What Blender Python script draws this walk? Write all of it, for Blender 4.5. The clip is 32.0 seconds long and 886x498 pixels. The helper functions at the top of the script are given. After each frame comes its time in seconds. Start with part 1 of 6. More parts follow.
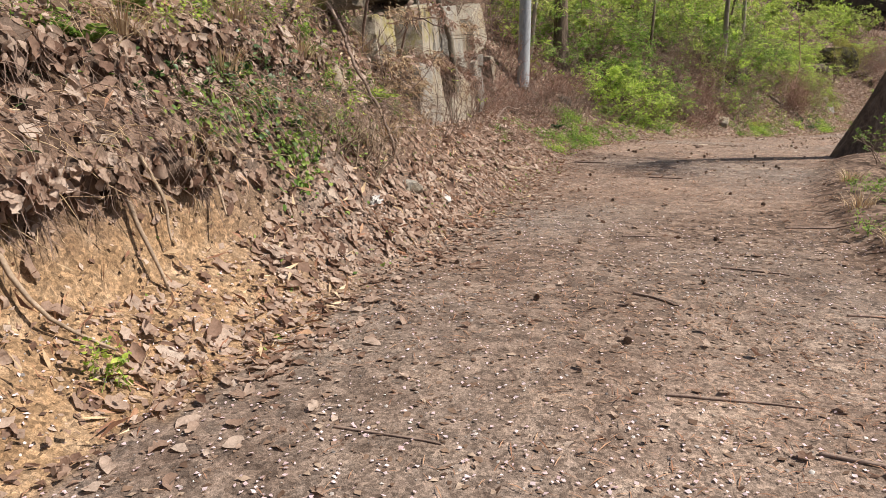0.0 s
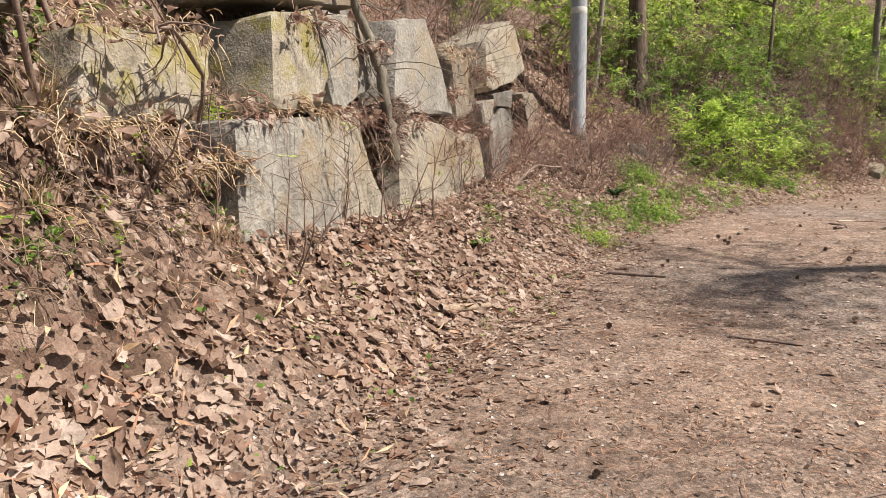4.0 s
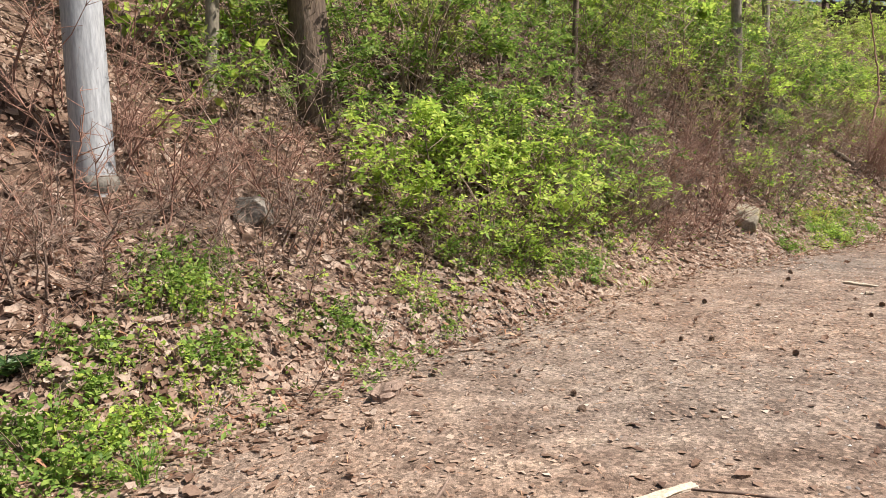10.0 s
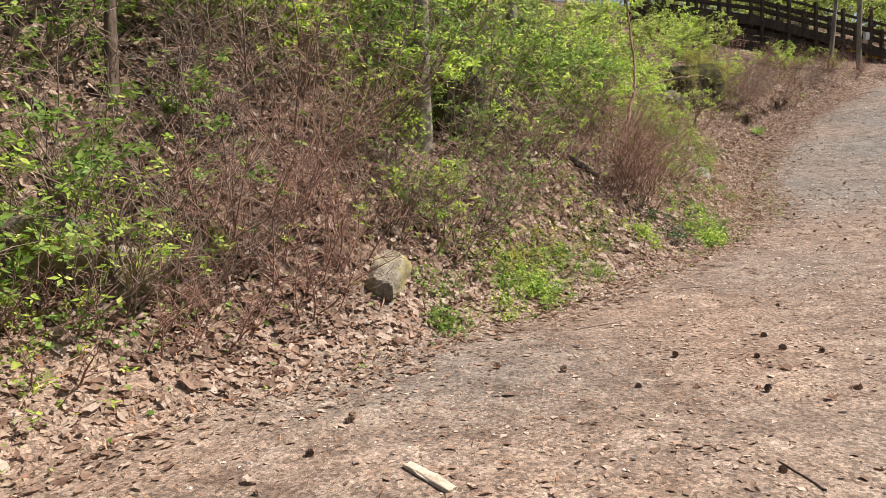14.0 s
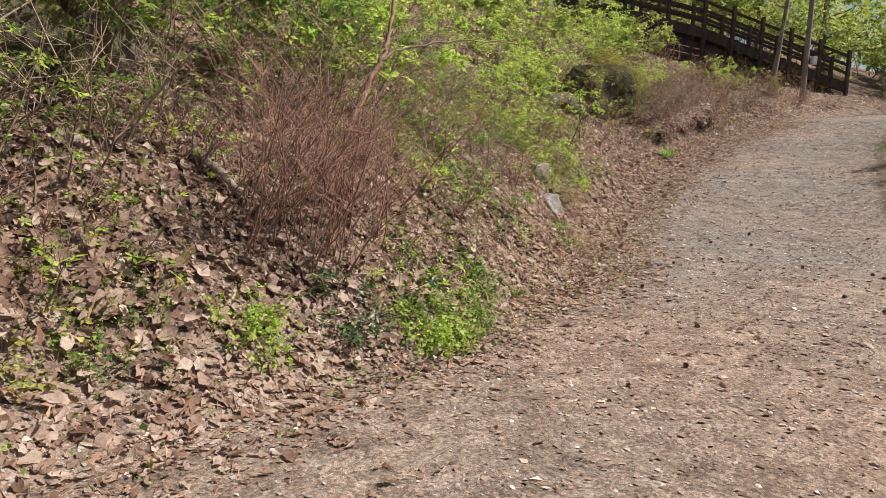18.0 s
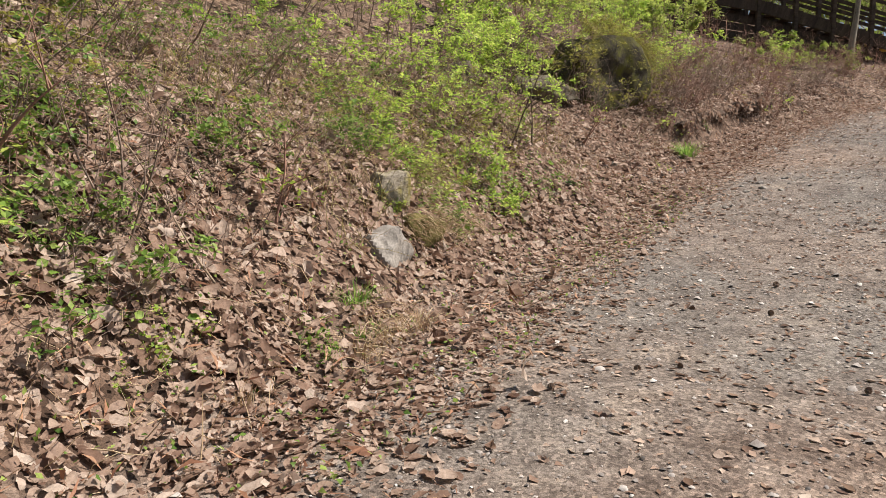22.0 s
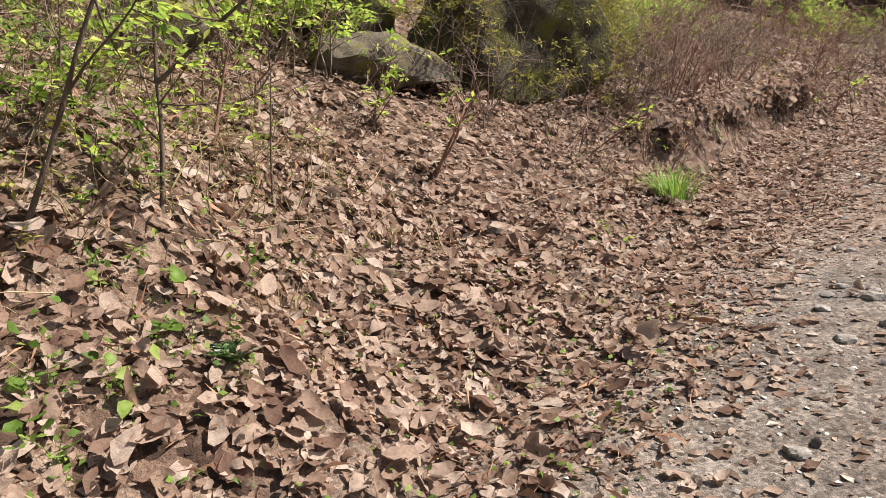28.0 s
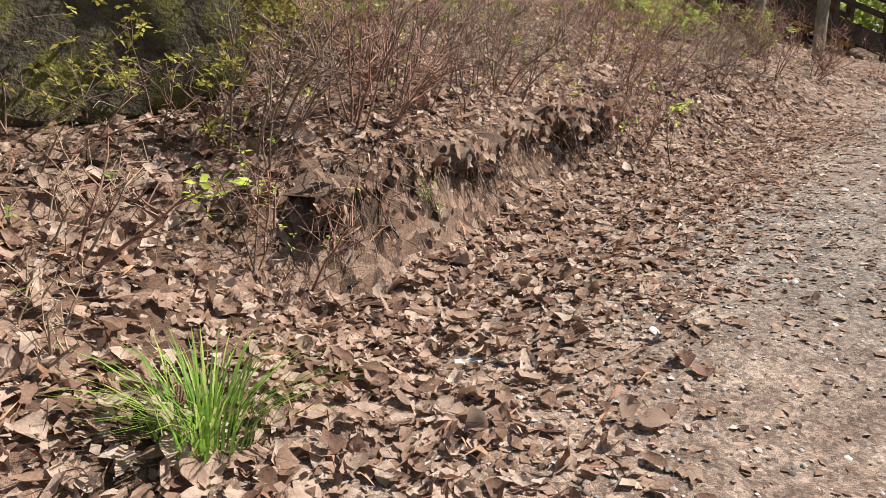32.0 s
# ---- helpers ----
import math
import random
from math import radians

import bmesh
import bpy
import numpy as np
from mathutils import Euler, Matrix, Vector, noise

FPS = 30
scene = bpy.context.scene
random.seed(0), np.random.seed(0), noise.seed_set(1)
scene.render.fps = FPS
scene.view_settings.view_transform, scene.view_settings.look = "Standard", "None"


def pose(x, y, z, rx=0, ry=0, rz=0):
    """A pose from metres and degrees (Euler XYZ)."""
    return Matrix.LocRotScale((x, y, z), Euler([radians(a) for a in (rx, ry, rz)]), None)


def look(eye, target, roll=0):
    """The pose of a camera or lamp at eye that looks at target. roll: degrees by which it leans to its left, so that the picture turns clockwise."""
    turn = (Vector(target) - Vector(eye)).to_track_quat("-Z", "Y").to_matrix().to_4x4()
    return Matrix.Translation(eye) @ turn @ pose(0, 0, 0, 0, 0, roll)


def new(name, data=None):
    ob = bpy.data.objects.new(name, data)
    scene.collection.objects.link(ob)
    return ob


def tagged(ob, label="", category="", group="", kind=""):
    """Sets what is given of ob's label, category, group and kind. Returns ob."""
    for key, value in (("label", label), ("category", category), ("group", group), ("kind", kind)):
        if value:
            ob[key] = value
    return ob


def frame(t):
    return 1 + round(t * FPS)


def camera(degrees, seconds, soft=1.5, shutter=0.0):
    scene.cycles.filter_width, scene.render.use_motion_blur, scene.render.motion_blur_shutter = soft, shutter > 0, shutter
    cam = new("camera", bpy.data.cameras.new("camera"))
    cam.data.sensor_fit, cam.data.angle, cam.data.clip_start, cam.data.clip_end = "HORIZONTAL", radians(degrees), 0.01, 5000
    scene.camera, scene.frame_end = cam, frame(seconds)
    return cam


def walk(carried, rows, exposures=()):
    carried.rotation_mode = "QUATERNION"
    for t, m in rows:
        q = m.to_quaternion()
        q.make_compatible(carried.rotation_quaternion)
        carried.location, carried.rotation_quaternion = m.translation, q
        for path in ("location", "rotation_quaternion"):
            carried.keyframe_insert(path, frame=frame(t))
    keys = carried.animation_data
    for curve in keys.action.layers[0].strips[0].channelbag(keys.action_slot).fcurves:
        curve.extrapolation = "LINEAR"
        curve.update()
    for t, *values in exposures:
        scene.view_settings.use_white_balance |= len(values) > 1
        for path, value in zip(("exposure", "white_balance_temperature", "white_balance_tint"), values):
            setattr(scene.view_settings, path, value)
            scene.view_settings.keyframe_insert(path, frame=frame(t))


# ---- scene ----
cam = camera(63.5, 32.0, soft=0.8)
PATH = [
    (0.0, (0.122, 0.351, 1.290), (0.022, 5.272, 0.411), 0.64),
    (0.5, (0.273, 0.950, 1.347), (-0.241, 5.853, 0.516), -0.01),
    (1.0, (0.392, 1.546, 1.465), (-0.406, 6.423, 0.703), -0.44),
    (1.5, (0.494, 2.239, 1.511), (-0.317, 7.126, 0.837), -1.12),
    (2.0, (0.730, 2.882, 1.559), (-0.103, 7.769, 0.909), -1.42),
    (2.5, (0.895, 3.476, 1.571), (0.093, 8.370, 0.936), -0.96),
    (3.0, (1.195, 4.137, 1.612), (0.421, 9.031, 0.942), -0.50),
    (3.5, (1.504, 4.747, 1.755), (0.681, 9.632, 1.081), -0.32),
    (5.5, (2.090, 7.435, 1.820), (0.943, 12.280, 1.370), -0.63),
    (6.0, (2.153, 8.145, 1.840), (1.058, 13.010, 1.474), -1.17),
    (6.5, (2.340, 8.939, 1.889), (1.546, 13.860, 1.504), -1.28),
    (7.0, (2.734, 9.543, 1.952), (2.250, 14.498, 1.485), -0.81),
    (7.5, (3.185, 10.184, 1.912), (3.001, 15.149, 1.355), 0.53),
    (8.0, (3.688, 10.777, 1.934), (3.583, 15.727, 1.235), 1.29),
    (8.5, (3.987, 11.362, 1.922), (3.779, 16.303, 1.187), 0.90),
    (9.0, (4.282, 12.003, 1.987), (3.934, 16.942, 1.287), 0.51),
    (9.5, (4.486, 12.620, 2.058), (4.067, 17.565, 1.447), -0.51),
    (10.0, (4.646, 13.310, 2.078), (4.427, 18.279, 1.562), -1.81),
    (10.5, (4.962, 13.857, 2.121), (5.000, 18.827, 1.578), -2.20),
    (11.0, (5.353, 14.418, 2.091), (5.670, 19.375, 1.520), -1.90),
    (11.5, (5.829, 14.869, 2.104), (6.314, 19.806, 1.478), -1.80),
    (12.0, (6.263, 15.271, 2.130), (6.710, 20.213, 1.517), -2.27),
    (12.5, (6.704, 15.798, 2.148), (7.286, 20.725, 1.527), -2.55),
    (13.0, (7.175, 16.260, 2.192), (7.842, 21.181, 1.614), -3.19),
    (13.5, (7.554, 16.795, 2.169), (8.274, 21.715, 1.645), -3.13),
    (15.5, (9.303, 18.716, 2.405), (10.134, 23.603, 1.752), 0.08),
    (16.0, (9.801, 19.316, 2.372), (10.665, 24.190, 1.664), 1.59),
    (16.5, (10.444, 19.893, 2.335), (11.399, 24.689, 1.292), 5.51),
    (17.0, (11.067, 20.513, 2.326), (12.054, 25.350, 1.531), 4.27),
    (17.5, (11.585, 21.043, 2.341), (12.555, 25.907, 1.706), 3.30),
    (18.0, (12.038, 21.563, 2.306), (13.104, 26.418, 1.760), 3.03),
    (18.5, (12.546, 22.081, 2.340), (13.696, 26.913, 1.770), 2.89),
    (19.0, (12.955, 22.553, 2.371), (14.076, 27.393, 1.801), 2.18),
    (19.5, (13.425, 23.168, 2.377), (14.548, 28.016, 1.892), 1.84),
    (20.0, (13.957, 23.632, 2.394), (15.051, 28.493, 1.982), 1.13),
    (20.5, (14.408, 24.177, 2.354), (15.510, 29.044, 2.046), 1.10),
    (21.0, (14.877, 24.691, 2.356), (15.773, 29.598, 2.019), 1.09),
    (21.5, (15.226, 25.220, 2.371), (15.878, 30.161, 1.979), 0.55),
    (22.0, (15.638, 25.775, 2.395), (16.172, 30.726, 1.939), 0.60),
    (22.5, (16.068, 26.267, 2.448), (16.438, 31.223, 1.899), 0.90),
    (23.0, (16.463, 26.867, 2.445), (16.821, 31.821, 1.871), 0.96),
    (23.5, (16.872, 27.364, 2.505), (17.186, 32.317, 1.896), 0.60),
    (24.0, (17.137, 27.895, 2.531), (17.332, 32.861, 1.986), 0.00),
    (24.5, (17.429, 28.474, 2.579), (17.440, 33.448, 2.062), -0.96),
    (25.0, (17.685, 28.977, 2.649), (17.593, 33.953, 2.171), -1.87),
    (25.5, (17.931, 29.582, 2.697), (18.056, 34.559, 2.234), -1.21),
    (27.5, (18.663, 31.908, 2.953), (18.777, 36.893, 2.581), -0.99),
    (28.0, (18.914, 32.517, 3.031), (19.392, 37.475, 2.598), -0.25),
    (28.5, (19.273, 33.016, 3.156), (19.977, 37.934, 2.595), 1.06),
    (29.0, (19.536, 33.477, 3.170), (20.351, 38.383, 2.654), 1.41),
    (29.5, (19.839, 33.924, 3.292), (20.904, 38.781, 2.763), 1.66),
    (30.0, (20.187, 34.310, 3.456), (21.381, 39.138, 2.946), 1.82),
    (30.5, (20.461, 34.758, 3.518), (21.906, 39.519, 3.015), 2.67),
    (31.0, (20.911, 35.180, 3.628), (22.490, 39.890, 3.059), 3.21),
    (31.5, (21.232, 35.573, 3.805), (22.735, 40.303, 3.202), 3.19),
    (32.0, (21.496, 35.990, 3.888), (22.945, 40.728, 3.221), 3.15),
]
walk(cam, [(t, look(eye, target, roll)) for t, eye, target, roll in PATH],
     exposures=[(0, 0.58), (2, 0.67), (3, 0.75), (6, 0.78), (9, 0.84), (11, 0.88), (12, 0.8), (13, 0.8), (16, 0.74), (18, 0.62), (20, 0.7), (24, 0.56), (28, 0.82), (30, 0.96), (32, 0.95)])

# ---- light: hazy spring sun from the open side of the track ----
SUN_AZ, SUN_EL = radians(-4.0), radians(53.0)
world = bpy.data.worlds.new("sky")
scene.world = world
world.use_nodes = True
wn = world.node_tree.nodes
sky = wn.new("ShaderNodeTexSky")
sky.sky_type, sky.sun_disc = "NISHITA", False
sky.sun_elevation, sky.sun_rotation = SUN_EL, radians(90.0) - SUN_AZ
sky.air_density, sky.dust_density, sky.ozone_density = 1.0, 2.5, 1.0
wn["Background"].inputs["Strength"].default_value = 0.062
world.node_tree.links.new(sky.outputs[0], wn["Background"].inputs["Color"])
sun = new("sun", bpy.data.lights.new("sun", "SUN"))
sun.data.energy, sun.data.angle, sun.data.color = 5.0, radians(0.9), (1.0, 0.91, 0.815)
sun.matrix_world = look((math.cos(SUN_AZ) * 40, math.sin(SUN_AZ) * 40, math.tan(SUN_EL) * 40), (0, 0, 0))

# ---- materials ----
def shader(name, rough=0.85, spec=0.3):
    m = bpy.data.materials.new(name)
    m.use_nodes = True
    b = m.node_tree.nodes["Principled BSDF"]
    b.inputs["Roughness"].default_value = rough
    b.inputs["Specular IOR Level"].default_value = spec
    return m, m.node_tree.nodes, m.node_tree.links, b


def ramp(nodes, links, fac, stops):
    r = nodes.new("ShaderNodeValToRGB")
    e = r.color_ramp.elements
    while len(e) < len(stops):
        e.new(0.5)
    for k, (p, c) in zip(e, stops):
        k.position, k.color = p, (*c, 1)
    links.new(fac, r.inputs[0])
    return r.outputs[0]


def texture(nodes, links, scale, detail=5.0, rough=0.6, stretch=None, kind="noise"):
    co = nodes.new("ShaderNodeTexCoord")
    out = co.outputs["Object"]
    if stretch:
        mp = nodes.new("ShaderNodeMapping")
        mp.inputs["Scale"].default_value = stretch
        links.new(out, mp.inputs[0])
        out = mp.outputs[0]
    if kind == "voronoi":
        t = nodes.new("ShaderNodeTexVoronoi")
        t.inputs["Scale"].default_value = scale
        links.new(out, t.inputs["Vector"])
        return t.outputs
    t = nodes.new("ShaderNodeTexNoise")
    t.inputs["Scale"].default_value, t.inputs["Detail"].default_value, t.inputs["Roughness"].default_value = scale, detail, rough
    links.new(out, t.inputs["Vector"])
    return t.outputs[0]


def mix(nodes, links, fac, a, b, how="MIX"):
    n = nodes.new("ShaderNodeMix")
    n.data_type, n.blend_type = "RGBA", how
    for sock, v in ((0, fac), (6, a), (7, b)):
        if isinstance(v, (int, float)):
            n.inputs[sock].default_value = v
        elif isinstance(v, tuple):
            n.inputs[sock].default_value = (*v, 1)
        else:
            links.new(v, n.inputs[sock])
    return n.outputs[2]


def bump(nodes, links, bsdf, h, strength, dist):
    n = nodes.new("ShaderNodeBump")
    n.inputs["Strength"].default_value, n.inputs["Distance"].default_value = strength, dist
    links.new(h, n.inputs["Height"])
    links.new(n.outputs[0], bsdf.inputs["Normal"])


def mottled(name, stops, scale=6.0, fine=60.0, rough=0.85, relief=0.5, dist=0.02, stretch=None, stain=None, spec=0.25):
    """Two-scale mottled colour with relief; stain: (colour, scale, low, high) of larger blotches."""
    m, n, l, b = shader(name, rough, spec)
    big = texture(n, l, scale, 6, .65, stretch)
    small = texture(n, l, fine, 4, .6, stretch)
    col = ramp(n, l, big, stops)
    grain = ramp(n, l, small, [(.25, (.45, .45, .45)), (.75, (1.3, 1.3, 1.3))])
    col = mix(n, l, .75, col, grain, "MULTIPLY")
    if stain:
        c, sc, lo, hi = stain
        f = ramp(n, l, texture(n, l, sc, 5, .7), [(lo, (0, 0, 0)), (hi, (1, 1, 1))])
        col = mix(n, l, f, col, c)
    l.new(col, b.inputs["Base Color"])
    h = mix(n, l, .4, big, small)
    bump(n, l, b, h, relief, dist)
    return m


def leafy(name, stops, translucent=0.35, rough=0.6, island=True, spec=0.25, vein=32.0, crinkle=0.0):
    """Leaf colours that differ from leaf to leaf, with light coming through."""
    m, n, l, b = shader(name, rough, spec)
    if island:
        r = n.new("ShaderNodeNewGeometry").outputs["Random Per Island"]
    else:
        r = n.new("ShaderNodeObjectInfo").outputs["Random"]
    col = ramp(n, l, r, stops)
    mott = ramp(n, l, texture(n, l, vein, 6, .8), [(.3, (.45, .40, .37)), (.52, (1.0, .98, .96)), (.72, (1.3, 1.3, 1.3))])
    col = mix(n, l, .75, col, mott, "MULTIPLY")
    if crinkle:
        fine = texture(n, l, 110, 3, .6)
        col = mix(n, l, .3, col, ramp(n, l, fine, [(.3, (.62, .60, .58)), (.65, (1.25, 1.25, 1.25))]), "MULTIPLY")
        bump(n, l, b, mix(n, l, .25, texture(n, l, 30, 3, .5), fine), crinkle, .012)
    l.new(col, b.inputs["Base Color"])
    if translucent:
        t = n.new("ShaderNodeBsdfTranslucent")
        l.new(col, t.inputs[0])
        s = n.new("ShaderNodeMixShader")
        s.inputs[0].default_value = translucent
        l.new(b.outputs[0], s.inputs[1])
        l.new(t.outputs[0], s.inputs[2])
        l.new(s.outputs[0], n["Material Output"].inputs[0])
    return m


DEAD = [(0, (.15, .088, .064)), (.22, (.27, .178, .132)), (.55, (.39, .289, .228)), (.88, (.49, .388, .32)), (1, (.57, .48, .41))]
M_LITTER = leafy("dead_leaf", DEAD, .36, .75, vein=20.0, crinkle=.8)
M_LITTER_ONE = leafy("dead_leaf_single", DEAD, .32, .75, island=False, crinkle=.7)
M_SCRAP = leafy("leaf_scraps", [(0, (.10, .06, .045)), (.3, (.22, .145, .106)), (.75, (.37, .27, .21)), (.93, (.47, .375, .305)), (1, (.62, .55, .48))], .1, .8)
M_TRODDEN = leafy("trodden_leaf_scraps", [(0, (.07, .042, .03)), (.4, (.15, .096, .066)), (.8, (.25, .173, .125)), (1, (.40, .32, .25))], .1, .85)
M_NEEDLE = leafy("pine_needles", [(0, (.16, .075, .045)), (.6, (.34, .18, .11)), (1, (.47, .30, .19))], 0, .7)
M_PETAL = leafy("fallen_petals", [(0, (.62, .47, .50)), (1, (.80, .70, .74))], .3, .6)
M_GREEN = leafy("fresh_leaves", [(0, (.20, .34, .055)), (.5, (.41, .57, .10)), (.9, (.56, .68, .14)), (1, (.66, .73, .22))], .55, .5)
M_YELLOWISH = leafy("yellow_green_leaves", [(0, (.16, .15, .035)), (.5, (.33, .33, .07)), (1, (.52, .50, .14))], .4, .6)
M_GREEN_B = leafy("mid_green_leaves", [(0, (.08, .16, .03)), (.5, (.19, .31, .06)), (1, (.36, .47, .12))], .45, .5)
M_GREEN_D = leafy("dark_green_leaves", [(0, (.028, .065, .02)), (.6, (.06, .12, .035)), (1, (.12, .19, .06))], .25, .4, spec=.45)
M_GREEN_FAR = leafy("woodland_leaves", [(0, (.17, .25, .05)), (.5, (.34, .43, .10)), (1, (.52, .57, .18))], .45, .6)
M_GRASS = leafy("grass_blades", [(0, (.10, .22, .035)), (.6, (.24, .42, .075)), (1, (.44, .56, .16))], .45, .5)
M_STRAW = leafy("dry_grass", [(0, (.33, .22, .125)), (.5, (.52, .39, .245)), (1, (.68, .56, .38))], .15, .7)
M_TWIG = mottled("twig_bark", [(.3, (.14, .097, .078)), (.6, (.28, .205, .165)), (.8, (.42, .33, .275))], 9, 70, .85, .4, .004)
M_TWIG_RED = mottled("reddish_twig_bark", [(.3, (.18, .092, .07)), (.6, (.34, .205, .155)), (.8, (.47, .33, .27))], 9, 70, .8, .4, .004)
M_TWIG_PALE = mottled("pale_root_bark", [(.3, (.20, .145, .10)), (.6, (.38, .29, .21)), (.8, (.50, .41, .32))], 9, 70, .85, .4, .004)
M_BARK = mottled("rough_bark", [(.3, (.07, .05, .04)), (.55, (.16, .12, .09)), (.8, (.28, .22, .18))], 7, 40, .9, 1.0, .03, (1, 1, .25))
M_BARK_PALE = mottled("smooth_grey_bark", [(.3, (.16, .14, .11)), (.6, (.30, .27, .21)), (.8, (.42, .39, .31))], 6, 40, .85, .6, .01, (1, 1, .4))
M_BARK_GREY = mottled("dull_grey_bark", [(.3, (.10, .085, .065)), (.6, (.20, .175, .135)), (.8, (.30, .27, .21))], 6, 40, .88, .7, .012, (1, 1, .4))
M_STONE = mottled("cut_granite", [(.25, (.10, .088, .07)), (.42, (.25, .232, .20)), (.72, (.37, .35, .305))], 2.0, 26, .85, 1.0, .05,
                  stain=((.24, .18, .105), 1.3, .52, .70))
M_STONE_SPLIT = mottled("pale_granite", [(.25, (.115, .094, .068)), (.42, (.275, .245, .194)), (.72, (.40, .362, .295))], 3.2, 24, .88, 1.0, .05,
                       stain=((.25, .185, .105), 1.7, .47, .68))
M_STONE_BROWN = mottled("ochre_granite", [(.25, (.10, .08, .058)), (.42, (.22, .19, .148)), (.72, (.33, .29, .23))], 2.2, 26, .88, 1.0, .05,
                        stain=((.19, .135, .08), 1.6, .45, .68))
M_STONE_GREY = mottled("weathered_grey_stone", [(.25, (.075, .07, .06)), (.5, (.165, .152, .132)), (.75, (.28, .262, .232))], 4, 50, .85, .8, .02)
M_MOSS = mottled("mossy_stone", [(.25, (.06, .05, .037)), (.5, (.14, .12, .09)), (.75, (.25, .225, .18))], 4, 45, .9, 1.0, .03,
                 stain=((.15, .14, .03), 2.4, .50, .62))
M_MOSS_PALE = mottled("pale_stone_with_yellow_moss", [(.25, (.15, .127, .093)), (.5, (.32, .283, .222)), (.75, (.45, .41, .335))], 5, 45, .9, 1.0, .03,
                      stain=((.23, .20, .06), 3.0, .46, .62))
M_MOSS_DARK = mottled("dark_mossy_stone", [(.25, (.028, .025, .017)), (.5, (.075, .066, .047)), (.75, (.145, .13, .098))], 5, 38, .95, 1.0, .06,
                      stain=((.12, .12, .028), 2.6, .46, .60))
M_STONE_PALE = mottled("pale_loose_stone", [(.25, (.19, .17, .15)), (.5, (.31, .285, .255)), (.75, (.43, .40, .37))], 9, 70, .88, .8, .01)
M_PEBBLE = leafy("gravel_stones", [(0, (.11, .10, .095)), (.5, (.29, .265, .25)), (.85, (.44, .41, .385)), (1, (.62, .60, .57))], 0, .8)
M_CONE = mottled("pine_cone", [(.3, (.18, .12, .085)), (.6, (.31, .22, .16)), (.8, (.42, .32, .25))], 30, 120, .8, .3, .003)
M_POLE = mottled("grey_concrete_pole", [(.25, (.25, .27, .29)), (.5, (.35, .37, .395)), (.75, (.44, .455, .47))], 3, 60, .55, .15, .004, (1, 1, .15), spec=.4)
M_BAND = mottled("pale_painted_band", [(.3, (.50, .50, .47)), (.7, (.66, .65, .61))], 5, 60, .7, .1, .003)
M_WOOD = mottled("dark_stained_timber", [(.3, (.035, .026, .02)), (.6, (.085, .062, .046)), (.8, (.15, .115, .09))], 5, 60, .8, .4, .006, (1, 1, .2))
M_WOOD_RAW = mottled("weathered_timber", [(.3, (.17, .135, .10)), (.6, (.30, .25, .19)), (.8, (.43, .37, .30))], 5, 60, .8, .4, .006)
M_YELLOW = mottled("yellow_paint", [(.3, (.55, .33, .03)), (.7, (.72, .46, .05))], 6, 70, .6, .1, .003)
M_METAL = mottled("pale_grey_metal", [(.3, (.50, .51, .52)), (.7, (.64, .65, .66))], 5, 60, .45, .1, .003, spec=.5)
M_PALEWOOD = mottled("bare_pale_wood", [(.3, (.42, .35, .27)), (.6, (.58, .50, .40)), (.8, (.68, .61, .51))], 9, 80, .8, .4, .004)
M_PAPER = mottled("dirty_white_litter", [(.3, (.36, .35, .33)), (.7, (.58, .57, .55))], 9, 70, .6, .2, .004)
M_MOSSBALL = mottled("yellow_moss", [(.25, (.07, .06, .028)), (.5, (.17, .145, .052)), (.75, (.30, .255, .10))], 12, 70, .97, 1.0, .03)
M_CONCRETE = mottled("pale_concrete", [(.3, (.22, .205, .19)), (.7, (.33, .31, .29))], 5, 80, .85, .4, .008)


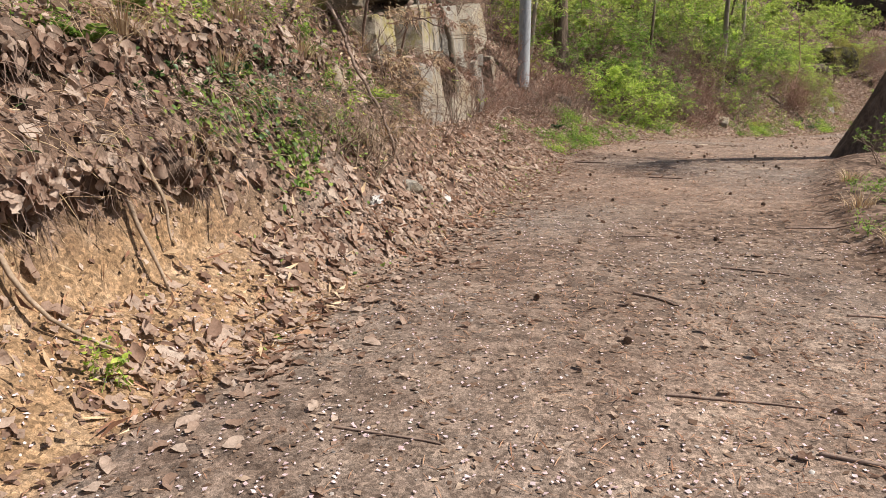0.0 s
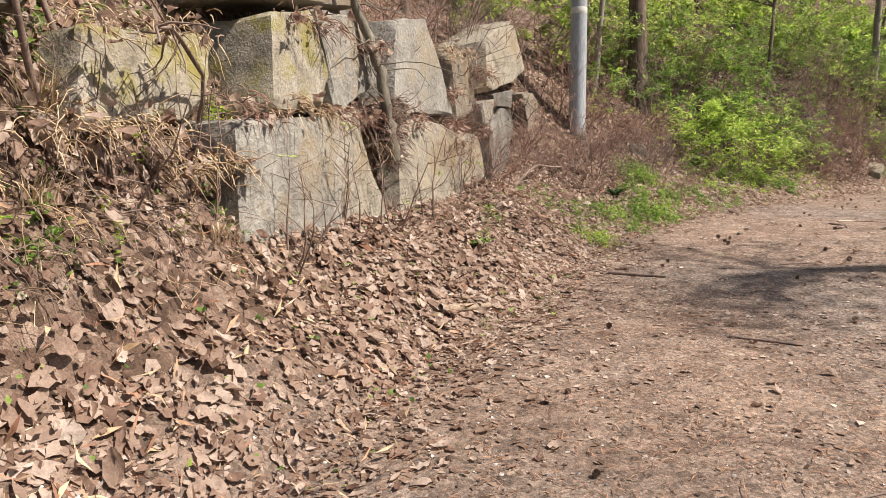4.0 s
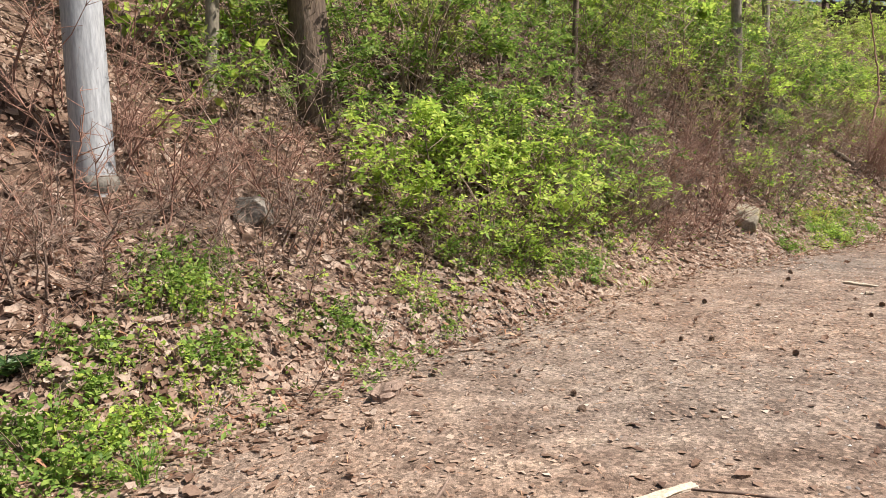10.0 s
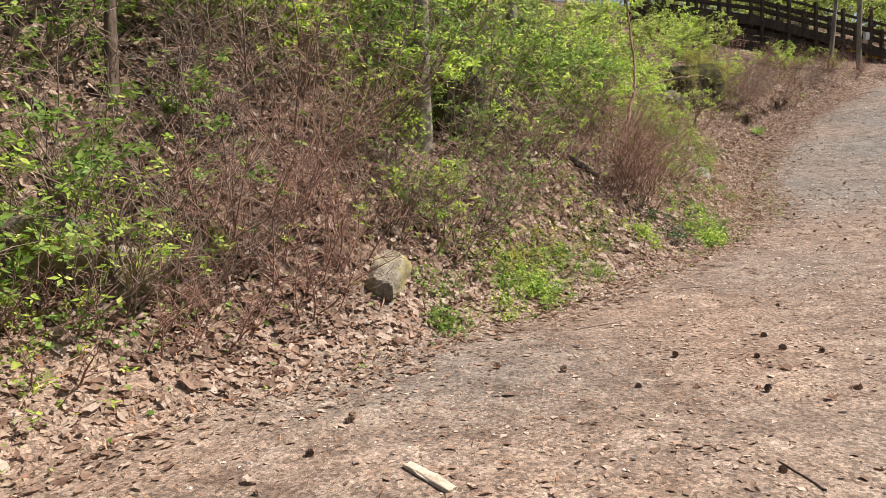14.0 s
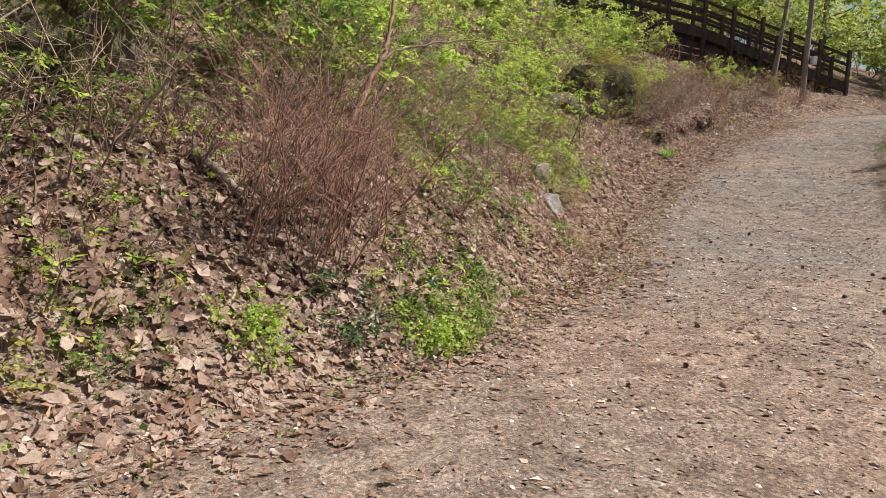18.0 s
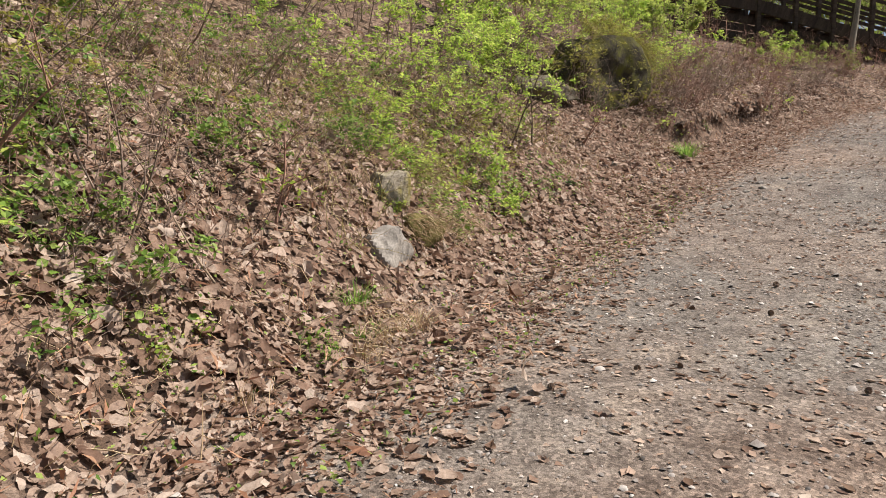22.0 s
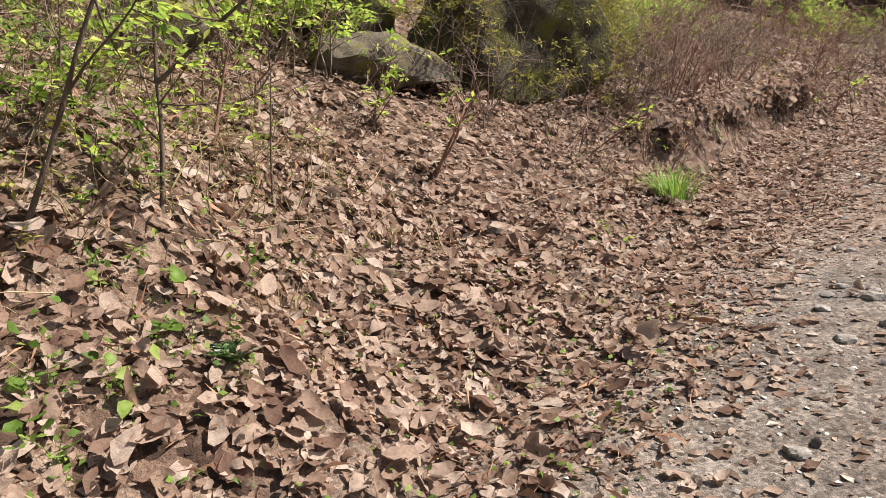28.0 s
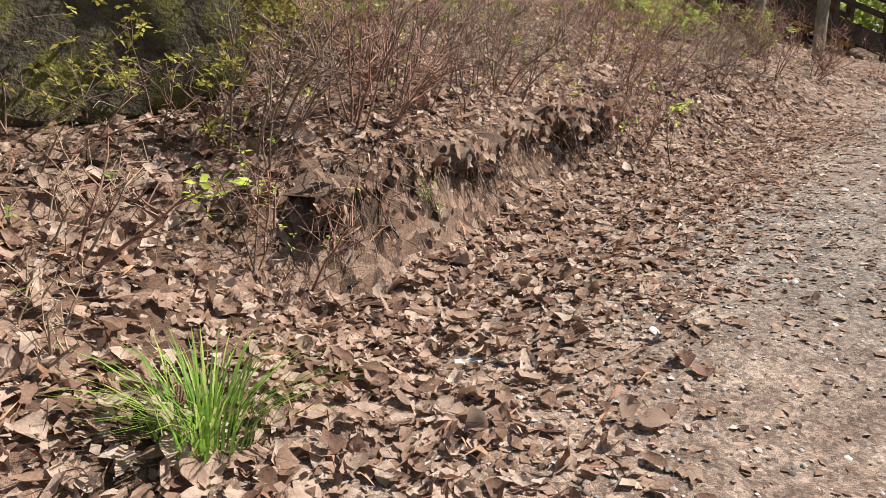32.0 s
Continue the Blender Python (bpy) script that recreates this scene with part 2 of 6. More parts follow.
def ground_material():
    """Packed grit with pine needles on the track, brown humus on the bank, raw ochre soil where the bank is cut."""
    m, n, l, b = shader("earth", .92, .2)
    big = texture(n, l, .55, 5, .6)
    med = texture(n, l, 5, 6, .7)
    fine = texture(n, l, 70, 5, .75)
    grit = texture(n, l, 160, kind="voronoi")
    at = n.new("ShaderNodeAttribute")
    at.attribute_name = "soil"
    sep = n.new("ShaderNodeSeparateColor")
    l.new(at.outputs["Color"], sep.inputs[0])
    tan_ = ramp(n, l, med, [(.25, (.14, .092, .07)), (.5, (.265, .193, .15)), (.75, (.40, .312, .252))])
    patch = ramp(n, l, texture(n, l, 1.7, 6, .7), [(.36, (.62, .58, .56)), (.5, (.98, .98, .98)), (.66, (1.22, 1.2, 1.14))])
    grey = ramp(n, l, med, [(.25, (.10, .088, .079)), (.5, (.185, .168, .152)), (.75, (.285, .262, .238))])
    bits, lay = texture(n, l, 15, kind="voronoi"), texture(n, l, 52, kind="voronoi")
    sep2, sep3 = n.new("ShaderNodeSeparateColor"), n.new("ShaderNodeSeparateColor")
    l.new(bits[1], sep2.inputs[0])
    l.new(lay[1], sep3.inputs[0])
    humus = ramp(n, l, sep2.outputs[0], [(0, (.05, .031, .022)), (.4, (.125, .08, .056)), (.75, (.22, .148, .11)), (1, (.31, .225, .172))])
    humus = mix(n, l, .6, humus, ramp(n, l, med, [(.25, (.35, .35, .35)), (.7, (1.1, 1.1, 1.1))]), "MULTIPLY")
    crumb = ramp(n, l, sep3.outputs[1], [(0, (.38, .36, .35)), (.35, (.8, .78, .76)), (.7, (1.1, 1.1, 1.1)), (1, (1.6, 1.55, 1.5))])
    ochre = ramp(n, l, med, [(.25, (.15, .088, .045)), (.5, (.275, .182, .105)), (.8, (.40, .30, .205))])
    col = mix(n, l, sep.outputs[1], tan_, grey)
    col = mix(n, l, ramp(n, l, big, [(.42, (0, 0, 0)), (.62, (.55, .55, .55))]), col, mix(n, l, .5, tan_, grey))
    col = mix(n, l, .7, col, patch, "MULTIPLY")
    col = mix(n, l, .8, col, crumb, "MULTIPLY")
    col = mix(n, l, sep.outputs[0], col, humus)
    ochre = mix(n, l, .75, ochre, crumb, "MULTIPLY")
    col = mix(n, l, sep.outputs[2], col, ochre)
    gr = ramp(n, l, grit[1], [(.0, (.55, .55, .55)), (1, (1.35, 1.35, 1.35))])
    col = mix(n, l, .55, col, gr, "MULTIPLY")
    fr = ramp(n, l, fine, [(.3, (.34, .34, .34)), (.7, (1.56, 1.56, 1.56))])
    col = mix(n, l, .85, col, fr, "MULTIPLY")
    l.new(col, b.inputs["Base Color"])
    bump(n, l, b, mix(n, l, .6, mix(n, l, .35, fine, grit[0]), texture(n, l, 16, 6, .75)), 1.0, .017)
    return m


M_GROUND = ground_material()

# ---- plan ----
# the line walked, the height of the track along it, and the cross-section beside it
WALK = [(-1.2, -5.0), (0.1, 0.3), (1.0, 4.0), (2.1, 7.6), (3.3, 10.6), (4.6, 13.2), (6.2, 15.4), (8.6, 18.0), (12.0, 21.6),
        (15.0, 24.8), (17.1, 28.0), (18.5, 31.6), (20.2, 34.4), (22.4, 37.0), (26.0, 40.2), (31.0, 43.4), (38.0, 46.5)]
TRACK_S = [-70, -6, 0, 4, 8, 12.6, 16.2, 21, 25, 29.5, 34.8, 36.5, 38.4, 40, 41.6, 44.1, 46.1, 48, 51, 54, 62, 140]
TRACK_Z = [-3, -0.35, -0.1, 0.2, 0.42, 0.67, 0.84, 0.91, 0.90, 1.02, 1.36, 1.46, 1.68, 1.96, 2.29, 2.77, 3.21, 3.62, 4.25, 4.8, 5.75, 8]
# s; edge of the litter; foot of the slope; then three knees of the bank (offset, height); slope above; right edge
BANK = np.array([
    (-6, 2.1, 2.0, 2.45, .36, 2.75, 1.15, 3.5, 1.95, .45, -1.6), (0, 2.1, 1.95, 2.45, .36, 2.75, 1.15, 3.4, 1.9, .45, -1.6),
    (3.8, 1.95, 1.85, 2.42, .40, 2.72, 1.18, 3.12, 1.65, .55, -1.6), (5.1, 1.75, 1.65, 2.1, .36, 2.72, 1.16, 3.05, 1.68, .60, -1.6),
    (7.2, 1.7, 1.7, 2.3, .42, 3.1, 1.5, 3.5, 2.05, .55, -1.6), (9, 1.8, 1.9, 2.6, .36, 3.15, .84, 4.35, 3.0, .50, -1.6),
    (11, 2.1, 2.1, 2.95, .45, 3.8, .70, 4.9, 3.2, .50, -1.6), (13.3, 2.6, 2.6, 3.75, .48, 4.8, .70, 5.9, 3.0, .50, -1.8),
    (15, 3.0, 3.0, 4.2, .42, 5.5, 1.05, 6.5, 2.6, .60, -2.0), (17, 3.3, 3.3, 4.5, .60, 5.3, 1.1, 6.5, 2.0, .70, -2.5),
    (20.5, 3.5, 3.4, 4.2, .48, 5.0, .95, 6.1, 2.2, .60, -3.0), (22.3, 3.3, 3.3, 4.1, .36, 4.9, .78, 6.0, 2.1, .60, -3.0),
    (23.6, 3.1, 3.1, 3.8, .30, 4.35, .92, 6.0, 2.4, .60, -3.0), (26, 2.8, 2.8, 3.4, .25, 4.6, 1.4, 6.2, 2.6, .60, -3.0),
    (30, 2.4, 2.5, 3.0, .34, 4.4, 1.4, 6.5, 2.6, .50, -3.0), (33, 1.8, 2.25, 2.7, .18, 4.0, 1.3, 6.5, 2.8, .50, -3.0),
    (35.6, 1.35, 2.0, 2.4, .28, 3.2, 1.0, 4.9, 2.1, .50, -3.0), (36.5, 1.2, 1.8, 2.3, .34, 2.9, .95, 4.5, 1.9, .50, -3.0),
    (38.5, .96, 1.4, 2.1, .34, 3.0, 1.05, 4.5, 2.0, .50, -3.0), (40, .80, 1.2, 2.0, .38, 3.0, 1.15, 4.5, 2.1, .50, -3.0),
    (42.8, .80, 1.25, 2.45, .33, 3.35, .90, 4.2, 1.45, .50, -3.0), (44.3, .80, 1.3, 2.2, .30, 3.0, .62, 4.2, 1.4, .60, -2.9),
    (45.1, .78, 1.4, 2.3, .26, 2.5, .62, 3.8, 1.25, .55, -2.85), (45.5, .77, 1.5, 2.03, .16, 2.2, .72, 3.6, 1.2, .50, -2.8),
    (46.3, .76, 1.6, 1.98, .12, 2.18, .68, 3.6, 1.2, .50, -2.8), (47.6, .85, 1.5, 2.12, .16, 2.4, .62, 3.8, 1.3, .50, -2.6),
    (51, .80, 1.3, 1.8, .20, 2.4, .60, 4.0, 1.1, .50, -2.4), (56, .80, 1.2, 1.6, .25, 2.5, .60, 4.0, 1.0, .40, -2.4)])


def smooth_line(pts, n=24):
    p = np.array(pts, float)
    p = np.vstack([2 * p[0] - p[1], p, 2 * p[-1] - p[-2]])
    out = []
    for i in range(1, len(p) - 2):
        a, b, c, d = p[i - 1:i + 3]
        for k in range(n):
            t = k / n
            out.append(.5 * (2 * b + (c - a) * t + (2 * a - 5 * b + 4 * c - d) * t * t + (3 * b - a - 3 * c + d) * t ** 3))
    return np.array(out + [p[-2]])


LINE = smooth_line(WALK)
LINE = np.vstack([LINE[0] - (LINE[1] - LINE[0]) / np.linalg.norm(LINE[1] - LINE[0]) * 64, LINE,
                  LINE[-1] + (LINE[-1] - LINE[-2]) / np.linalg.norm(LINE[-1] - LINE[-2]) * 78])
LINE_S = np.concatenate([[0], np.cumsum(np.linalg.norm(np.diff(LINE, axis=0), axis=1))])
LINE_S = LINE_S - LINE_S[np.argmin(np.linalg.norm(LINE - (0.1, 0.3), axis=1))]
TANG = np.gradient(LINE, axis=0)
TANG = TANG / np.linalg.norm(TANG, axis=1)[:, None]


def xy(s, d):
    """World x, y of a place s metres along the walk and d metres to its left."""
    s, d = np.asarray(s, float), np.asarray(d, float)
    tx, ty = np.interp(s, LINE_S, TANG[:, 0]), np.interp(s, LINE_S, TANG[:, 1])
    n = np.hypot(tx, ty)
    return np.interp(s, LINE_S, LINE[:, 0]) - d * ty / n, np.interp(s, LINE_S, LINE[:, 1]) + d * tx / n


def wob(x, y, f, seed):
    """Smooth pseudo-noise, about -1 to 1."""
    a = seed * 12.9898
    return (np.sin(x * f + a) * np.cos(y * f * 1.13 - a * .7) + np.sin((x * .8 + y * .6) * f * 1.9 + a * 1.7) * .6
            + np.sin((x * -.5 + y * .9) * f * 3.1 + a * 2.3) * .35) / 1.6


def track_z(s):
    return np.interp(s, TRACK_S, TRACK_Z)


def height(s, d):
    s, d = np.asarray(s, float), np.asarray(d, float)
    c = [np.interp(s, BANK[:, 0], BANK[:, i]) for i in range(BANK.shape[1])]
    e = c[2] + .08 * wob(s, s * 0, 1.7, 3)
    def lerp(a, b, za, zb):
        t = np.clip((d - a) / np.maximum(b - a, .05), 0, 1)
        return za + (zb - za) * t
    up = np.where(d < c[3], lerp(e, c[3], 0, c[4]), np.where(d < c[5], lerp(c[3], c[5], c[4], c[6]), lerp(c[5], c[7], c[6], c[8])))
    far = np.clip(d - c[7], 0, 60)
    up = up + c[9] * far * np.clip(1 - far / 160, 0, 1)
    right = np.clip(c[10] - d, 0, 90)
    drop = np.where(right < 1.0, .12 * np.sin(np.clip(right, 0, 1) * 3.14), -.28 * (right - 1.0) * np.clip(1 - right / 180, 0, 1))
    z = track_z(s) + np.where(d > e, up, 0) + np.where(right > 0, drop, 0)
    x, y = xy(s, d)
    rough = np.clip((d - e) / .6, 0, 1)
    mid = np.clip((d - e) * 2, 0, 1) + np.clip(right, 0, 1)
    z = z + .012 * wob(x, y, 2.1, 1) + .05 * rough * wob(x, y, 2.6, 2) + .09 * rough * wob(x, y, .9, 5) + .02 * mid * wob(x, y, 9, 6)
    return z

# ---- mesh kit ----
rng = np.random.default_rng(7)


def raw_mesh(name, verts, faces, material, smooth=False):
    """A mesh out of arrays; all faces have the same number of corners."""
    verts, faces = np.asarray(verts, np.float32), np.asarray(faces, np.int32)
    me = bpy.data.meshes.new(name)
    k = faces.shape[1]
    me.vertices.add(len(verts))
    me.vertices.foreach_set("co", verts.ravel())
    me.loops.add(faces.size)
    me.loops.foreach_set("vertex_index", faces.ravel())
    me.polygons.add(len(faces))
    me.polygons.foreach_set("loop_start", np.arange(0, faces.size, k, dtype=np.int32))
    me.update(calc_edges=True)
    if smooth:
        me.shade_smooth()
    me.materials.append(material)
    return me


def thing(name, label, category, group="", kind="", at=(0, 0, 0)):
    ob = new(name)
    ob.location = at
    ob.empty_display_size = .1
    return tagged(ob, label, category, group, kind)


def part(name, me, parent=None, label="", kind=""):
    """A mesh (or bmesh with its material) as one object under its thing."""
    ob = new(name, me)
    if parent:
        ob.parent = parent
    return tagged(ob, label, kind=kind)


def bm_mesh(name, bm, material, smooth=False):
    me = bpy.data.meshes.new(name)
    bm.to_mesh(me)
    bm.free()
    if smooth:
        me.shade_smooth()
    me.materials.append(material)
    return me


LEAF_V = np.array([(0, 0, 0), (-.25, .28, .05), (0, .3, -.03), (.25, .28, .05), (-.27, .66, .07), (0, .68, -.02), (.27, .66, .07), (0, 1, .06)])
LEAF_F = np.array([(0, 2, 1), (0, 3, 2), (1, 2, 5), (1, 5, 4), (2, 3, 6), (2, 6, 5), (4, 5, 7), (5, 6, 7)])
OAK_V = np.array([(0, 0, 0), (-.17, .18, .03), (-.19, .34, .02), (-.31, .48, .08), (-.26, .64, .03), (-.31, .80, .08), (0, 1, .0),
                  (.29, .82, .05), (.25, .66, .03), (.33, .50, .09), (.18, .36, .02), (.18, .20, .03), (0, .5, -.05)])
OAK_F = np.array([(i, 12, i + 1) for i in range(11)] + [(11, 12, 0)])
CURL_V = np.array([(0, 0, 0), (-.17, .2, .05), (0, .2, -.02), (.17, .2, .05), (-.27, .5, .09), (0, .5, -.03), (.27, .5, .09),
                   (-.19, .8, .06), (0, .8, -.01), (.19, .8, .06), (0, 1.02, .02)])
CURL_F = np.array([(0, 2, 1), (0, 3, 2), (1, 2, 5), (1, 5, 4), (2, 3, 6), (2, 6, 5), (4, 5, 8), (4, 8, 7), (5, 6, 9), (5, 9, 8), (7, 8, 10), (8, 9, 10)])
FOLD_V = np.array([(0, 0, 0), (-.27, .42, .08), (.0, .5, -.03), (.27, .46, .08), (0, 1, .05)])
FOLD_F = np.array([(0, 2, 1), (0, 3, 2), (1, 2, 4), (2, 3, 4)])
_rim = [(0, 0, 0), (-.19, .12, .03), (-.32, .31, -.01), (-.29, .50, .05), (-.34, .70, .0), (-.19, .90, .05), (.01, 1.0, .0), (.18, .91, .04), (.32, .73, -.01), (.28, .53, .05), (.33, .33, .0), (.2, .13, .03)]
WAVE_V = np.array(_rim + [(0, .33, -.04), (.01, .68, -.03)])
WAVE_F = np.array([(i, 12 if i < 3 or i > 8 else 13, (i + 1) % 12) for i in range(12)] + [(3, 12, 13), (9, 13, 12)])
ROUND_V = np.array([(0, 0, 0), (-.24, .18, .04), (-.33, .46, .0), (-.27, .78, .05), (.0, 1.0, .0), (.25, .82, .04), (.32, .5, .0), (.23, .2, .05), (0, .5, -.05)])
ROUND_F = np.array([(i, 8, (i + 1) % 8) for i in range(8)])
SMALL_V = np.array([(0, 0, 0), (-.27, .5, .06), (.27, .5, .06), (0, 1, -.02)])
SMALL_F = np.array([(0, 2, 1), (1, 2, 3)])


def turns(n, up, tilt):
    """Random frames whose z leans off the given normals by about tilt radians."""
    z = up + rng.normal(0, 1, (n, 3)) * tilt[:, None]
    z /= np.linalg.norm(z, axis=1)[:, None]
    a = rng.normal(0, 1, (n, 3))
    x = np.cross(a, z)
    x /= np.linalg.norm(x, axis=1)[:, None] + 1e-9
    return np.stack([x, np.cross(z, x), z], 2)


def scatter(tv, tf, pos, rot, size, curl=0.0, wide=None):
    """Copies of a small template at many places, as one set of arrays."""
    n = len(pos)
    v = np.repeat(tv[None], n, 0) * np.ones((n, 1, 1))
    if wide is not None:
        v[:, :, 0] *= wide[:, None]
    if np.any(curl):
        c = rng.normal(0, curl, n)[:, None]
        d = rng.normal(0, curl, n)[:, None]
        v[:, :, 2] += c * (v[:, :, 1] - .5) ** 2 * 2 + d * v[:, :, 0] * (v[:, :, 1] - .3) * 2 + np.abs(c) * v[:, :, 0] ** 2 * 2 + (c + d) * .55 * np.abs(v[:, :, 0])
        v += rng.normal(0, .045, v.shape) * (1, 1, 1)
        v[:, :, 0] += rng.normal(0, .12, n)[:, None] * v[:, :, 1] ** 2
    v = np.einsum("nij,nkj->nki", rot, v * size[:, None, None]) + pos[:, None]
    f = tf[None] + (np.arange(n) * len(tv))[:, None, None]
    return v.reshape(-1, 3), f.reshape(-1, tf.shape[1])


def join(sets):
    vs, fs, k = [], [], 0
    for v, f in sets:
        vs.append(v)
        fs.append(f + k)
        k += len(v)
    return np.vstack(vs), np.vstack(fs)


def tube(pts, radii, sides=5):
    """A tapering tube of quads along a line of points."""
    p = np.asarray(pts, float)
    r = np.asarray(radii, float)
    t = np.gradient(p, axis=0)
    t /= np.linalg.norm(t, axis=1)[:, None] + 1e-9
    ref = np.array([.31, .17, .93]) if abs(t[0][2]) < .9 else np.array([.95, .21, .2])
    a = np.cross(t, ref)
    a /= np.linalg.norm(a, axis=1)[:, None] + 1e-9
    b = np.cross(t, a)
    g = np.linspace(0, 2 * np.pi, sides, endpoint=False)
    v = p[:, None] + r[:, None, None] * (a[:, None] * np.cos(g)[None, :, None] + b[:, None] * np.sin(g)[None, :, None])
    n = len(p)
    i, j = np.meshgrid(np.arange(n - 1), np.arange(sides), indexing="ij")
    f = np.stack([i * sides + j, i * sides + (j + 1) % sides, (i + 1) * sides + (j + 1) % sides, (i + 1) * sides + j], -1).reshape(-1, 4)
    return v.reshape(-1, 3), f


def bend(start, way, length, n=5, wobble=.12, sag=0.0):
    """A wandering line of n points."""
    p = [np.array(start, float)]
    w = np.array(way, float)
    w /= np.linalg.norm(w)
    for _ in range(n - 1):
        w = w + rng.normal(0, wobble, 3) + np.array([0, 0, -sag])
        w /= np.linalg.norm(w)
        p.append(p[-1] + w * length / (n - 1))
    return np.array(p)


def twiggy(stems, tall, spread, thick, forks=5, sub=2, wobble=.14, base=.08, lean=(0, 0), slope=(0, 0)):
    """A clump of stems that fork twice. Returns tubes, and the places on twigs where leaves may sit."""
    sets, tips = [], []
    for _ in range(stems):
        a = rng.uniform(0, 6.28)
        o = np.array([math.cos(a), math.sin(a), 0]) * base * rng.uniform(0, 1) ** .6
        o[2] = o[0] * slope[0] + o[1] * slope[1]
        out = rng.uniform(.15, 1) * spread
        w = np.array([math.cos(a) * out + lean[0], math.sin(a) * out + lean[1], 1.0])
        h = tall * rng.uniform(.6, 1.0)
        line = bend(o - np.array([0, 0, .05]), w, h, 6, wobble)
        r = thick * rng.uniform(.6, 1.0)
        sets.append(tube(line, np.linspace(r, r * .3, 6), 4))
        for _ in range(forks):
            k = rng.uniform(.25, .98)
            q = line[min(4, int(k * 5))] * (1 - (k * 5) % 1) + line[min(5, int(k * 5) + 1)] * ((k * 5) % 1)
            w2 = np.array([rng.normal(0, .8), rng.normal(0, .8), rng.uniform(.3, 1.1)])
            l2 = bend(q, w2, h * rng.uniform(.22, .5), 3, .22)
            sets.append(tube(l2, np.linspace(r * .5, r * .2, 3), 3))
            tips.append(l2[1:])
            for _ in range(sub):
                w3 = np.array([rng.normal(0, .8), rng.normal(0, .8), rng.uniform(.0, 1.0)])
                l3 = bend(l2[rng.integers(1, 3)], w3, h * rng.uniform(.1, .25), 2, .2)
                sets.append(tube(l3, np.linspace(r * .3, r * .13, 2), 3))
                tips.append(np.vstack([l3, l3.mean(0)]))
    return sets, np.vstack(tips)


def sprays(tips, leaves, leaf, puff, per=5, patch=2.3, droop=.25, tv=FOLD_V, tf=FOLD_F):
    """Leaves in small flat rosettes round twig ends, thick in some places and thin in others."""
    n = max(1, leaves // per)
    wt = rng.exponential(1, len(tips)) ** patch
    c = tips[rng.choice(len(tips), n, p=wt / wt.sum())] + rng.normal(0, puff, (n, 3)) * (1, 1, .7)
    up = turns(n, np.tile((0, 0, 1.0), (n, 1)), np.full(n, .45))
    a0, k = rng.uniform(0, 6.28, n), np.arange(per)
    ang = a0[:, None] + k[None] * 6.28 / per + rng.normal(0, .3, (n, per))
    out = np.cos(ang)[..., None] * up[:, None, :, 0] + np.sin(ang)[..., None] * up[:, None, :, 1] + up[:, None, :, 2] * rng.normal(-droop * .3, droop, (n, per))[..., None]
    y = (out / np.linalg.norm(out, axis=-1)[..., None]).reshape(-1, 3)
    z = np.repeat(up[:, :, 2], per, 0) + rng.normal(0, .25, (n * per, 3))
    x = np.cross(y, z)
    x /= np.linalg.norm(x, axis=1)[:, None] + 1e-9
    rot = np.stack([x, y, np.cross(x, y)], 2)
    size = (rng.uniform(.7, 1.2, n)[:, None] * rng.uniform(.6, 1.2, (n, per))).ravel() * leaf
    pos = np.repeat(c, per, 0) + y * (size * .12)[:, None]
    return scatter(tv, tf, pos, rot, size, 0, rng.uniform(.75, 1.15, n * per))


def ground_point(s, d):
    x, y = xy(s, d)
    return np.stack([x, y, height(s, d)], -1)


def ground_normal(s, d, e=.06):
    a = ground_point(s + e, d) - ground_point(s - e, d)
    b = ground_point(s, d + e) - ground_point(s, d - e)
    n = np.cross(a, b)
    return n / (np.linalg.norm(n, axis=-1)[..., None] + 1e-9)

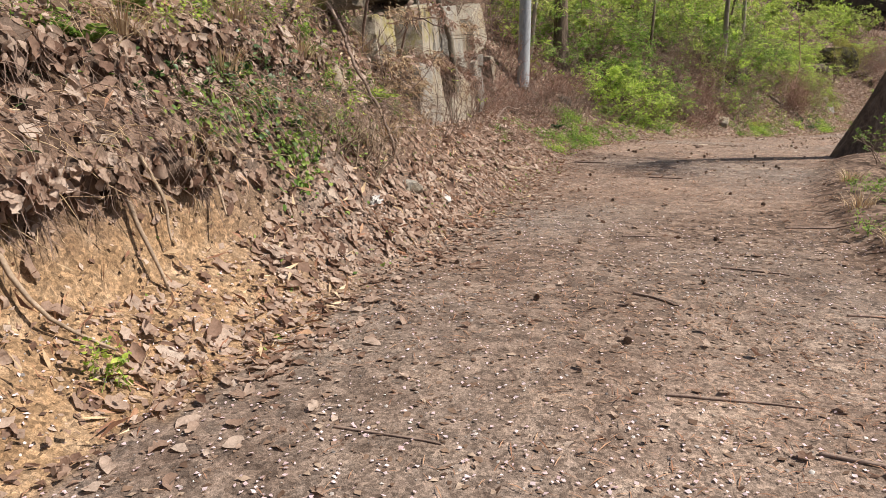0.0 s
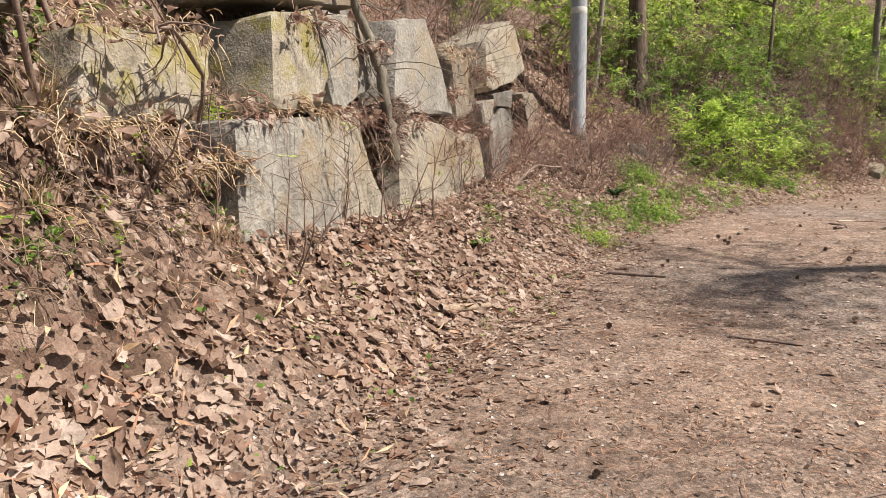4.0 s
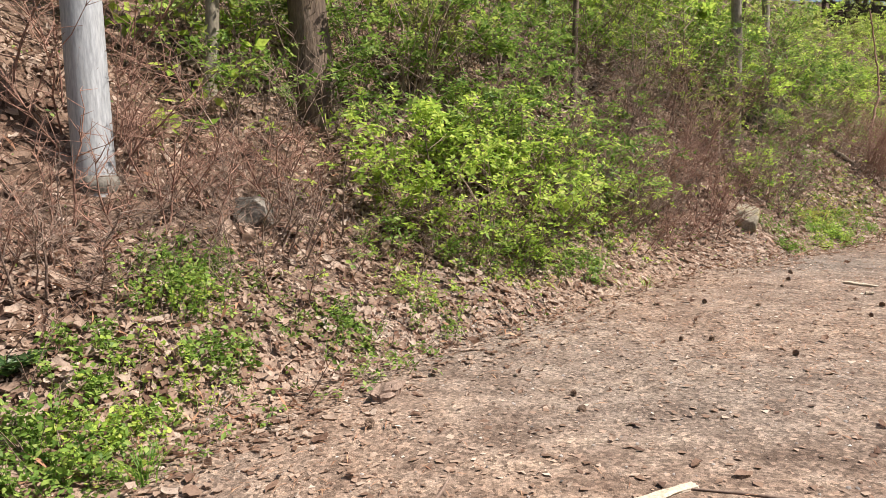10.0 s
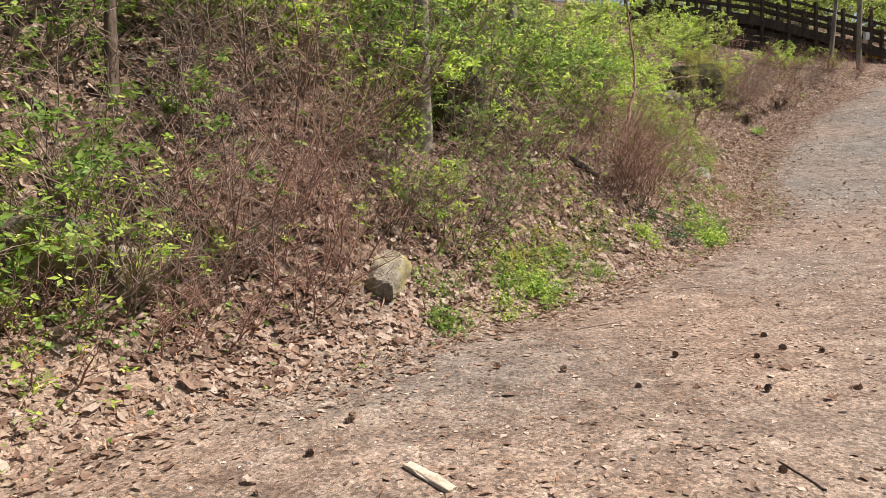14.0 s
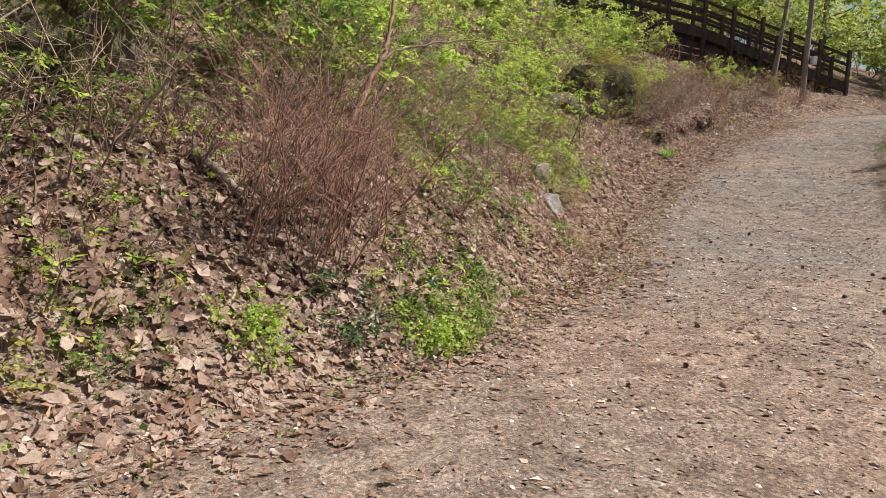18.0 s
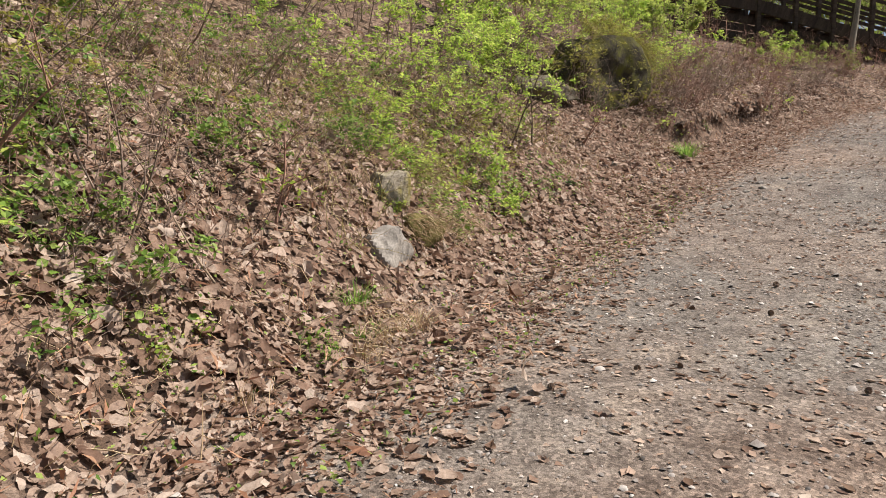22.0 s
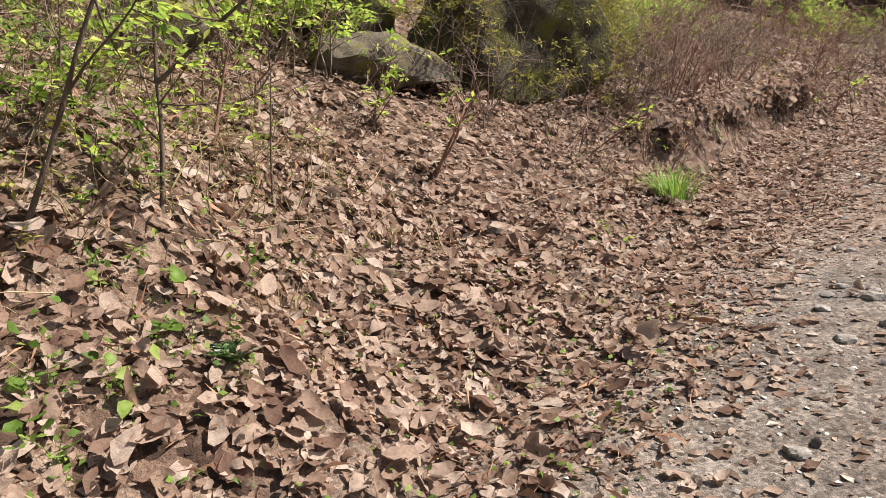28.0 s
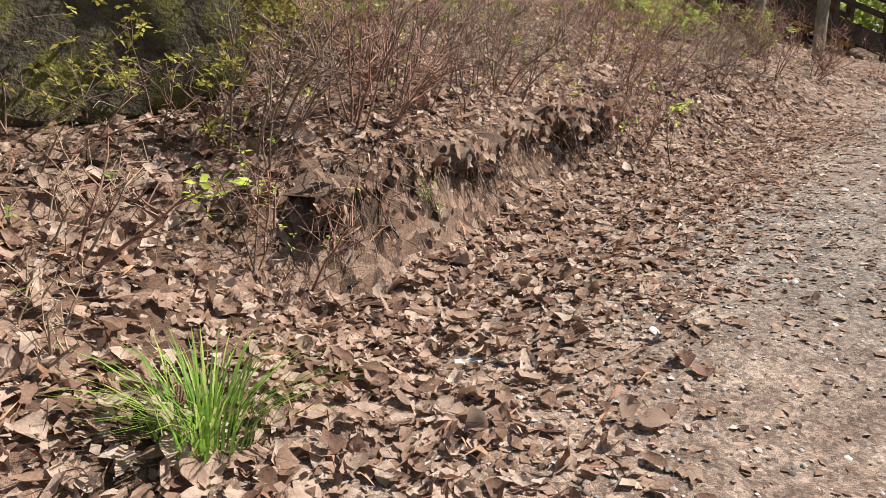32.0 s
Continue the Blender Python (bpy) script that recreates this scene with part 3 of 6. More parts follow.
# ---- ground: one sheet of track, bank, verge and hillside ----
def build_ground():
    s = np.unique(np.concatenate([np.linspace(-70, -8, 22), np.arange(-8, 58, .14), np.linspace(58, 138, 30)]))
    d = np.unique(np.concatenate([np.linspace(-300, -12, 16), np.arange(-12, -3.5, .5), np.arange(-3.5, 6.5, .10), np.arange(6.5, 16, .5),
                                  np.linspace(16, 300, 18)]))
    ss, dd = np.meshgrid(s, d, indexing="ij")
    x, y = xy(ss, dd)
    v = np.stack([x, y, height(ss, dd)], -1).reshape(-1, 3)
    n, m = len(s), len(d)
    i, j = np.meshgrid(np.arange(n - 1), np.arange(m - 1), indexing="ij")
    f = np.stack([i * m + j, (i + 1) * m + j, (i + 1) * m + j + 1, i * m + j + 1], -1).reshape(-1, 4)
    me = raw_mesh("ground", v, f, M_GROUND, True)
    e = np.interp(ss, BANK[:, 0], BANK[:, 1]) + .10 * wob(ss, ss * 0, 1.7, 3)
    k2, r = np.interp(ss, BANK[:, 0], BANK[:, 3]), np.interp(ss, BANK[:, 0], BANK[:, 10])
    # Last term: brown humus patches on the track, partly mottled shade put into the colour.
    humus = np.clip((dd - e - .25 + .3 * wob(x, y, 3, 8)) / .6, 0, 1) + np.clip((r - dd + .2) / .5, 0, 1) + np.interp(ss, [1, 4.5, 8.5, 11], [.4, .7, .85, 0]) * np.clip(.6 + .7 * wob(x, y, 1.1, 6), 0, 1)
    grey = np.clip(.5 + .6 * wob(x, y, .7, 4) + np.interp(ss, [2, 8, 22, 31, 36, 41, 46], [.2, -.4, -.5, -.3, .45, .4, .3]), 0, 1)
    cut = np.interp(ss, [-6, 0, 3.6, 4.2, 4.6], [.9, 1, 1, .5, 0]) * ((dd > e - .25) & (dd < k2 + .13 + .06 * wob(x, y, 4, 11)))
    col = np.stack([np.clip(humus, 0, 1), grey, cut, np.ones_like(cut)], -1).reshape(-1, 4).astype(np.float32)
    at = me.color_attributes.new("soil", "FLOAT_COLOR", "POINT")
    at.data.foreach_set("color", col.ravel())
    return tagged(new("ground", me), "tan gritty woodland track below a brown earth bank", "ground", kind="structure")


ground = build_ground()


# ---- stone retaining wall: big split boulders in two courses ----
WALL_A, WALL_U = np.array([-.19, 10.86]), np.array([0.1425, 0.9898])
WALL_N = np.array([WALL_U[1], -WALL_U[0]])


def boulder_mesh(name, w, h, depth, seed, material, corners=None, chips=7, nu=12, rough=1.0, tight=1.10, quad=None):
    """A split stone: a block with tilted faces and chipped corners, worn and pitted. corners: shifts of its outline;
    quad: the four corners of its face instead (top left, top right, bottom right, bottom left)."""
    rs = random.Random(seed * 77 + 5)
    planes = []
    lean = .06 if quad else .13
    for ax in range(3):
        for sg in (-1, 1):
            n = Vector([rs.uniform(-lean, lean) for _ in range(3)])
            n[ax] = sg
            planes.append((n.normalized(), rs.uniform(.94, 1.0)))
    for _ in range(chips):
        n = Vector((rs.choice((-1, 1)) * rs.uniform(.5, 1), rs.choice((-1, -1, 1)) * rs.uniform(.15, .9), rs.choice((-1, 1)) * rs.uniform(.4, 1))).normalized()
        planes.append((n, rs.uniform(tight, tight + .26)))
    bm = bmesh.new()
    bmesh.ops.create_cube(bm, size=2)
    bmesh.ops.subdivide_edges(bm, edges=bm.edges[:], cuts=nu, use_grid_fill=True)
    tl, tr, bl, br = corners or (0, 0, 0, 0)
    o = Vector((seed * 3.7, seed * 1.9, seed * 5.1))
    size = min(w, h, depth)
    for v in bm.verts:
        way = v.co.normalized()
        r = min(d / max(n.dot(way), 1e-3) for n, d in planes)
        q = way * min(r, 1.75)
        u, t = min(1.1, max(-.1, q.x / 2 + .5)), min(1.1, max(-.1, q.z / 2 + .5))
        if quad:
            top = [a + (b - a) * u for a, b in zip(quad[0], quad[1])]
            low = [a + (b - a) * u for a, b in zip(quad[3], quad[2])]
            p = Vector((low[0] + (top[0] - low[0]) * t, q.y / 2 * depth, low[1] + (top[1] - low[1]) * t))
        else:
            p = Vector((q.x / 2 * w + (t * ((1 - u) * tl + u * tr) + (1 - t) * ((1 - u) * bl + u * br)) * w, q.y / 2 * depth, q.z / 2 * h))
        big, mid, fin = noise.noise(p * (.9 / size) + o), noise.noise(p * (2.6 / size) + o), noise.noise(p * (8 / size) + o)
        v.co = p + way * (.055 * big + .035 * mid + .018 * fin) * size * rough
    me = bm_mesh(name, bm, material, True)
    me.set_sharp_from_angle(angle=radians(24))
    return me


wall = thing("stone_retaining_wall", "dry-laid retaining wall of large pale split granite boulders", "stone wall")


def wall_stone(tl, tr, br, bl, back, material, label, depth=.9):
    """One stone, by the corners of its face: metres along the wall, and height."""
    quad = [np.array(q, float) for q in (tl, tr, br, bl)]
    c = sum(quad) / 4
    quad = [(q - c) * 1.04 for q in quad]
    w, h = max(q[0] for q in quad) - min(q[0] for q in quad), max(q[1] for q in quad) - min(q[1] for q in quad)
    me = boulder_mesh("boulder", w, h, depth, int(c[0] * 10 + c[1] * 7) % 97, material, None, 5, 17 if w > 1.2 else 11, 1.05, 1.36, quad)
    ob = part("boulder", me, wall, label)
    q = WALL_A + WALL_U * c[0] - WALL_N * (depth / 2 - .04 + back + .11 * (c[1] - 1.5))
    ob.matrix_basis = Matrix.Translation((q[0], q[1], c[1])) @ Matrix.Rotation(math.atan2(WALL_U[1], WALL_U[0]), 4, "Z") @ Matrix.Rotation(radians(-6), 4, "X")


PALE, OCHRE, GREY, MOSSY = "pale split granite block", "granite block with ochre stains", "weathered grey stone block", "mossy weathered stone block"
wall_stone((-1.15, 1.98), (.22, 2.04), (.05, 1.0), (-1.3, .9), .0, M_STONE, OCHRE)
# Lit right facet of the stone before, its light put into a paler stone.
wall_stone((.24, 2.03), (.74, 2.18), (1.02, 1.0), (.07, 1.0), .04, M_STONE_SPLIT, PALE)
wall_stone((1.62, 2.13), (3.3, 2.02), (3.28, 1.05), (1.22, .95), .0, M_STONE_SPLIT, PALE)
wall_stone((3.44, 2.04), (4.5, 1.98), (4.6, 1.2), (3.32, 1.15), .02, M_STONE_SPLIT, PALE)
wall_stone((-.56, 2.74), (.05, 2.86), (.26, 2.12), (-.7, 2.06), .03, M_MOSS_PALE, MOSSY)
wall_stone((.08, 2.88), (.98, 2.98), (1.24, 2.4), (.28, 2.10), .02, M_STONE, OCHRE)
wall_stone((1.95, 3.16), (2.65, 3.24), (3.36, 2.2), (1.42, 2.18), .0, M_STONE, OCHRE)
wall_stone((1.15, 3.3), (1.6, 3.4), (1.7, 2.2), (1.15, 2.2), .45, M_STONE_GREY, GREY)
wall_stone((3.7, 3.08), (4.4, 3.12), (4.85, 2.4), (3.72, 2.12), .08, M_STONE_BROWN, OCHRE)
wall_stone((5.32, 3.42), (7.25, 4.05), (7.62, 3.2), (5.05, 2.62), .0, M_STONE_SPLIT, PALE)
wall_stone((4.55, 2.48), (5.38, 2.57), (5.3, 2.3), (4.6, 2.14), -.02, M_STONE, PALE, .7)
wall_stone((5.42, 2.64), (6.68, 2.8), (6.6, 2.5), (5.46, 2.46), .0, M_STONE_GREY, GREY, .8)
wall_stone((4.82, 2.16), (5.82, 2.40), (5.85, 1.3), (4.78, 1.3), -.04, M_STONE_GREY, GREY)
wall_stone((5.86, 2.42), (6.76, 2.5), (7.0, 1.35), (5.9, 1.3), .06, M_STONE_GREY, GREY)
wall_stone((6.75, 2.76), (7.85, 2.84), (8.35, 1.95), (7.05, 1.9), -.18, M_STONE_BROWN, MOSSY, .9)
wall_stone((-2.05, 2.46), (-.84, 2.62), (-1.15, 2.02), (-2.2, 1.85), .3, M_MOSS_PALE, MOSSY, .8)
wall_stone((-.76, 3.05), (1.3, 3.5), (1.38, 3.16), (-.7, 2.86), .2, M_STONE_BROWN, OCHRE)
wall_stone((-3.1, 2.95), (-2.15, 3.05), (-2.25, 2.5), (-2.95, 2.4), .3, M_MOSS, MOSSY, .8)


def wall_brush(u, z, wide, n, length, label, material, droop=.35):
    """Dead stems and leaves lodged on a ledge or in a gap of the wall."""
    t = thing("dead_brush", label, "dead brush", "dead brush on the wall ledges", at=(*(WALL_A + WALL_U * u), z))
    sets = []
    for _ in range(n):
        k = rng.uniform(-wide, wide)
        p = np.append(WALL_U * k + WALL_N * rng.uniform(-.25, .06), rng.normal(0, .05))
        l = bend(p, np.append(WALL_N * rng.uniform(.2, 1) + WALL_U * rng.normal(0, .7), rng.uniform(-.3, .6)), length * rng.uniform(.4, 1.2), 5, .2, droop)
        sets.append(tube(l, np.linspace(.005, .002, 5), 3))
    part("stem_mat", raw_mesh("stem_mat", *join(sets), material), t, kind="stuff")
    m = n // 2
    p = np.stack([rng.uniform(-wide, wide, m), rng.uniform(-.3, .10, m), rng.normal(.0, .05, m)], 1)
    p = np.hstack([p[:, :1] * WALL_U + p[:, 1:2] * WALL_N, p[:, 2:]])
    part("caught_litter", raw_mesh("caught_leaves", *scatter(LEAF_V, LEAF_F, p, turns(m, np.tile((0, 0, 1.0), (m, 1)), np.full(m, .6)), rng.uniform(.04, .11, m), .5), M_LITTER, True), t, kind="stuff")


for u_, z_, w_, n_ in ((-1.9, 2.5, .5, 160), (-2.2, 1.95, .5, 220), (-1.45, 1.75, .3, 160), (-.95, 2.10, .3, 90), (-.25, 2.13, .45, 120), (.5, 2.12, .35, 130), (1.02, 2.16, .22, 170), (1.05, 1.92, .16, 160), (1.8, 2.16, .5, 130), (3.2, 2.14, .25, 130), (3.25, 2.5, .15, 110), (4.55, 2.1, .2, 90), (3.4, 1.9, .08, 60),
                       (3.5, 3.05, .5, 120), (.95, 2.75, .2, 90), (-.05, 2.8, .4, 110), (4.65, 2.9, .2, 110), (6.5, 1.7, .3, 90), (7.7, 2.2, .4, 100), (6.6, 2.60, .4, 110)):
    wall_brush(u_, z_, w_, int(n_ * .6), .19, "dead brown stems and leaves lodged between wall stones", M_TWIG_RED if n_ % 20 else M_STRAW)


for u_, z_, w_, n_ in ((1.12, 2.0, .2, 320), (1.2, 2.2, .25, 200), (1.3, 1.8, .14, 160)):
    wall_brush(u_, z_, w_, n_, .22, "thick tangle of dead leaves and stems in the wall gap", M_TWIG, .25)


def rock(name, s, d, size, label, material, seed, sink=.3, turn=0, tilt=0, tight=.95):
    me = boulder_mesh(name, size[0], size[2], size[1], seed, material, (.12, -.15, 0, .05), 12, 5 if max(size) < .2 else 12 if max(size) < .9 else 20, 1.8, tight)
    ob = tagged(new(name, me), label, "rock")
    p = ground_point(s, d)
    ob.matrix_basis = Matrix.Translation((p[0], p[1], p[2] + size[2] * (.5 - sink))) @ Matrix.Rotation(radians(turn), 4, "Z") @ Matrix.Rotation(radians(tilt), 4, "Y")
    return ob


rock("rock", 23.72, 3.80, (.66, .28, .30), "angular stone with yellow-green moss among dead leaves", M_MOSS_PALE, 31, .36, 66, -16, 1.0)
rock("rock", 21.24, 4.72, (1.15, .5, .52), "long moss-streaked brown stone half buried in the bank", M_MOSS, 32, .35, 4, 6)
# Right end of the long mossy stone; sunlight put into its paler colour.
rock("rock", 21.75, 4.55, (.36, .34, .44), "mossy end of the long stone in the bank, lit tone in its colour", M_MOSS_PALE, 33, .35, 20, 10)
rock("rock", 22.54, 4.75, (.5, .4, .5), "dark mossy stone half buried in the bank", M_MOSS_DARK, 34, .35, 40, -8)
rock("rock", 36.06, 2.50, (.52, .34, .40), "pale grey angular stone on dead leaves", M_STONE_PALE, 35, .48, 62, -10, 1.0)
rock("rock", 36.62, 2.42, (.42, .32, .27), "stone under a cap of yellow moss", M_MOSSBALL, 36, .32, 25, 24, .85)
rock("rock", 36.66, 2.72, (.44, .36, .44), "weathered tan stone with clinging moss", M_MOSS_PALE, 37, .42, 70, -22, .92)
rock("boulder", 44.95, 4.12, (2.3, 1.5, 1.6), "large dark mossy boulder in the bank", M_MOSS_DARK, 38, .30, 22, 4, 1.08)
rock("boulder", 43.12, 4.3, (1.4, .9, .52), "flat boulder with a mossy top", M_MOSS, 39, .32, 30, -8)
rock("boulder", 43.6, 5.3, (1.3, .9, .9), "brown boulder half buried in the bank", M_MOSS_DARK, 40, .3, 10, 0)
rock("boulder", 27.3, 5.5, (1.9, 1.1, 1.1), "dark mossy boulder under the thicket", M_MOSS_DARK, 43, .35, 40, 4)
rock("boulder", 28.7, 5.6, (1.0, .8, .8), "dark boulder under the thicket", M_MOSS, 46, .35, 70, 0)
rock("rock", 42.25, 2.22, (.11, .09, .09), "small dark stone in dead leaves", M_STONE_GREY, 41, .3, 10, 0)
rock("rock", 17.0, 5.0, (.35, .3, .28), "pale stone under the utility pole", M_STONE_GREY, 42, .3, 10, 0)
rock("rock", 41.5, 4.7, (.9, .6, .5), "dark stone in the leafy bank", M_MOSS, 45, .35, 30, 0)
for s_, d_, k_ in ((41.75, .02, .13), (42.0, -.16, .16), (42.12, .16, .11), (42.35, -.05, .15), (42.5, .12, .10), (41.9, -.42, .12), (42.8, -.3, .13), (43.3, .2, .10), (41.3, -.3, .11), (40.7, .1, .12)):
    rock("loose_stone", s_, d_, (k_ * .8, k_ * .62, k_ * .34), "loose pale stone on the gravel track", M_STONE_PALE, int(s_ * 100) % 89, .42, s_ * 170, 6)


# ---- utility poles ----
def lathe(name, profile, material, sides=24, smooth=True):
    p = np.array([(0, 0, z) for r, z in profile])
    r = np.array([r for r, z in profile])
    g = np.linspace(0, 2 * np.pi, sides, endpoint=False)
    v = p[:, None] + np.stack([np.cos(g)[None] * r[:, None], np.sin(g)[None] * r[:, None], np.zeros((len(r), sides))], -1)
    n = len(p)
    i, j = np.meshgrid(np.arange(n - 1), np.arange(sides), indexing="ij")
    f = np.stack([i * sides + j, i * sides + (j + 1) % sides, (i + 1) * sides + (j + 1) % sides, (i + 1) * sides + j], -1).reshape(-1, 4)
    return raw_mesh(name, v.reshape(-1, 3), f, material, smooth)


def box_mesh(name, size, material, bevel=.01):
    bm = bmesh.new()
    bmesh.ops.create_cube(bm, size=1)
    bmesh.ops.scale(bm, vec=size, verts=bm.verts)
    if bevel:
        bmesh.ops.bevel(bm, geom=bm.edges[:], offset=bevel, segments=2, affect="EDGES")
    return bm_mesh(name, bm, material)


def utility_pole(x, y, z):
    t = thing("utility_pole", "grey concrete utility pole with a pale painted band", "utility pole", at=(x, y, z))
    part("shaft", lathe("shaft", [(.155, -.4), (.152, .6), (.135, 4), (.11, 9), (.105, 9.02), (0, 9.03)], M_POLE, 28), t)
    part("band", lathe("band", [(.144, 2.12), (.1465, 2.125), (.146, 2.23), (.1435, 2.235)], M_BAND, 28), t, "pale painted band")
    part("collar", lathe("collar", [(.16, -.1), (.19, -.05), (.17, .02), (.15, .04)], M_STONE_GREY, 20), t, "crumbled concrete footing")
    for k, a in ((3.4, 1), (3.8, -1), (4.2, 1), (4.6, -1)):
        b = part("step_bolt", raw_mesh("step_bolt", *tube([(0, a * .1, k), (0, a * .3, k)], [.01, .01], 6), M_METAL), t)
    return t


utility_pole(1.71, 18.80, 2.12)


def wood_pole(x, y, z):
    t = thing("service_pole", "slim grey pole carrying two pale meter boxes", "utility pole", at=(x, y, z))
    part("shaft", lathe("shaft", [(.115, -.5), (.11, 1), (.10, 5), (.095, 7.5), (0, 7.51)], M_BARK_PALE, 14), t)
    o = part("meter_box", box_mesh("meter_box", (.34, .22, .46), M_METAL, .02), t, "pale grey metal box")
    o.location = (.12, -.2, 4.75)
    part("box_door", box_mesh("box_door", (.28, .012, .38), M_METAL, .004), o).location = (0, -.116, 0)
    o = part("meter_box", box_mesh("meter_box", (.22, .16, .34), M_METAL, .02), t, "pale grey metal box")
    o.location = (.24, -.16, 1.75)
    return t


wood_pole(32.4, 47.6, 5.75)


# ---- timber stairway with railings, up the bank beyond the bend ----
def stairway():
    t = thing("timber_stairway", "dark-stained timber stairway with three-rail post railing", "stairway")

    def beam(name, p, q, w, h, mat=M_WOOD, label=""):
        p, q = np.array(p, float), np.array(q, float)
        l = np.linalg.norm(q - p)
        ob = part(name, box_mesh(name, (l, w, h), mat, .012), t, label)
        ob.matrix_basis = Matrix.Translation((p + q) / 2) @ Vector(q - p).to_track_quat("X", "Z").to_matrix().to_4x4()
        return ob

    foot, knee, head = np.array([35.85, 49.27, 6.60]), np.array([29.8, 51.1, 8.72]), np.array([23.6, 52.65, 9.95])
    tread = box_mesh("tread", (.46, 1.6, .06), M_WOOD, .008)
    nosing = box_mesh("nosing", (.05, 1.6, .13), M_YELLOW, .006)
    for a, b, posts, steps in ((foot, knee, 5, 12), (knee, head, 4, 8)):
        run = b - a
        flat = np.array([run[0], run[1], 0]) / np.hypot(run[0], run[1])
        side = np.array([-flat[1], flat[0], 0]) * -1
        turn = math.atan2(flat[1], flat[0])
        for off in (0, 1.7):
            o = side * off
            beam("stringer", a + o + (0, 0, .22), b + o + (0, 0, .22), .10, .42)
            for k in range(posts + (b is head)):
                q = a + run * k / posts + o
                beam("post", (q[0], q[1], q[2] - 1.2), (q[0], q[1], q[2] + 1.85), .15, .15)
            for h in (.85, 1.2, 1.58):
                beam("rail", a + o + (0, 0, h), b + o + (0, 0, h), .07, .12)
        for k in range(steps):
            q = a + run * (k + .5) / steps + side * .85
            ob = part("tread", tread, t)
            ob.matrix_basis = Matrix.Translation((q[0], q[1], q[2] + .42)) @ Matrix.Rotation(turn, 4, "Z")
            if b is knee and k < 5:
                ob = part("nosing", nosing, t, "yellow-painted nosing board")
                ob.matrix_basis = Matrix.Translation((q[0] - flat[0] * .25, q[1] - flat[1] * .25, q[2] + .36)) @ Matrix.Rotation(turn, 4, "Z")
    # dark boarding that closes the underside
    for a, b in ((knee + (4.2, -1.3, -1.7), knee + (0, 0, -.25)), (knee + (0, 0, -.3), head + (0, 0, -.3))):
        for k in range(4):
            beam("under_board", a + (.05, .2, -.3 * k), b + (.05, .2, -.3 * k), .05, .27)
    for k in range(2):
        q = foot + (-1.2 - .8 * k, .7, .45 + .3 * k)
        beam("kick_board", q, q + (.7, -.2, -.1), .05, .24, M_YELLOW, "yellow-painted board")
    return t


stairway()
pv, pn = ground_point(53.4, -2.9), ground_normal(np.array([53.4]), np.array([-1.2]), .8)[0]
slab = tagged(new("pavement", box_mesh("pavement", (4.6, 3.4, .16), M_CONCRETE, .03)), "pale concrete slab at the top of the track", "pavement", kind="structure")
slab.matrix_basis = Matrix.Translation(pv + (0, 0, -.22)) @ Vector((0, 0, 1)).rotation_difference(Vector(pn)).to_matrix().to_4x4() @ Matrix.Rotation(radians(34), 4, "Z")

# ---- trees ----
def tree(s, d, tall, r, label, bark=M_BARK, lean=(0, 0), limbs=9, leaves=1600, crown=(1.6, .55), green=M_GREEN_FAR, leaf=.10, first=.45, z=None):
    p = ground_point(s, d)
    t = thing("tree", label, "tree", "trees on the bank" if d > 0 else "trees by the track", at=tuple(p))
    line = bend((0, 0, -.3), (lean[0], lean[1], 1), tall + .3, 10, .035)
    rr = np.linspace(r, r * .25, 10)
    rr[0] *= 1.5
    rr[1] *= 1.12
    part("trunk", raw_mesh("trunk", *tube(line, rr, 12), bark, True), t)
    sets, spots = [], []
    for k in range(limbs):
        f = rng.uniform(first, .98)
        q = line[int(f * 9)]
        a = rng.uniform(0, 6.28)
        l = bend(q, (math.cos(a), math.sin(a), rng.uniform(.1, .8)), tall * rng.uniform(.14, .3) * crown[0] / 1.6, 6, .2)
        rad = r * .35 * (1.2 - f)
        sets.append(tube(l, np.linspace(rad + .012, .006, 6), 5))
        spots.append(l[2:])
        for _ in range(4):
            l2 = bend(l[rng.integers(2, 6)], rng.normal(0, 1, 3) + (0, 0, .3), tall * rng.uniform(.05, .12), 4, .25)
            sets.append(tube(l2, np.linspace(.010, .004, 4), 3))
            spots.append(l2)
    part("branchwork", raw_mesh("branchwork", *join(sets), bark), t, kind="stuff")
    if leaves:
        spots = np.vstack(spots)
        c = spots[rng.integers(0, len(spots), leaves)] + rng.normal(0, crown[1] * .45, (leaves, 3))
        rot = turns(leaves, np.tile((0, 0, 1.0), (leaves, 1)), np.full(leaves, .9))
        part("crown", raw_mesh("crown", *scatter(SMALL_V, SMALL_F, c, rot, rng.uniform(.6, 1.2, leaves) * leaf), green), t, kind="stuff")
    return t


tree(14.8, -2.15, 9.5, .33, "leaning thick dark tree with ivy beside the track", M_BARK, (.42, -.05), 10, 2600, (1.8, .8), M_GREEN_FAR, .11, .78)
tree(18.4, 6.3, 9, .21, "dark-barked tree high on the bank", M_BARK, (0, 0), 8, 1500)
tree(17.4, 6.6, 7, .07, "thin leaning tree behind the utility pole", M_BARK_PALE, (.12, -.05), 6, 900)
tree(25.82, 5.0, 8, .105, "slender grey-barked tree above the track", M_BARK_PALE, (.04, 0), 8, 2000, (1.2, .6), M_GREEN)
# Two added trees; their low crowns throw dappled shade on the slope behind.
for s_, d_ in ((22.6, 5.9), (29.9, 6.4)):
    tree(s_, d_, 7.5, .05, "slender young tree with fresh leaves, added to shade the thicket", M_BARK, (.06, 0), 12, 2400, (1.7, .7), M_GREEN_FAR, .12, .36)
tree(32.5, 6.2, 8, .10, "slender grey-barked tree among shrubs", M_BARK_PALE, (.05, 0), 8, 1600)
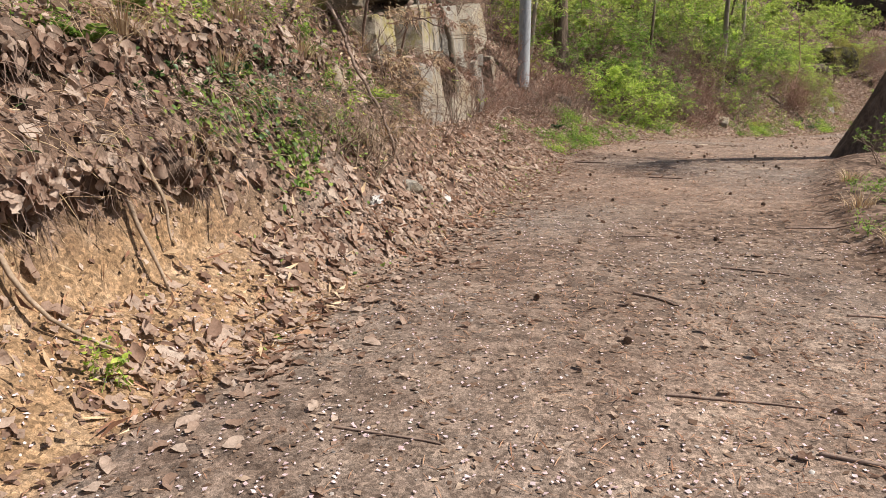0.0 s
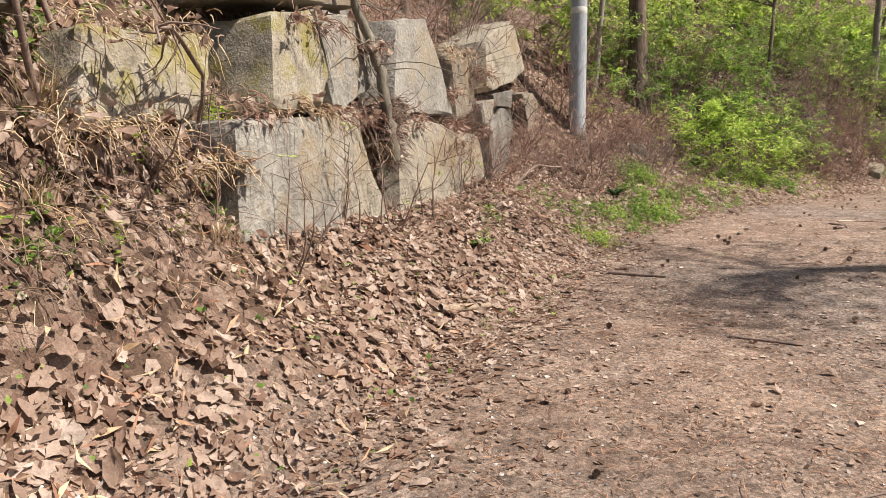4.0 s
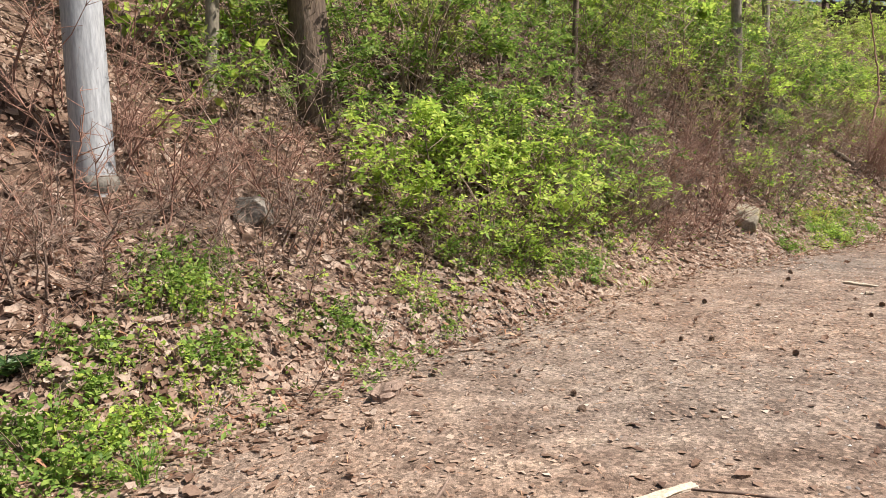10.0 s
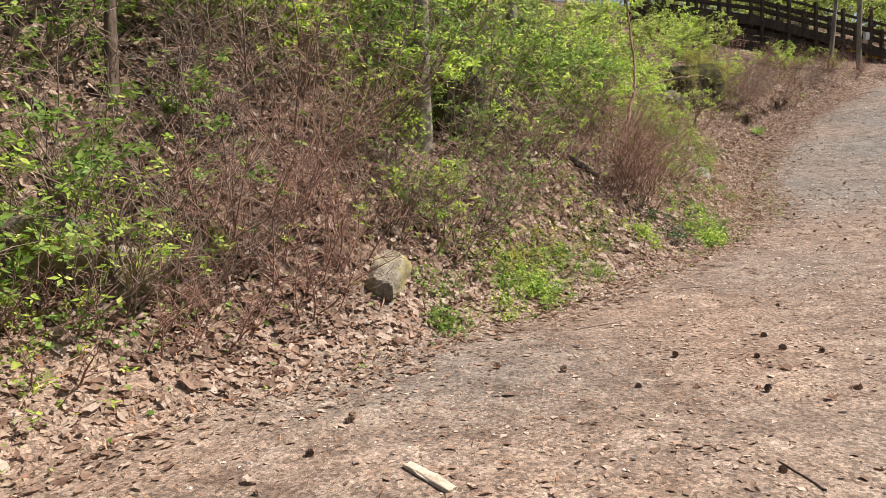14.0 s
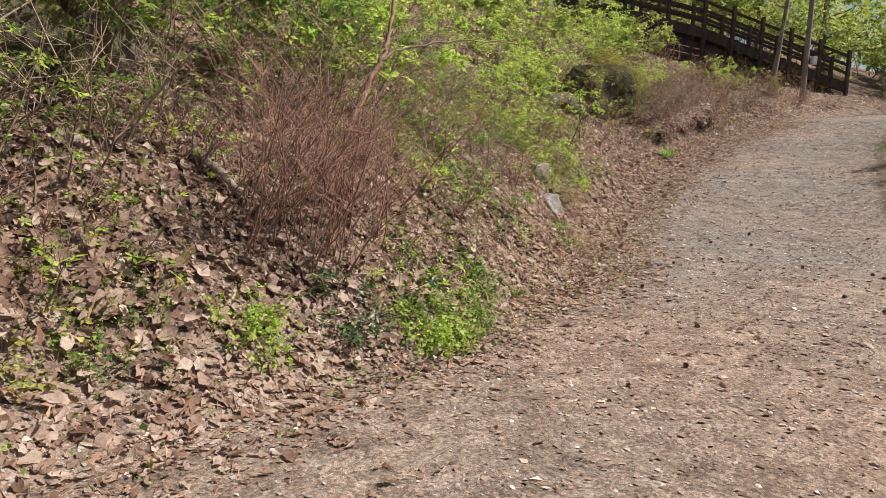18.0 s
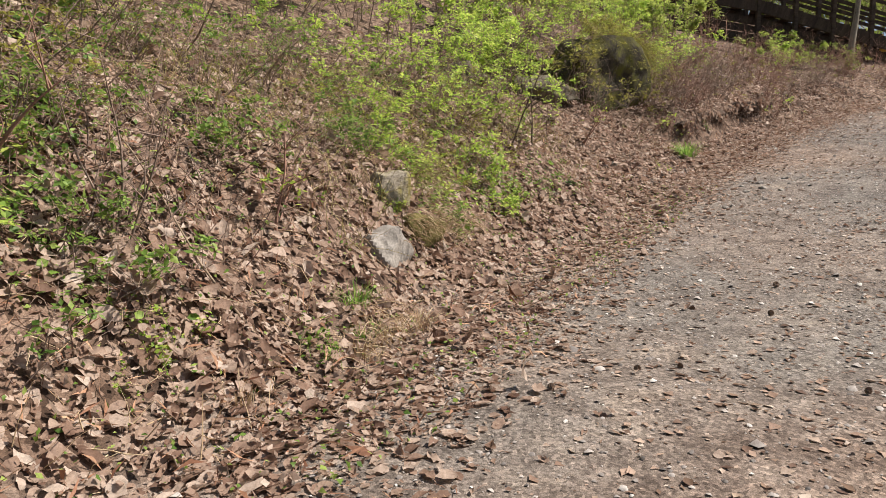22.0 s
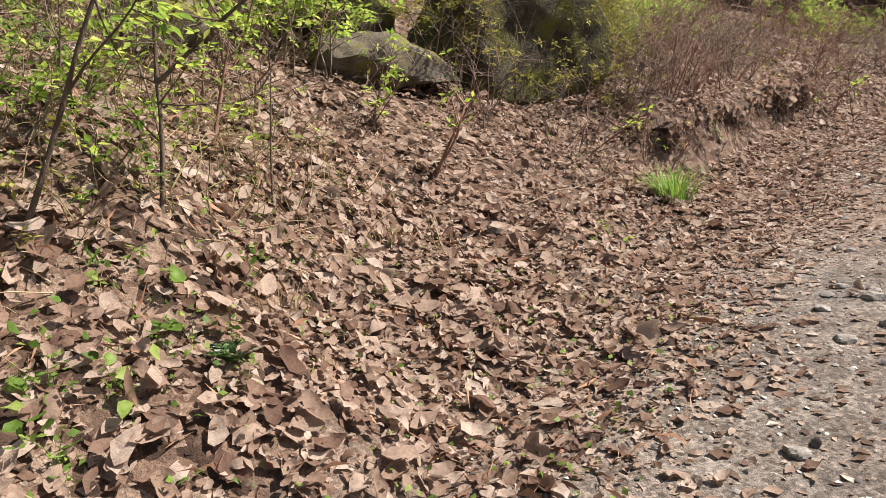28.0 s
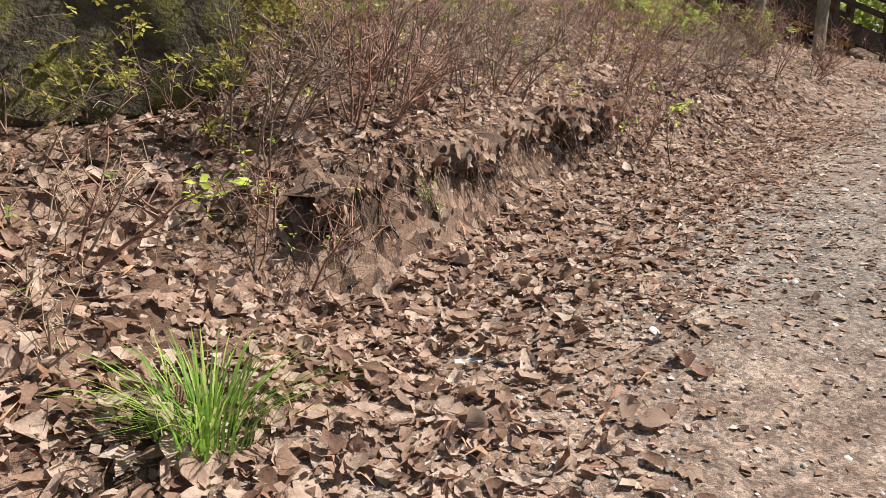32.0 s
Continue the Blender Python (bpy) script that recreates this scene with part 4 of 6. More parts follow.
tree(57.0, 4.3, 8, .11, "slim bare tree beside the stairway", M_BARK_PALE, (.02, 0), 7, 500)
tree(10.95, 4.5, 6, .085, "bare grey tree rooted in the stone wall", M_BARK_PALE, (.10, -.10), 7, 0)
tree(13.5, 6.2, 6, .06, "bare thin tree above the stone wall", M_BARK, (.05, -.1), 8, 0)
for k in range(26):
    s_, d_ = (-4 + k * 2.6 + rng.uniform(-1, 1)), rng.uniform(9, 17)
    tree(s_, d_, rng.uniform(7, 12), rng.uniform(.08, .2), "woodland tree with fresh leaves up the slope", M_BARK if k % 2 else M_BARK_PALE,
         (rng.normal(0, .06), rng.normal(0, .06)), 8, 1500, (1.9, 1.0), M_GREEN_FAR, .15, .2)
for s_, d_, h_, n_ in ((68, 12, 10, 2600), (72, 10, 10, 2600), (66, -6, 9, 2600), (78, 1, 11, 2800), (80, -10, 11, 2800), (58, 12, 9, 2200), (68, 3, 9, 2200), (67, -3, 9, 2600), (72, 0, 10, 2600), (61, -7.5, 8, 2000), (74, -6, 10, 2600), (75, 6, 10, 2600)):
    tree(s_, d_, h_, .12, "spring tree with pale green leaves beyond the stairway", M_BARK, (0, 0), 10, n_, (2.2, 1.3), M_GREEN_FAR, .24, .08)
for k in range(32):
    tree(4 + (k % 16) * 2.8 + rng.uniform(-1, 1), rng.uniform(18, 27) + (9 if k > 15 else 0), rng.uniform(8, 12), rng.uniform(.1, .2), "woodland tree with fresh leaves high on the slope", M_BARK,
         (rng.normal(0, .06), rng.normal(0, .06)), 8, 1500, (2.1, 1.3), M_GREEN_FAR, .24, .1)
# tall trees on the open side, whose crowns dapple the track
for s_, d_, h_, n_ in ((-5.0, -9.0, 12, 2600), (1.5, -11.5, 13, 1500), (30, -10, 12, 2600), (35, -12, 13, 2200)):
    tree(s_, d_, h_, .18, "tall pine on the open side of the track", M_BARK, (rng.normal(0, .05), 0), 14, n_, (1.7, .9), M_GREEN_D, .15, .5)


# ---- shrubs ----
def shrub(s, d, tall, spread, stems, label, leaves=0, leaf=.04, green=M_GREEN, bark=M_TWIG, forks=6, sub=2, thick=.008, puff=.06, lean=None, base=.12, up=0.0):
    p = ground_point(s, d)
    t = thing("shrub", label, "shrub", "green shrubs on the bank" if leaves else "bare shrubs on the bank", at=(p[0], p[1], p[2] + up))
    if lean is None:
        a, b = xy(s, d), xy(s, d - 1)
        lean = ((b[0] - a[0]) * .25, (b[1] - a[1]) * .25)
    gn = ground_normal(np.array([s]), np.array([d]), .4)[0]
    sets, tips = twiggy(stems, tall, spread, thick * 1.5, forks, sub, base=base, lean=lean, slope=(-gn[0] / gn[2], -gn[1] / gn[2]))
    per = 1 + forks * (1 + sub)
    for i in range(stems):
        part("stem", raw_mesh("stem", *join(sets[i * per:(i + 1) * per]), bark), t)
    if leaves:
        part("foliage", raw_mesh("foliage", *sprays(tips, leaves, leaf, puff * .7, 5 if leaves > 60 else 3), green), t, kind="stuff")
    return t


for s_, d_, h_, n_ in ((19.6, 6.1, 1.7, 12), (20.4, 6.4, 1.8, 9), (24.8, 5.8, 1.8, 8), (27.4, 5.4, 1.6, 7)):
    shrub(s_, d_, h_, .35, n_, "fan of bare pale stems in the thicket", 0, bark=M_TWIG_PALE, forks=3, sub=1, thick=.010, base=.12)
for k in range(26):
    shrub(17.6 + k * .55 + rng.uniform(-.3, .3), 4.45 + rng.uniform(-.35, .45) - max(0, k - 8) * .012, rng.uniform(.3, .6), 1.1, 9 if 7 < k < 15 else 6, "low brown dead scrub at the foot of the thicket", 18, .04, M_GREEN_B, M_TWIG if k % 2 else M_TWIG_RED, 6, 2, .006, .06, base=.3)
FRESH = "shrub with fresh yellow-green spring leaves"
# bright thicket on the bank past the pole
for s_, d_, h_, n_ in ((18.0, 5.2, 1.0, 700), (18.7, 4.8, 1.1, 1700), (19.3, 4.6, 1.3, 3200), (19.9, 4.9, 1.5, 3200), (18.4, 5.8, 1.3, 1400), (19.4, 5.7, 1.7, 3000),
                       (20.5, 5.5, 1.7, 3000), (21.0, 4.9, 1.3, 2400), (17.6, 6.2, 1.4, 1500), (21.3, 6.1, 1.9, 2600), (20.0, 6.6, 2.0, 2600), (18.6, 7.0, 1.9, 2200),
                       (22.3, 5.6, 1.6, 1500), (22.2, 6.8, 2.1, 2200), (19.0, 8.2, 2.2, 2200), (21.2, 8.2, 2.3, 2200), (23.6, 6.6, 2.0, 1800)):
    # Deeper and farther bushes get darker green: thicket shade put into the leaf colour.
    shrub(s_, d_, h_ * .85, 1.0, 12, FRESH, int(n_ * (.95 if s_ < 20.3 else .75)), .070, M_GREEN if s_ < 20.3 and d_ < 5.6 else M_GREEN_B, forks=6, sub=1, puff=.10, base=.6)
# thinner thicket under the slender tree and on to the bend
for s_, d_, h_, n_ in ((24.6, 5.6, 1.6, 1100), (25.6, 5.7, 1.7, 1600), (26.6, 5.6, 1.6, 1800), (27.6, 5.4, 1.7, 2000), (28.6, 5.6, 1.8, 2000), (29.6, 5.6, 1.9, 2200),
                       (27.2, 6.6, 2.1, 2000), (25.4, 7.2, 2.2, 1800), (29.4, 7.0, 2.2, 2200), (30.8, 5.0, 1.6, 2200), (31.6, 5.6, 1.8, 2400), (31.2, 6.8, 2.2, 2200),
                       (32.6, 4.9, 1.3, 1700), (33.4, 5.5, 1.6, 2000), (33.2, 6.8, 2.0, 2000), (34.8, 5.2, 1.4, 1800), (35.6, 6.2, 1.8, 1800), (36.6, 5.4, 1.5, 1800)):
    shrub(s_, d_, h_, .9, 10, FRESH, int(n_ * .8), .080, M_GREEN if rng.random() < .6 else M_GREEN_B, forks=6, sub=1, puff=.11, base=.55)
# yellow-green bushes above the bend, up to the stairway
for s_, d_, h_, n_ in ((38.2, 4.6, .9, 900), (39.4, 4.5, .8, 800), (40.6, 4.9, 1.1, 1400), (42.6, 3.9, .9, 500), (41.8, 4.4, 1.3, 2000), (43.2, 5.4, 1.5, 2000), (42.4, 4.7, 1.5, 1600), (43.0, 5.4, 1.7, 1600),
                       (39.4, 3.6, .7, 300), (40.2, 3.7, .7, 260), (41.2, 4.1, .7, 160), (42.0, 4.6, 1.2, 1000), (42.8, 4.9, 1.5, 1500), (46.9, 3.6, 1.1, 1200), (46.2, 5.2, 1.5, 2000), (47.4, 4.0, 1.2, 2000), (39.0, 6.0, 1.8, 2000), (41.0, 6.4, 1.9, 2000), (46.6, 6.0, 1.7, 2000), (48.6, 4.6, 1.2, 1500), (49.4, 6.4, 1.6, 1500)):
    shrub(s_, d_, h_, .9, 10, FRESH, int(n_ * .75), .066, M_GREEN, forks=6, sub=1, puff=.10, base=.5)
# low green cover on the leafy slope
for s_, d_, h_, n_ in ((32.3, 3.6, .5, 500), (33.0, 3.2, .6, 600), (34.0, 3.9, .7, 800), (35.2, 3.6, .6, 600), (36.8, 3.3, .5, 700), (37.4, 3.0, .5, 900), (37.9, 3.6, .7, 1100),
                       (38.6, 2.8, .5, 900), (38.3, 2.35, .35, 500), (39.0, 3.4, .6, 800), (37.2, 2.5, .3, 300), (39.8, 3.3, .5, 500), (40.9, 4.3, .7, 400), (26.6, 4.4, .6, 500), (24.9, 4.2, .5, 350)):
    shrub(s_, d_, h_, 1.1, 8, "low sprawling shrub with small green leaves", n_, .05, M_GREEN_B if rng.random() < .5 else M_GREEN, forks=5, puff=.07, base=.3, thick=.005)
# broad-leaved young growth behind the pole and on the leafy bank
for s_, d_, h_, n_, lf in ((17.3, 6.2, .8, 46, .17), (17.7, 6.7, .9, 50, .18), (17.0, 6.9, .8, 36, .17), (18.2, 7.2, .9, 40, .17), (16.9, 6.0, .5, 24, .15)):
    shrub(s_, d_, h_, .8, 5, "young shrub with broad bright green leaves", n_, lf, M_GREEN, M_TWIG, 4, 1, .008, .05, base=.15)
shrub(45.0, 2.5, .3, .5, 3, "seedling with yellow-green leaves in dead leaves", 14, .11, M_GREEN, M_TWIG, 3, 1, .006, .03, base=.04)
for s_, d_, h_, n_ in ((46.3, 4.2, .7, 600), (43.6, 3.9, .4, 160)):
    shrub(s_, d_, h_, 1.0, 8, "straggling brown shrub with small leaves over the boulder", n_, .045, M_GREEN_B, M_TWIG, 6, 2, .006, .08, base=.3, up=.1)
for s_, d_, h_, n_ in ((46.1, 3.8, 1.1, 2200), (46.0, 3.4, .8, 1200), (44.2, 3.95, 1.2, 1500), (43.8, 4.3, 1.5, 1800), (44.5, 3.5, .7, 700), (45.2, 3.3, .7, 700)):
    shrub(s_, d_, h_, .9, 9, "yellow-green shrub trailing over the mossy boulder", n_, .042, M_YELLOWISH, M_TWIG, 6, 2, .006, .09, base=.35, up=.05)
for s_, d_, h_, n_ in ((5.7, 2.3, .55, 8), (6.1, 2.35, .5, 7), (5.3, 2.4, .6, 7), (44.2, 2.9, .6, 5), (43.9, 2.35, .35, 6)):
    shrub(s_, d_, h_, .8, n_, "low bare grey twigs among dead leaves", 6, .05, M_GREEN_B, M_TWIG_PALE, 6, 2, .007, .04, base=.2)
# low greens at the foot of the thicket, and thin scrub over the leafy slope
for s_, d_, h_, n_ in ((18.2, 4.5, .5, 600), (18.4, 4.2, .4, 420), (18.9, 4.1, .4, 420), (19.4, 4.25, .5, 600), (20.2, 4.4, .6, 700), (20.8, 4.4, .5, 400), (17.7, 4.4, .4, 300)):
    shrub(s_, d_, h_, 1.1, 8, "low green shrub at the foot of the thicket", n_, .05, M_GREEN if n_ > 500 else M_GREEN_B, M_TWIG, 5, 1, .006, .07, base=.3)
for s_, d_, h_, n_ in ((31.4, 4.4, .8, 220), (32.5, 4.5, .9, 260), (33.3, 5.3, 1.2, 500), (34.4, 4.5, .8, 400), (35.7, 5.1, 1.1, 700), (36.0, 4.4, .8, 500), (30.6, 4.3, .8, 120), (37.0, 4.6, .9, 700), (37.6, 4.4, .8, 700), (33.4, 4.1, .7, 200), (31.0, 5.0, 1.1, 300)):
    shrub(s_, d_, h_, .8, 9, "thin scrub of dead stems and small leaves on the slope", n_, .045, M_GREEN_B if n_ % 200 else M_YELLOWISH, M_TWIG, 6, 2, .006, .08, base=.4)
for s_, d_, h_, n_ in ((20.6, 4.6, .9, 900), (21.3, 4.5, .8, 500), (21.9, 4.6, 1.1, 340), (22.4, 4.4, .9, 100), (19.8, 4.35, .7, 900), (18.9, 4.4, .7, 800), (22.9, 4.9, 1.4, 160), (22.0, 5.2, 1.5, 260)):
    shrub(s_, d_, h_, .9, 14, "dense tangle of dead stems under the thicket", n_, .055, M_GREEN if n_ > 300 else M_GREEN_B, M_TWIG, 7, 2, .007, .08, base=.45)
for s_, d_, h_, n_ in ((24.6, 4.6, .7, 500), (25.3, 4.3, .6, 420), (26.0, 4.8, .8, 600), (26.9, 4.9, .8, 500), (27.6, 4.6, .7, 400), (28.3, 4.9, .8, 400), (25.6, 5.2, .9, 700), (24.2, 4.2, .5, 300), (27.2, 4.0, .45, 240), (28.6, 4.3, .6, 260)):
    shrub(s_, d_, h_, 1.0, 9, "leafy scrub and dead stems below the slender tree", n_, .052, M_GREEN if n_ % 200 else M_GREEN_B, M_TWIG, 6, 1, .007, .09, base=.45)
for s_, d_, h_, n_ in ((24.7, 4.9, 2.1, 1100), (25.4, 5.0, 2.3, 1200), (26.3, 5.2, 2.2, 1000), (27.3, 5.2, 2.2, 900), (24.0, 5.4, 2.2, 1000), (28.2, 5.5, 2.2, 800)):
    shrub(s_, d_, h_, .55, 4, "tall young shrub with layered fresh leaves", n_, .055, M_GREEN if n_ % 200 else M_GREEN_B, M_TWIG, 9, 2, .011, .07, base=.25)
for s_, d_, h_, n_ in ((24.7, 4.0, .8, 260), (25.0, 3.9, .7, 320), (25.5, 4.1, .8, 260), (24.3, 4.3, .9, 160)):
    shrub(s_, d_, h_, .8, 12, "twiggy scrub round the foot of the slender tree", n_, .05, M_GREEN_B, M_TWIG, 7, 2, .007, .08, base=.35)
# saplings with few leaves
for s_, d_, h_, n_, lf in ((40.9, 3.2, .8, 36, .07), (44.21, 2.67, .7, 14, .05), (33.03, 3.78, 1.1, 60, .05),
                       (42.4, 2.9, .8, 30, .06), (35.2, 3.0, .9, 60, .05), (30.9, 3.6, 1.0, 60, .05)):
    shrub(s_, d_, h_, .45, 2, "leggy sapling with a few fresh leaves", n_, lf, M_GREEN, M_TWIG_RED, 5, 2, .011, .05, base=.05)
# bare brown shrubs: over the wall, round the pole, red stems, on the lip near the stairway
for s_, d_, h_, n_ in ((9.6, 4.4, 1.2, 8), (11.6, 4.9, 1.5, 9), (12.6, 5.3, 1.7, 12), (13.4, 5.6, 1.7, 12), (14.2, 6.2, 1.8, 12), (15.0, 6.4, 1.7, 12), (15.7, 6.0, 1.3, 12), (14.6, 5.3, .9, 9),
                       (16.6, 5.4, 1.0, 12), (17.0, 5.0, .9, 12), (16.3, 4.8, .8, 10), (15.9, 5.1, .8, 10), (17.3, 5.7, 1.2, 12), (10.4, 5.2, 1.6, 9), (8.2, 4.4, 1.3, 7),
                       (13.0, 6.8, 2.0, 12), (15.4, 7.4, 2.0, 12), (16.6, 6.8, 1.8, 12), (16.9, 4.6, .7, 14), (17.4, 5.1, .8, 14), (15.6, 4.6, .6, 12), (16.3, 5.9, 1.2, 14), (15.2, 5.7, .9, 12), (12.0, 4.6, .9, 10), (13.0, 5.0, 1.0, 10), (10.6, 4.2, .7, 10), (6.8, 4.2, 1.0, 5)):
    shrub(s_, d_, h_, .7, int(n_ * .65), "bare tangle of thin brown twigs", 0, bark=M_TWIG_RED if rng.random() < .6 else M_TWIG, forks=8, sub=3, thick=.0085, base=.35)
for s_, d_, h_, n_ in ((9.76, 3.2, 1.2, 3), (10.41, 3.3, 1.0, 3), (11.16, 3.4, 1.0, 3), (12.4, 4.0, .8, 4), (8.9, 2.9, .8, 4), (7.8, 3.0, 1.0, 5), (8.4, 3.1, 1.1, 5), (13.2, 4.3, .9, 4)):
    shrub(s_, d_, h_, .5, n_, "leafless thin shrub growing before the stone wall", 4, .06, M_GREEN, M_TWIG, 5, 1, .007, .03)
for s_, d_, h_, n_ in ((23.0, 4.05, .9, 16), (23.6, 4.2, .7, 14), (22.6, 4.5, 1.2, 14), (22.2, 4.05, .6, 12), (21.6, 4.1, .55, 12), (21.0, 4.1, .5, 10), (22.9, 4.6, 1.5, 14), (23.9, 4.8, 1.6, 14), (29.2, 3.55, 1.5, 24), (29.7, 3.7, 1.3, 20), (28.7, 3.8, 1.4, 14), (30.2, 3.6, 1.0, 14)):
    shrub(s_, d_, h_, .24 if s_ > 25 else .9, n_, "dense clump of leafless reddish stems", 0, bark=M_TWIG_RED, forks=6, sub=3, thick=.006, base=.3)
for s_, d_, h_, n_ in ((52.2, 3.4, 1.1, 10), (53.4, 2.2, .9, 10), (54.0, 3.2, 1.1, 10), (55.2, 2.3, .9, 9), (55.6, 3.6, 1.2, 10), (56.4, 2.6, .8, 9), (57.2, 1.9, .7, 8), (51.0, 4.2, 1.2, 10), (49.0, 4.4, 1.1, 10), (45.3, 2.75, .9, 12), (45.9, 2.55, 1.0, 14), (46.5, 2.7, 1.1, 14), (47.1, 2.5, .8, 12), (47.8, 2.7, 1.0, 12), (48.9, 2.0, .8, 8), (49.6, 2.4, .9, 10), (50.6, 2.4, .9, 10),
                       (51.6, 2.2, .9, 10), (45.14, 2.3, .7, 5), (46.6, 3.2, 1.2, 9), (52.6, 2.6, 1.0, 10), (47.2, 3.4, 1.0, 12), (48.4, 3.2, 1.0, 12), (50.2, 3.4, 1.0, 10), (43.7, 3.4, .9, 6)):
    shrub(s_, d_, h_, .6, n_, "bare brown shrub on the eroded lip", 25, .03, M_GREEN, M_TWIG_RED if rng.random() < .6 else M_TWIG, forks=7, sub=3, thick=.007, base=.2)
for s_, d_, h_, n_ in ((24.3, 4.9, 1.3, 7), (25.2, 5.0, 1.2, 6), (26.4, 4.7, 1.0, 6), (27.0, 4.5, 1.0, 5), (27.9, 4.4, 1.2, 6), (31.6, 4.0, 1.0, 5), (26.0, 4.1, .8, 5), (33.8, 3.3, .9, 5), (32.0, 3.3, .8, 4), (24.0, 5.5, 1.7, 9), (23.2, 5.4, 1.6, 10)):
    shrub(s_, d_, h_, .6, n_, "thin leafless shrub on the leafy bank", 12, .035, M_GREEN, M_TWIG if rng.random() < .5 else M_TWIG_PALE, forks=6, sub=3, thick=.008)
for k in range(16):
    shrub(13.4 + k * .26, 4.5 + rng.uniform(-.3, 1.4), rng.uniform(.5, 1.0), 1.0, 7, "dense low brush of dead brown twigs", 0, bark=M_TWIG if k % 3 else M_TWIG_RED, forks=8, sub=3, thick=.005, base=.4)
for k in range(9):
    shrub(11.9 + k * .42, 4.15 + k * .09 + rng.uniform(-.1, .25), rng.uniform(.8, 1.3), .8, 7, "bare brush of fine reddish twigs over the stone wall", 0, bark=M_TWIG_RED if k % 3 else M_TWIG, forks=8, sub=3, thick=.005, base=.35)
# undergrowth up the slope: a few shrubs built once and repeated
def undergrowth(name, spots, label, leaves, leaf, green, bark, stems):
    """Far shrubs that cannot be told apart, as one mass of stems and one of leaves."""
    protos = []
    for _ in range(4):
        sets, tips = twiggy(stems, 1.5, 1.0, .013, 5, 1, base=.6)
        lv = sprays(tips, max(leaves, 5), leaf, .08, 5, 2.6, tv=SMALL_V, tf=SMALL_F)
        protos.append((join(sets), lv))
    wood, green_sets = [], []
    for s1, d1, k in spots:
        (bv, bf), (lv, lf) = protos[rng.integers(0, 4)]
        a = rng.uniform(0, 6.28)
        m = np.array([[math.cos(a), -math.sin(a), 0], [math.sin(a), math.cos(a), 0], [0, 0, 1]]) * k
        p = ground_point(s1, d1)
        wood.append((bv @ m.T + p, bf))
        green_sets.append((lv @ m.T + p, lf))
    tagged(new(name, raw_mesh(name, *join(wood), bark)), label, "undergrowth", kind="stuff")
    if leaves:
        tagged(new(name + "_foliage", raw_mesh(name + "_foliage", *join(green_sets), green)), label, "undergrowth", kind="stuff")


near_g, near_b, far_g = [], [], []
for s0 in np.arange(1.0, 54, .85):
    for d0 in (6.9, 8.6, 10.8):
        if rng.random() < .22:
            continue
        s1, d1 = s0 + rng.uniform(-.5, .5), d0 + rng.uniform(-.7, .7) + (1.0 if s0 < 17 else 0)
        dull = s1 < 16 and rng.random() < .75 or rng.random() < .2
        (near_b if dull else near_g).append((s1, d1, rng.uniform(.8, 1.35)))
for k in range(96):
    s1, d1 = rng.uniform(56, 100), rng.uniform(-18, 32)
    if not (-4.5 < d1 < 7.5 and s1 < 68):
        far_g.append((s1, d1, rng.uniform(1.8, 3.0) + (s1 - 56) * .05))
for k in range(34):
    near_b.append((rng.uniform(47.5, 58), rng.uniform(2.9, 7.0), rng.uniform(.45, .8)))
for k in range(14):
    near_g.append((rng.uniform(49, 58), rng.uniform(3.2, 7.0), rng.uniform(.4, .7)))
undergrowth("undergrowth", near_g[::2], "fresh green undergrowth up the slope", 850, .115, M_GREEN, M_TWIG, 7)
undergrowth("undergrowth", near_g[1::2], "mixed green undergrowth up the slope", 850, .115, M_GREEN_FAR, M_TWIG, 7)
undergrowth("brown_brush", near_b, "leafless brown brush up the slope", 0, .1, M_GREEN, M_TWIG_RED, 10)
undergrowth("undergrowth", far_g, "pale green undergrowth beyond the stairway", 700, .14, M_GREEN_FAR, M_TWIG, 5)
# right-hand verge
for s_, d_, h_, n_ in ((5.4, -2.3, .35, 500), (6.4, -2.4, .45, 700), (8.2, -2.4, .5, 700), (10.4, -2.6, .6, 900), (12.4, -2.8, .8, 1200), (44.6, -3.5, .9, 1600), (46.0, -3.6, 1.0, 1600), (42.8, -3.6, .8, 1200), (40.6, -3.7, .7, 1000), (48, -3.4, .9, 1400), (50, -3.4, .9, 1400)):
    shrub(s_, d_, h_, .9, 8, "low green shrub on the grassy verge", n_, .045, M_GREEN_B, forks=5, puff=.09, base=.3)


# ---- herbs, grass, ferns, ivy ----
def grass_tuft(s, d, tall, blades, label, material=M_GRASS, spread=.10, name="grass_tuft"):
    p = ground_point(s, d)
    n = blades
    a, r = rng.uniform(0, 6.28, n), rng.uniform(0, 1, n) ** .7 * spread
    o = np.stack([np.cos(a) * r, np.sin(a) * r, np.full(n, -.02)], 1)
    out = np.stack([np.cos(a), np.sin(a), np.zeros(n)], 1) * rng.uniform(.15, 1.35, n)[:, None]
    h = tall * rng.uniform(.5, 1.05, n)
    w = np.stack([-np.sin(a), np.cos(a), np.zeros(n)], 1) * (rng.uniform(.0022, .0042, n) * (1 + tall))[:, None]
    rows = []
    for k, (f, th) in enumerate(((0, 1), (.4, .9), (.75, .6), (1, .05))):
        c = o + out * (h * f * f)[:, None] + np.stack([np.zeros(n), np.zeros(n), h * f * (1 - .25 * f * np.linalg.norm(out, axis=1))], 1)
        rows += [c - w * th, c + w * th]
    v = np.stack(rows, 1).reshape(-1, 3)
    f = np.array([(0, 1, 3, 2), (2, 3, 5, 4), (4, 5, 7, 6)])[None] + (np.arange(n) * 8)[:, None, None]
    t = thing(name, label, "grass", "grass tufts along the track edge", at=tuple(p))
